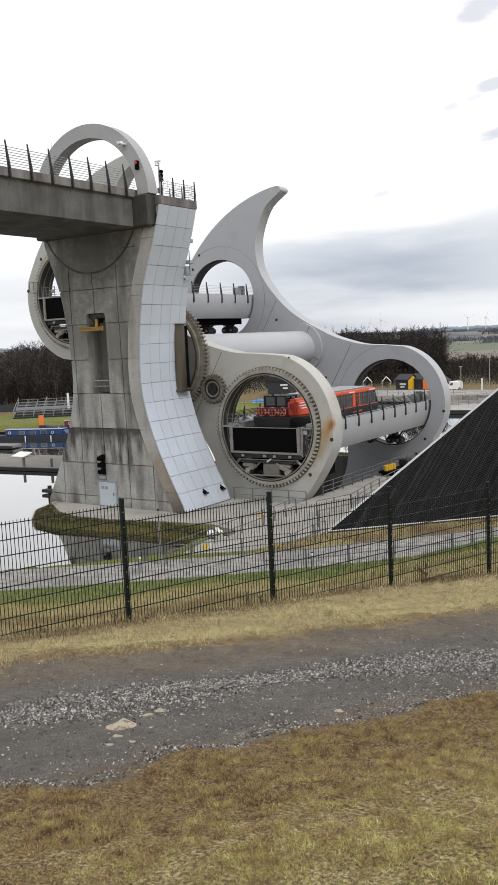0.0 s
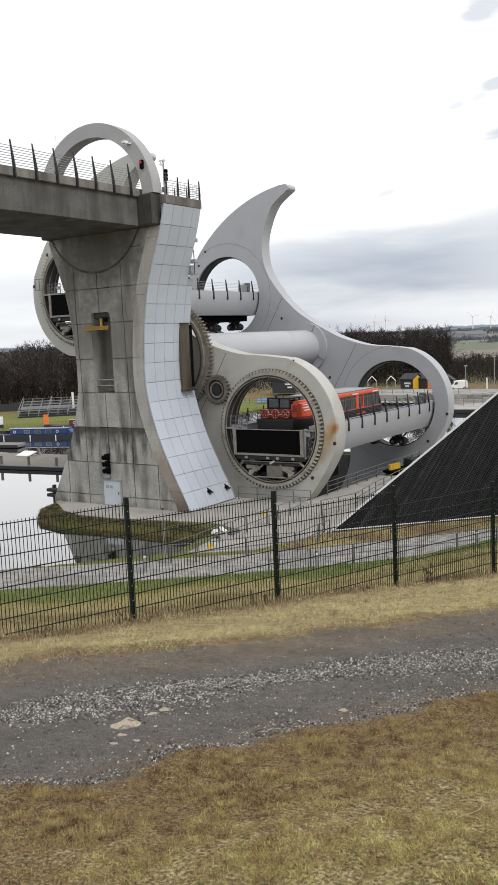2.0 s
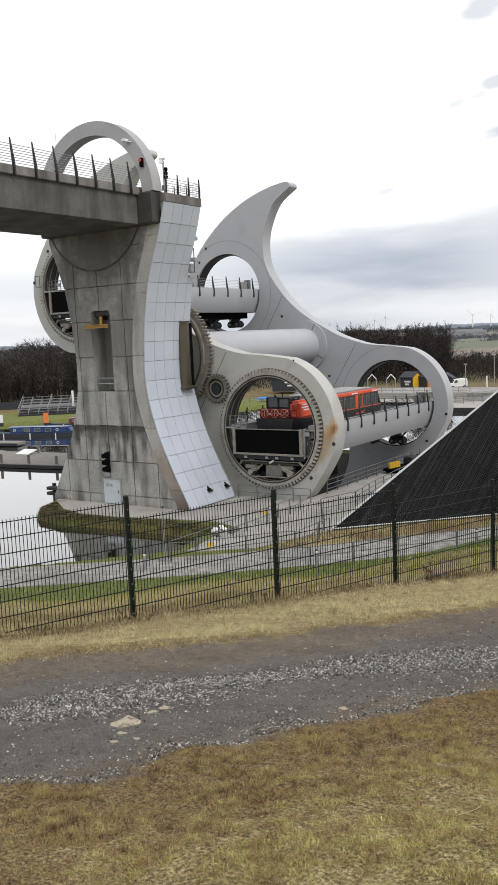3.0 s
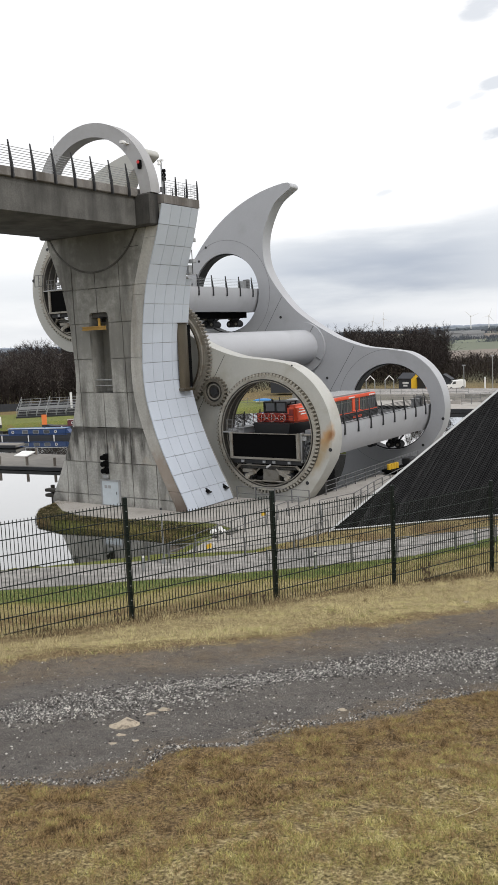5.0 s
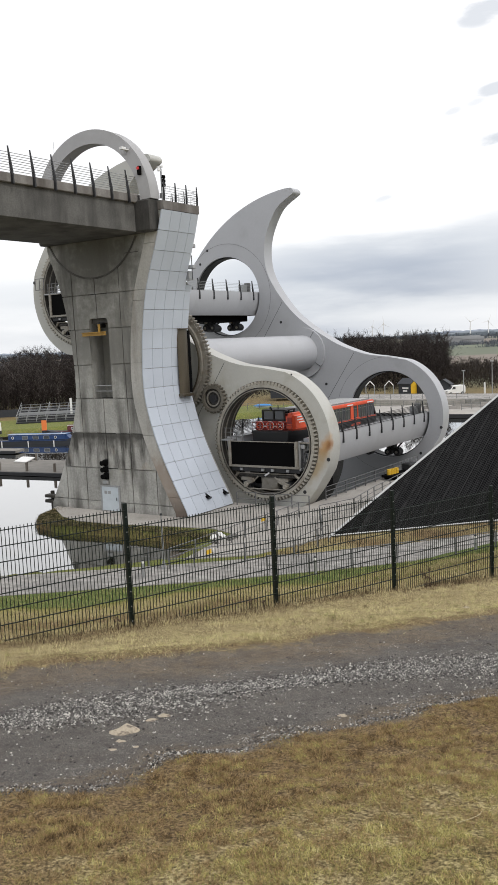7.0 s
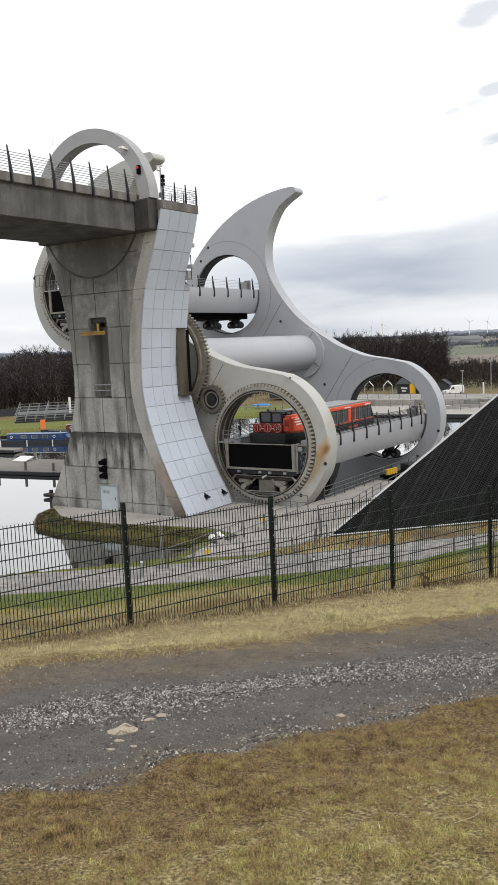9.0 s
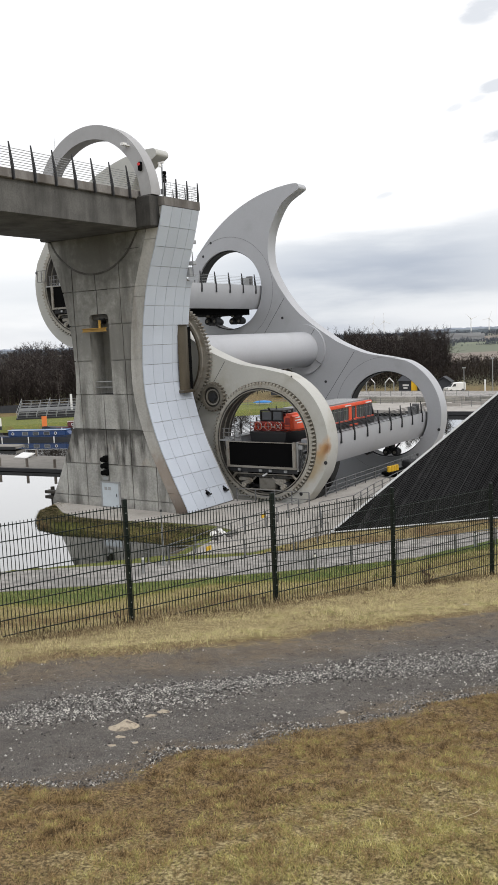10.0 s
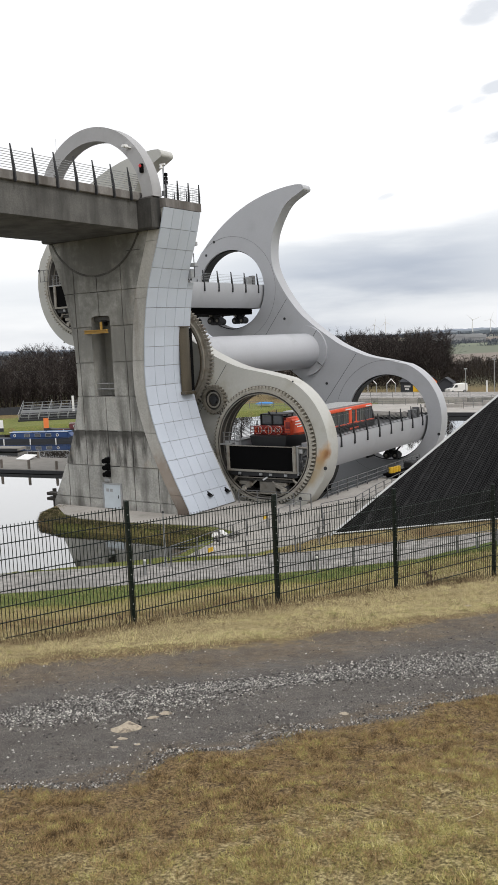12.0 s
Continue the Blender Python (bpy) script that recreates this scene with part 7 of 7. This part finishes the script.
STRAW = blade_material("dry_straw_grass", [(0.0, (0.06, 0.042, 0.024)), (0.22, (0.22, 0.165, 0.09)), (0.42, (0.62, 0.53, 0.30)), (0.7, (0.76, 0.68, 0.39)), (0.88, (0.40, 0.40, 0.135)), (1.0, (0.15, 0.18, 0.05))],
                       across=(FENCE_OUT, START + 0.0, START + 2.5, 0.36), patch=5.0, spread=0.48)
WEEDS = blade_material("brown_fence_weeds", [(0.0, (0.04, 0.028, 0.018)), (0.5, (0.16, 0.115, 0.065)), (0.85, (0.36, 0.29, 0.17)), (1.0, (0.5, 0.43, 0.26))], patch=1.2, spread=0.3)
n = 1000000
a, d = rng.uniform(-5.0, 1.0, n), rng.uniform(5.9, 9.2, n)
x, y = place(a, d)
clump = 0.55 * value_noise(x, y, 0.045, 5) + 0.45 * value_noise(x, y, 0.14, 6)
keep = rng.uniform(0, 1, n) < np.clip((d - path_edges(a)[0] + 0.12 + 0.25 * (value_noise(x, y, 0.12, 7) - 0.5)) / 0.4, 0, 1) * np.clip(2.2 * clump - 0.35, 0.12, 1)
a, d, clump = a[keep], d[keep], clump[keep]
grass("short_turf", a, d, rng.uniform(0.008, 0.034, len(a)) * (0.4 + 1.0 * clump), rng.uniform(0.0012, 0.0028, len(a)), TURF, "short brown and green winter turf", rng, 1.5)
n = 230000
a, d = rng.uniform(-6.5, 8.5, n), rng.uniform(-0.6, 3.8, n)
x, y = place(a, d)
lobes = 0.5 * (value_noise(x, y, 0.3, 8) - 0.5) + 0.4 * (value_noise(x, y, 0.09, 9) - 0.5)
tuft = 0.5 * value_noise(x, y, 0.07, 10) + 0.5 * value_noise(x, y, 0.2, 11)
keep = rng.uniform(0, 1, n) < np.clip((path_edges(a)[1] + 0.2 + lobes - d) / 0.7, 0, 1) * np.clip(2.4 * tuft - 0.5, 0.08, 1)
a, d, tuft = a[keep], d[keep], tuft[keep]
grass("verge_grass", a, d, rng.uniform(0.012, 0.065, len(a)) * (0.4 + 1.1 * tuft), rng.uniform(0.001, 0.0026, len(a)), STRAW, "dry yellowish verge grass below the fence", rng, 1.2)
n = 17000
a = rng.uniform(-6.5, 9.5, n)
keep = rng.uniform(0, 1, n) < 0.35 + 0.65 * np.clip(ripple(a, a * 0.3, 0.3) + 0.3, 0, 1)
a = a[keep]
n = len(a)
grass("fence_foot_grass", a, rng.normal(0.1, 0.25, n), rng.uniform(0.02, 0.17, n), rng.uniform(0.002, 0.0042, n), WEEDS, "taller brown and straw grass along the fence foot", rng, 0.7)


def fallen_stalk():
    t = thing("fallen_stalk", "bent pale dry stalk lying on turf", "stalk")
    line = []
    for a, d, lift in ((-2.17, 8.055, 0.012), (-2.14, 8.07, 0.02), (-2.09, 8.075, 0.022), (-2.03, 8.07, 0.022), (-2.0, 8.06, 0.03)):
        x, y = place(a, d)
        line.append((x, y, float(ground_height(x, y)) + lift))
    bm = bmesh.new()
    pts = curve_through(line, 3)
    for p, q in zip(pts, pts[1:]):
        tube(bm, p, q, 0.0013, n=5)
    part("stem", bm, STALK_PALE, t)


STALK_PALE = material("bleached_stalk", (0.52, 0.45, 0.28), 0.7, var=0.15, scale=20)
WEED_BROWN = material("dead_brown_weed", (0.075, 0.05, 0.032), 0.9, var=0.3, scale=20)
fallen_stalk()
weed_rnd = random.Random(12)
for a, d, tall in ((6.8, -1.05, 0.55), (1.9, 0.15, 0.22), (2.1, 0.2, 0.2), (-0.3, 0.2, 0.17), (5.4, 0.3, 0.3), (5.6, 0.2, 0.24)):
    x, y = place(a, d)
    weed = thing("dead_weed", "dead brown weed standing in rough grass", "weed", pose(x, y, float(ground_height(x, y))), group="dead weeds")
    for k in range(5):
        lean = Vector((weed_rnd.uniform(-0.3, 0.3), weed_rnd.uniform(-0.3, 0.3), 1.0)) * tall * weed_rnd.uniform(0.6, 1.0)
        stem = part("stem", tube(bmesh.new(), (0, 0, -0.02), lean, 0.004, 0.002, 5), WEED_BROWN, weed)
        part("seed_head", tube(bmesh.new(), lean * 0.85, lean * 1.06, 0.012, 0.004, 6), WEED_BROWN, stem)


# rough grass on the slope below the fence, green by the road and browner up the slope
SLOPE_GRASS = blade_material("rough_slope_grass", [(0.0, (0.05, 0.07, 0.022)), (0.25, (0.15, 0.17, 0.055)), (0.5, (0.46, 0.43, 0.19)), (0.72, (0.15, 0.11, 0.06)), (0.88, (0.46, 0.385, 0.215)), (1.0, (0.58, 0.51, 0.31))],
                             across=((0.64, -0.77), 28.0, 40.0, 0.62), patch=0.8, spread=0.22)
n = 260000
a, d = rng.uniform(-14, 38, n), rng.uniform(-36, -1.5, n)
x, y = place(a, d)
beside, fence_side = beside_road(x, y)
keep = fence_side & (beside > 0.25) & (beside < 13)
a, d = a[keep], d[keep]
grass("slope_grass", a, d, rng.uniform(0.05, 0.22, len(a)), rng.uniform(0.006, 0.018, len(a)), SLOPE_GRASS, "rough green and brown grass on the slope", rng, 0.9)
n = 30000
a, d = rng.uniform(0, 60, n), rng.uniform(-45, -5, n)
x, y = place(a, d)
beside, fence_side = beside_road(x, y)
keep = ~fence_side & (beside > 0.2) & (beside < 4.5) & (x > 19.5)
a, d = a[keep], d[keep]
STALKS = blade_material("dead_stalks", [(0.0, (0.03, 0.022, 0.014)), (0.5, (0.11, 0.08, 0.05)), (0.85, (0.30, 0.24, 0.15)), (1.0, (0.10, 0.105, 0.045))], patch=0.9, spread=0.3)
grass("dead_stalk_strip", a, d, rng.uniform(0.08, 0.4, len(a)), rng.uniform(0.01, 0.03, len(a)), STALKS, "low dead brown stalks beside the black roof", rng, 0.8)


def bank_reeds():
    """Dead reeds and long grass on the bank below the pier."""
    line = [Vector(q) for q in BASIN[-6:]] + [Vector(BASIN[0])]
    r2 = np.random.default_rng(21)
    n = 34000
    k = r2.integers(0, len(line) - 1, n)
    t = r2.uniform(0, 1, n)
    ax = np.array([v.x for v in line])
    ay = np.array([v.y for v in line])
    x = ax[k] + (ax[k + 1] - ax[k]) * t + r2.normal(0.3, 0.35, n)
    y = ay[k] + (ay[k + 1] - ay[k]) * t + r2.normal(0.5, 0.9, n)
    z = ground_height(x, y)
    ok = (z > -0.95) & (z < 0.3)
    x, y, z = x[ok], y[ok], z[ok]
    n = len(x)
    tall = r2.uniform(0.03, 0.10, n)
    ang = r2.uniform(0, 2 * math.pi, n)
    s = np.stack([np.cos(ang), np.sin(ang), np.zeros(n)], -1) * 0.022
    base = np.stack([x, y, z], -1)
    tip = base + np.stack([r2.normal(0, 0.12, n), r2.normal(-0.05, 0.12, n), tall], -1)
    v = np.stack([base - s, base + s, tip], 1)
    return scatter_mesh("bank_grass", v.reshape(-1, 3), np.arange(3 * n).reshape(-1, 3), REED, "rough green and brown grass on the bank", "grass")


REED = blade_material("rough_bank_grass", [(0.05, (0.025, 0.024, 0.012)), (0.35, (0.065, 0.063, 0.026)), (0.6, (0.09, 0.088, 0.034)), (0.8, (0.13, 0.095, 0.055)), (1.0, (0.36, 0.29, 0.17))])
bank_reeds()


def motions():
    times = [0.5 * i for i in range(25)]
    walk(WHEEL, [(t, pose(0, 0, AXLE_Z, 0, -wheel_angle(t), 0)) for t in times])
    for cog, s in COGS:
        walk(cog, [(t, pose(6.02 * s, 0, 0.25 * s, 0, -2.9 * t, 0)) for t in times])
    for g, s in GONDOLAS:
        walk(g, [(t, gondola_pose(t, s)) for t in times])
    walk(BOAT, [(t, gondola_pose(t, 1) @ BOAT_SEAT) for t in times])


motions()
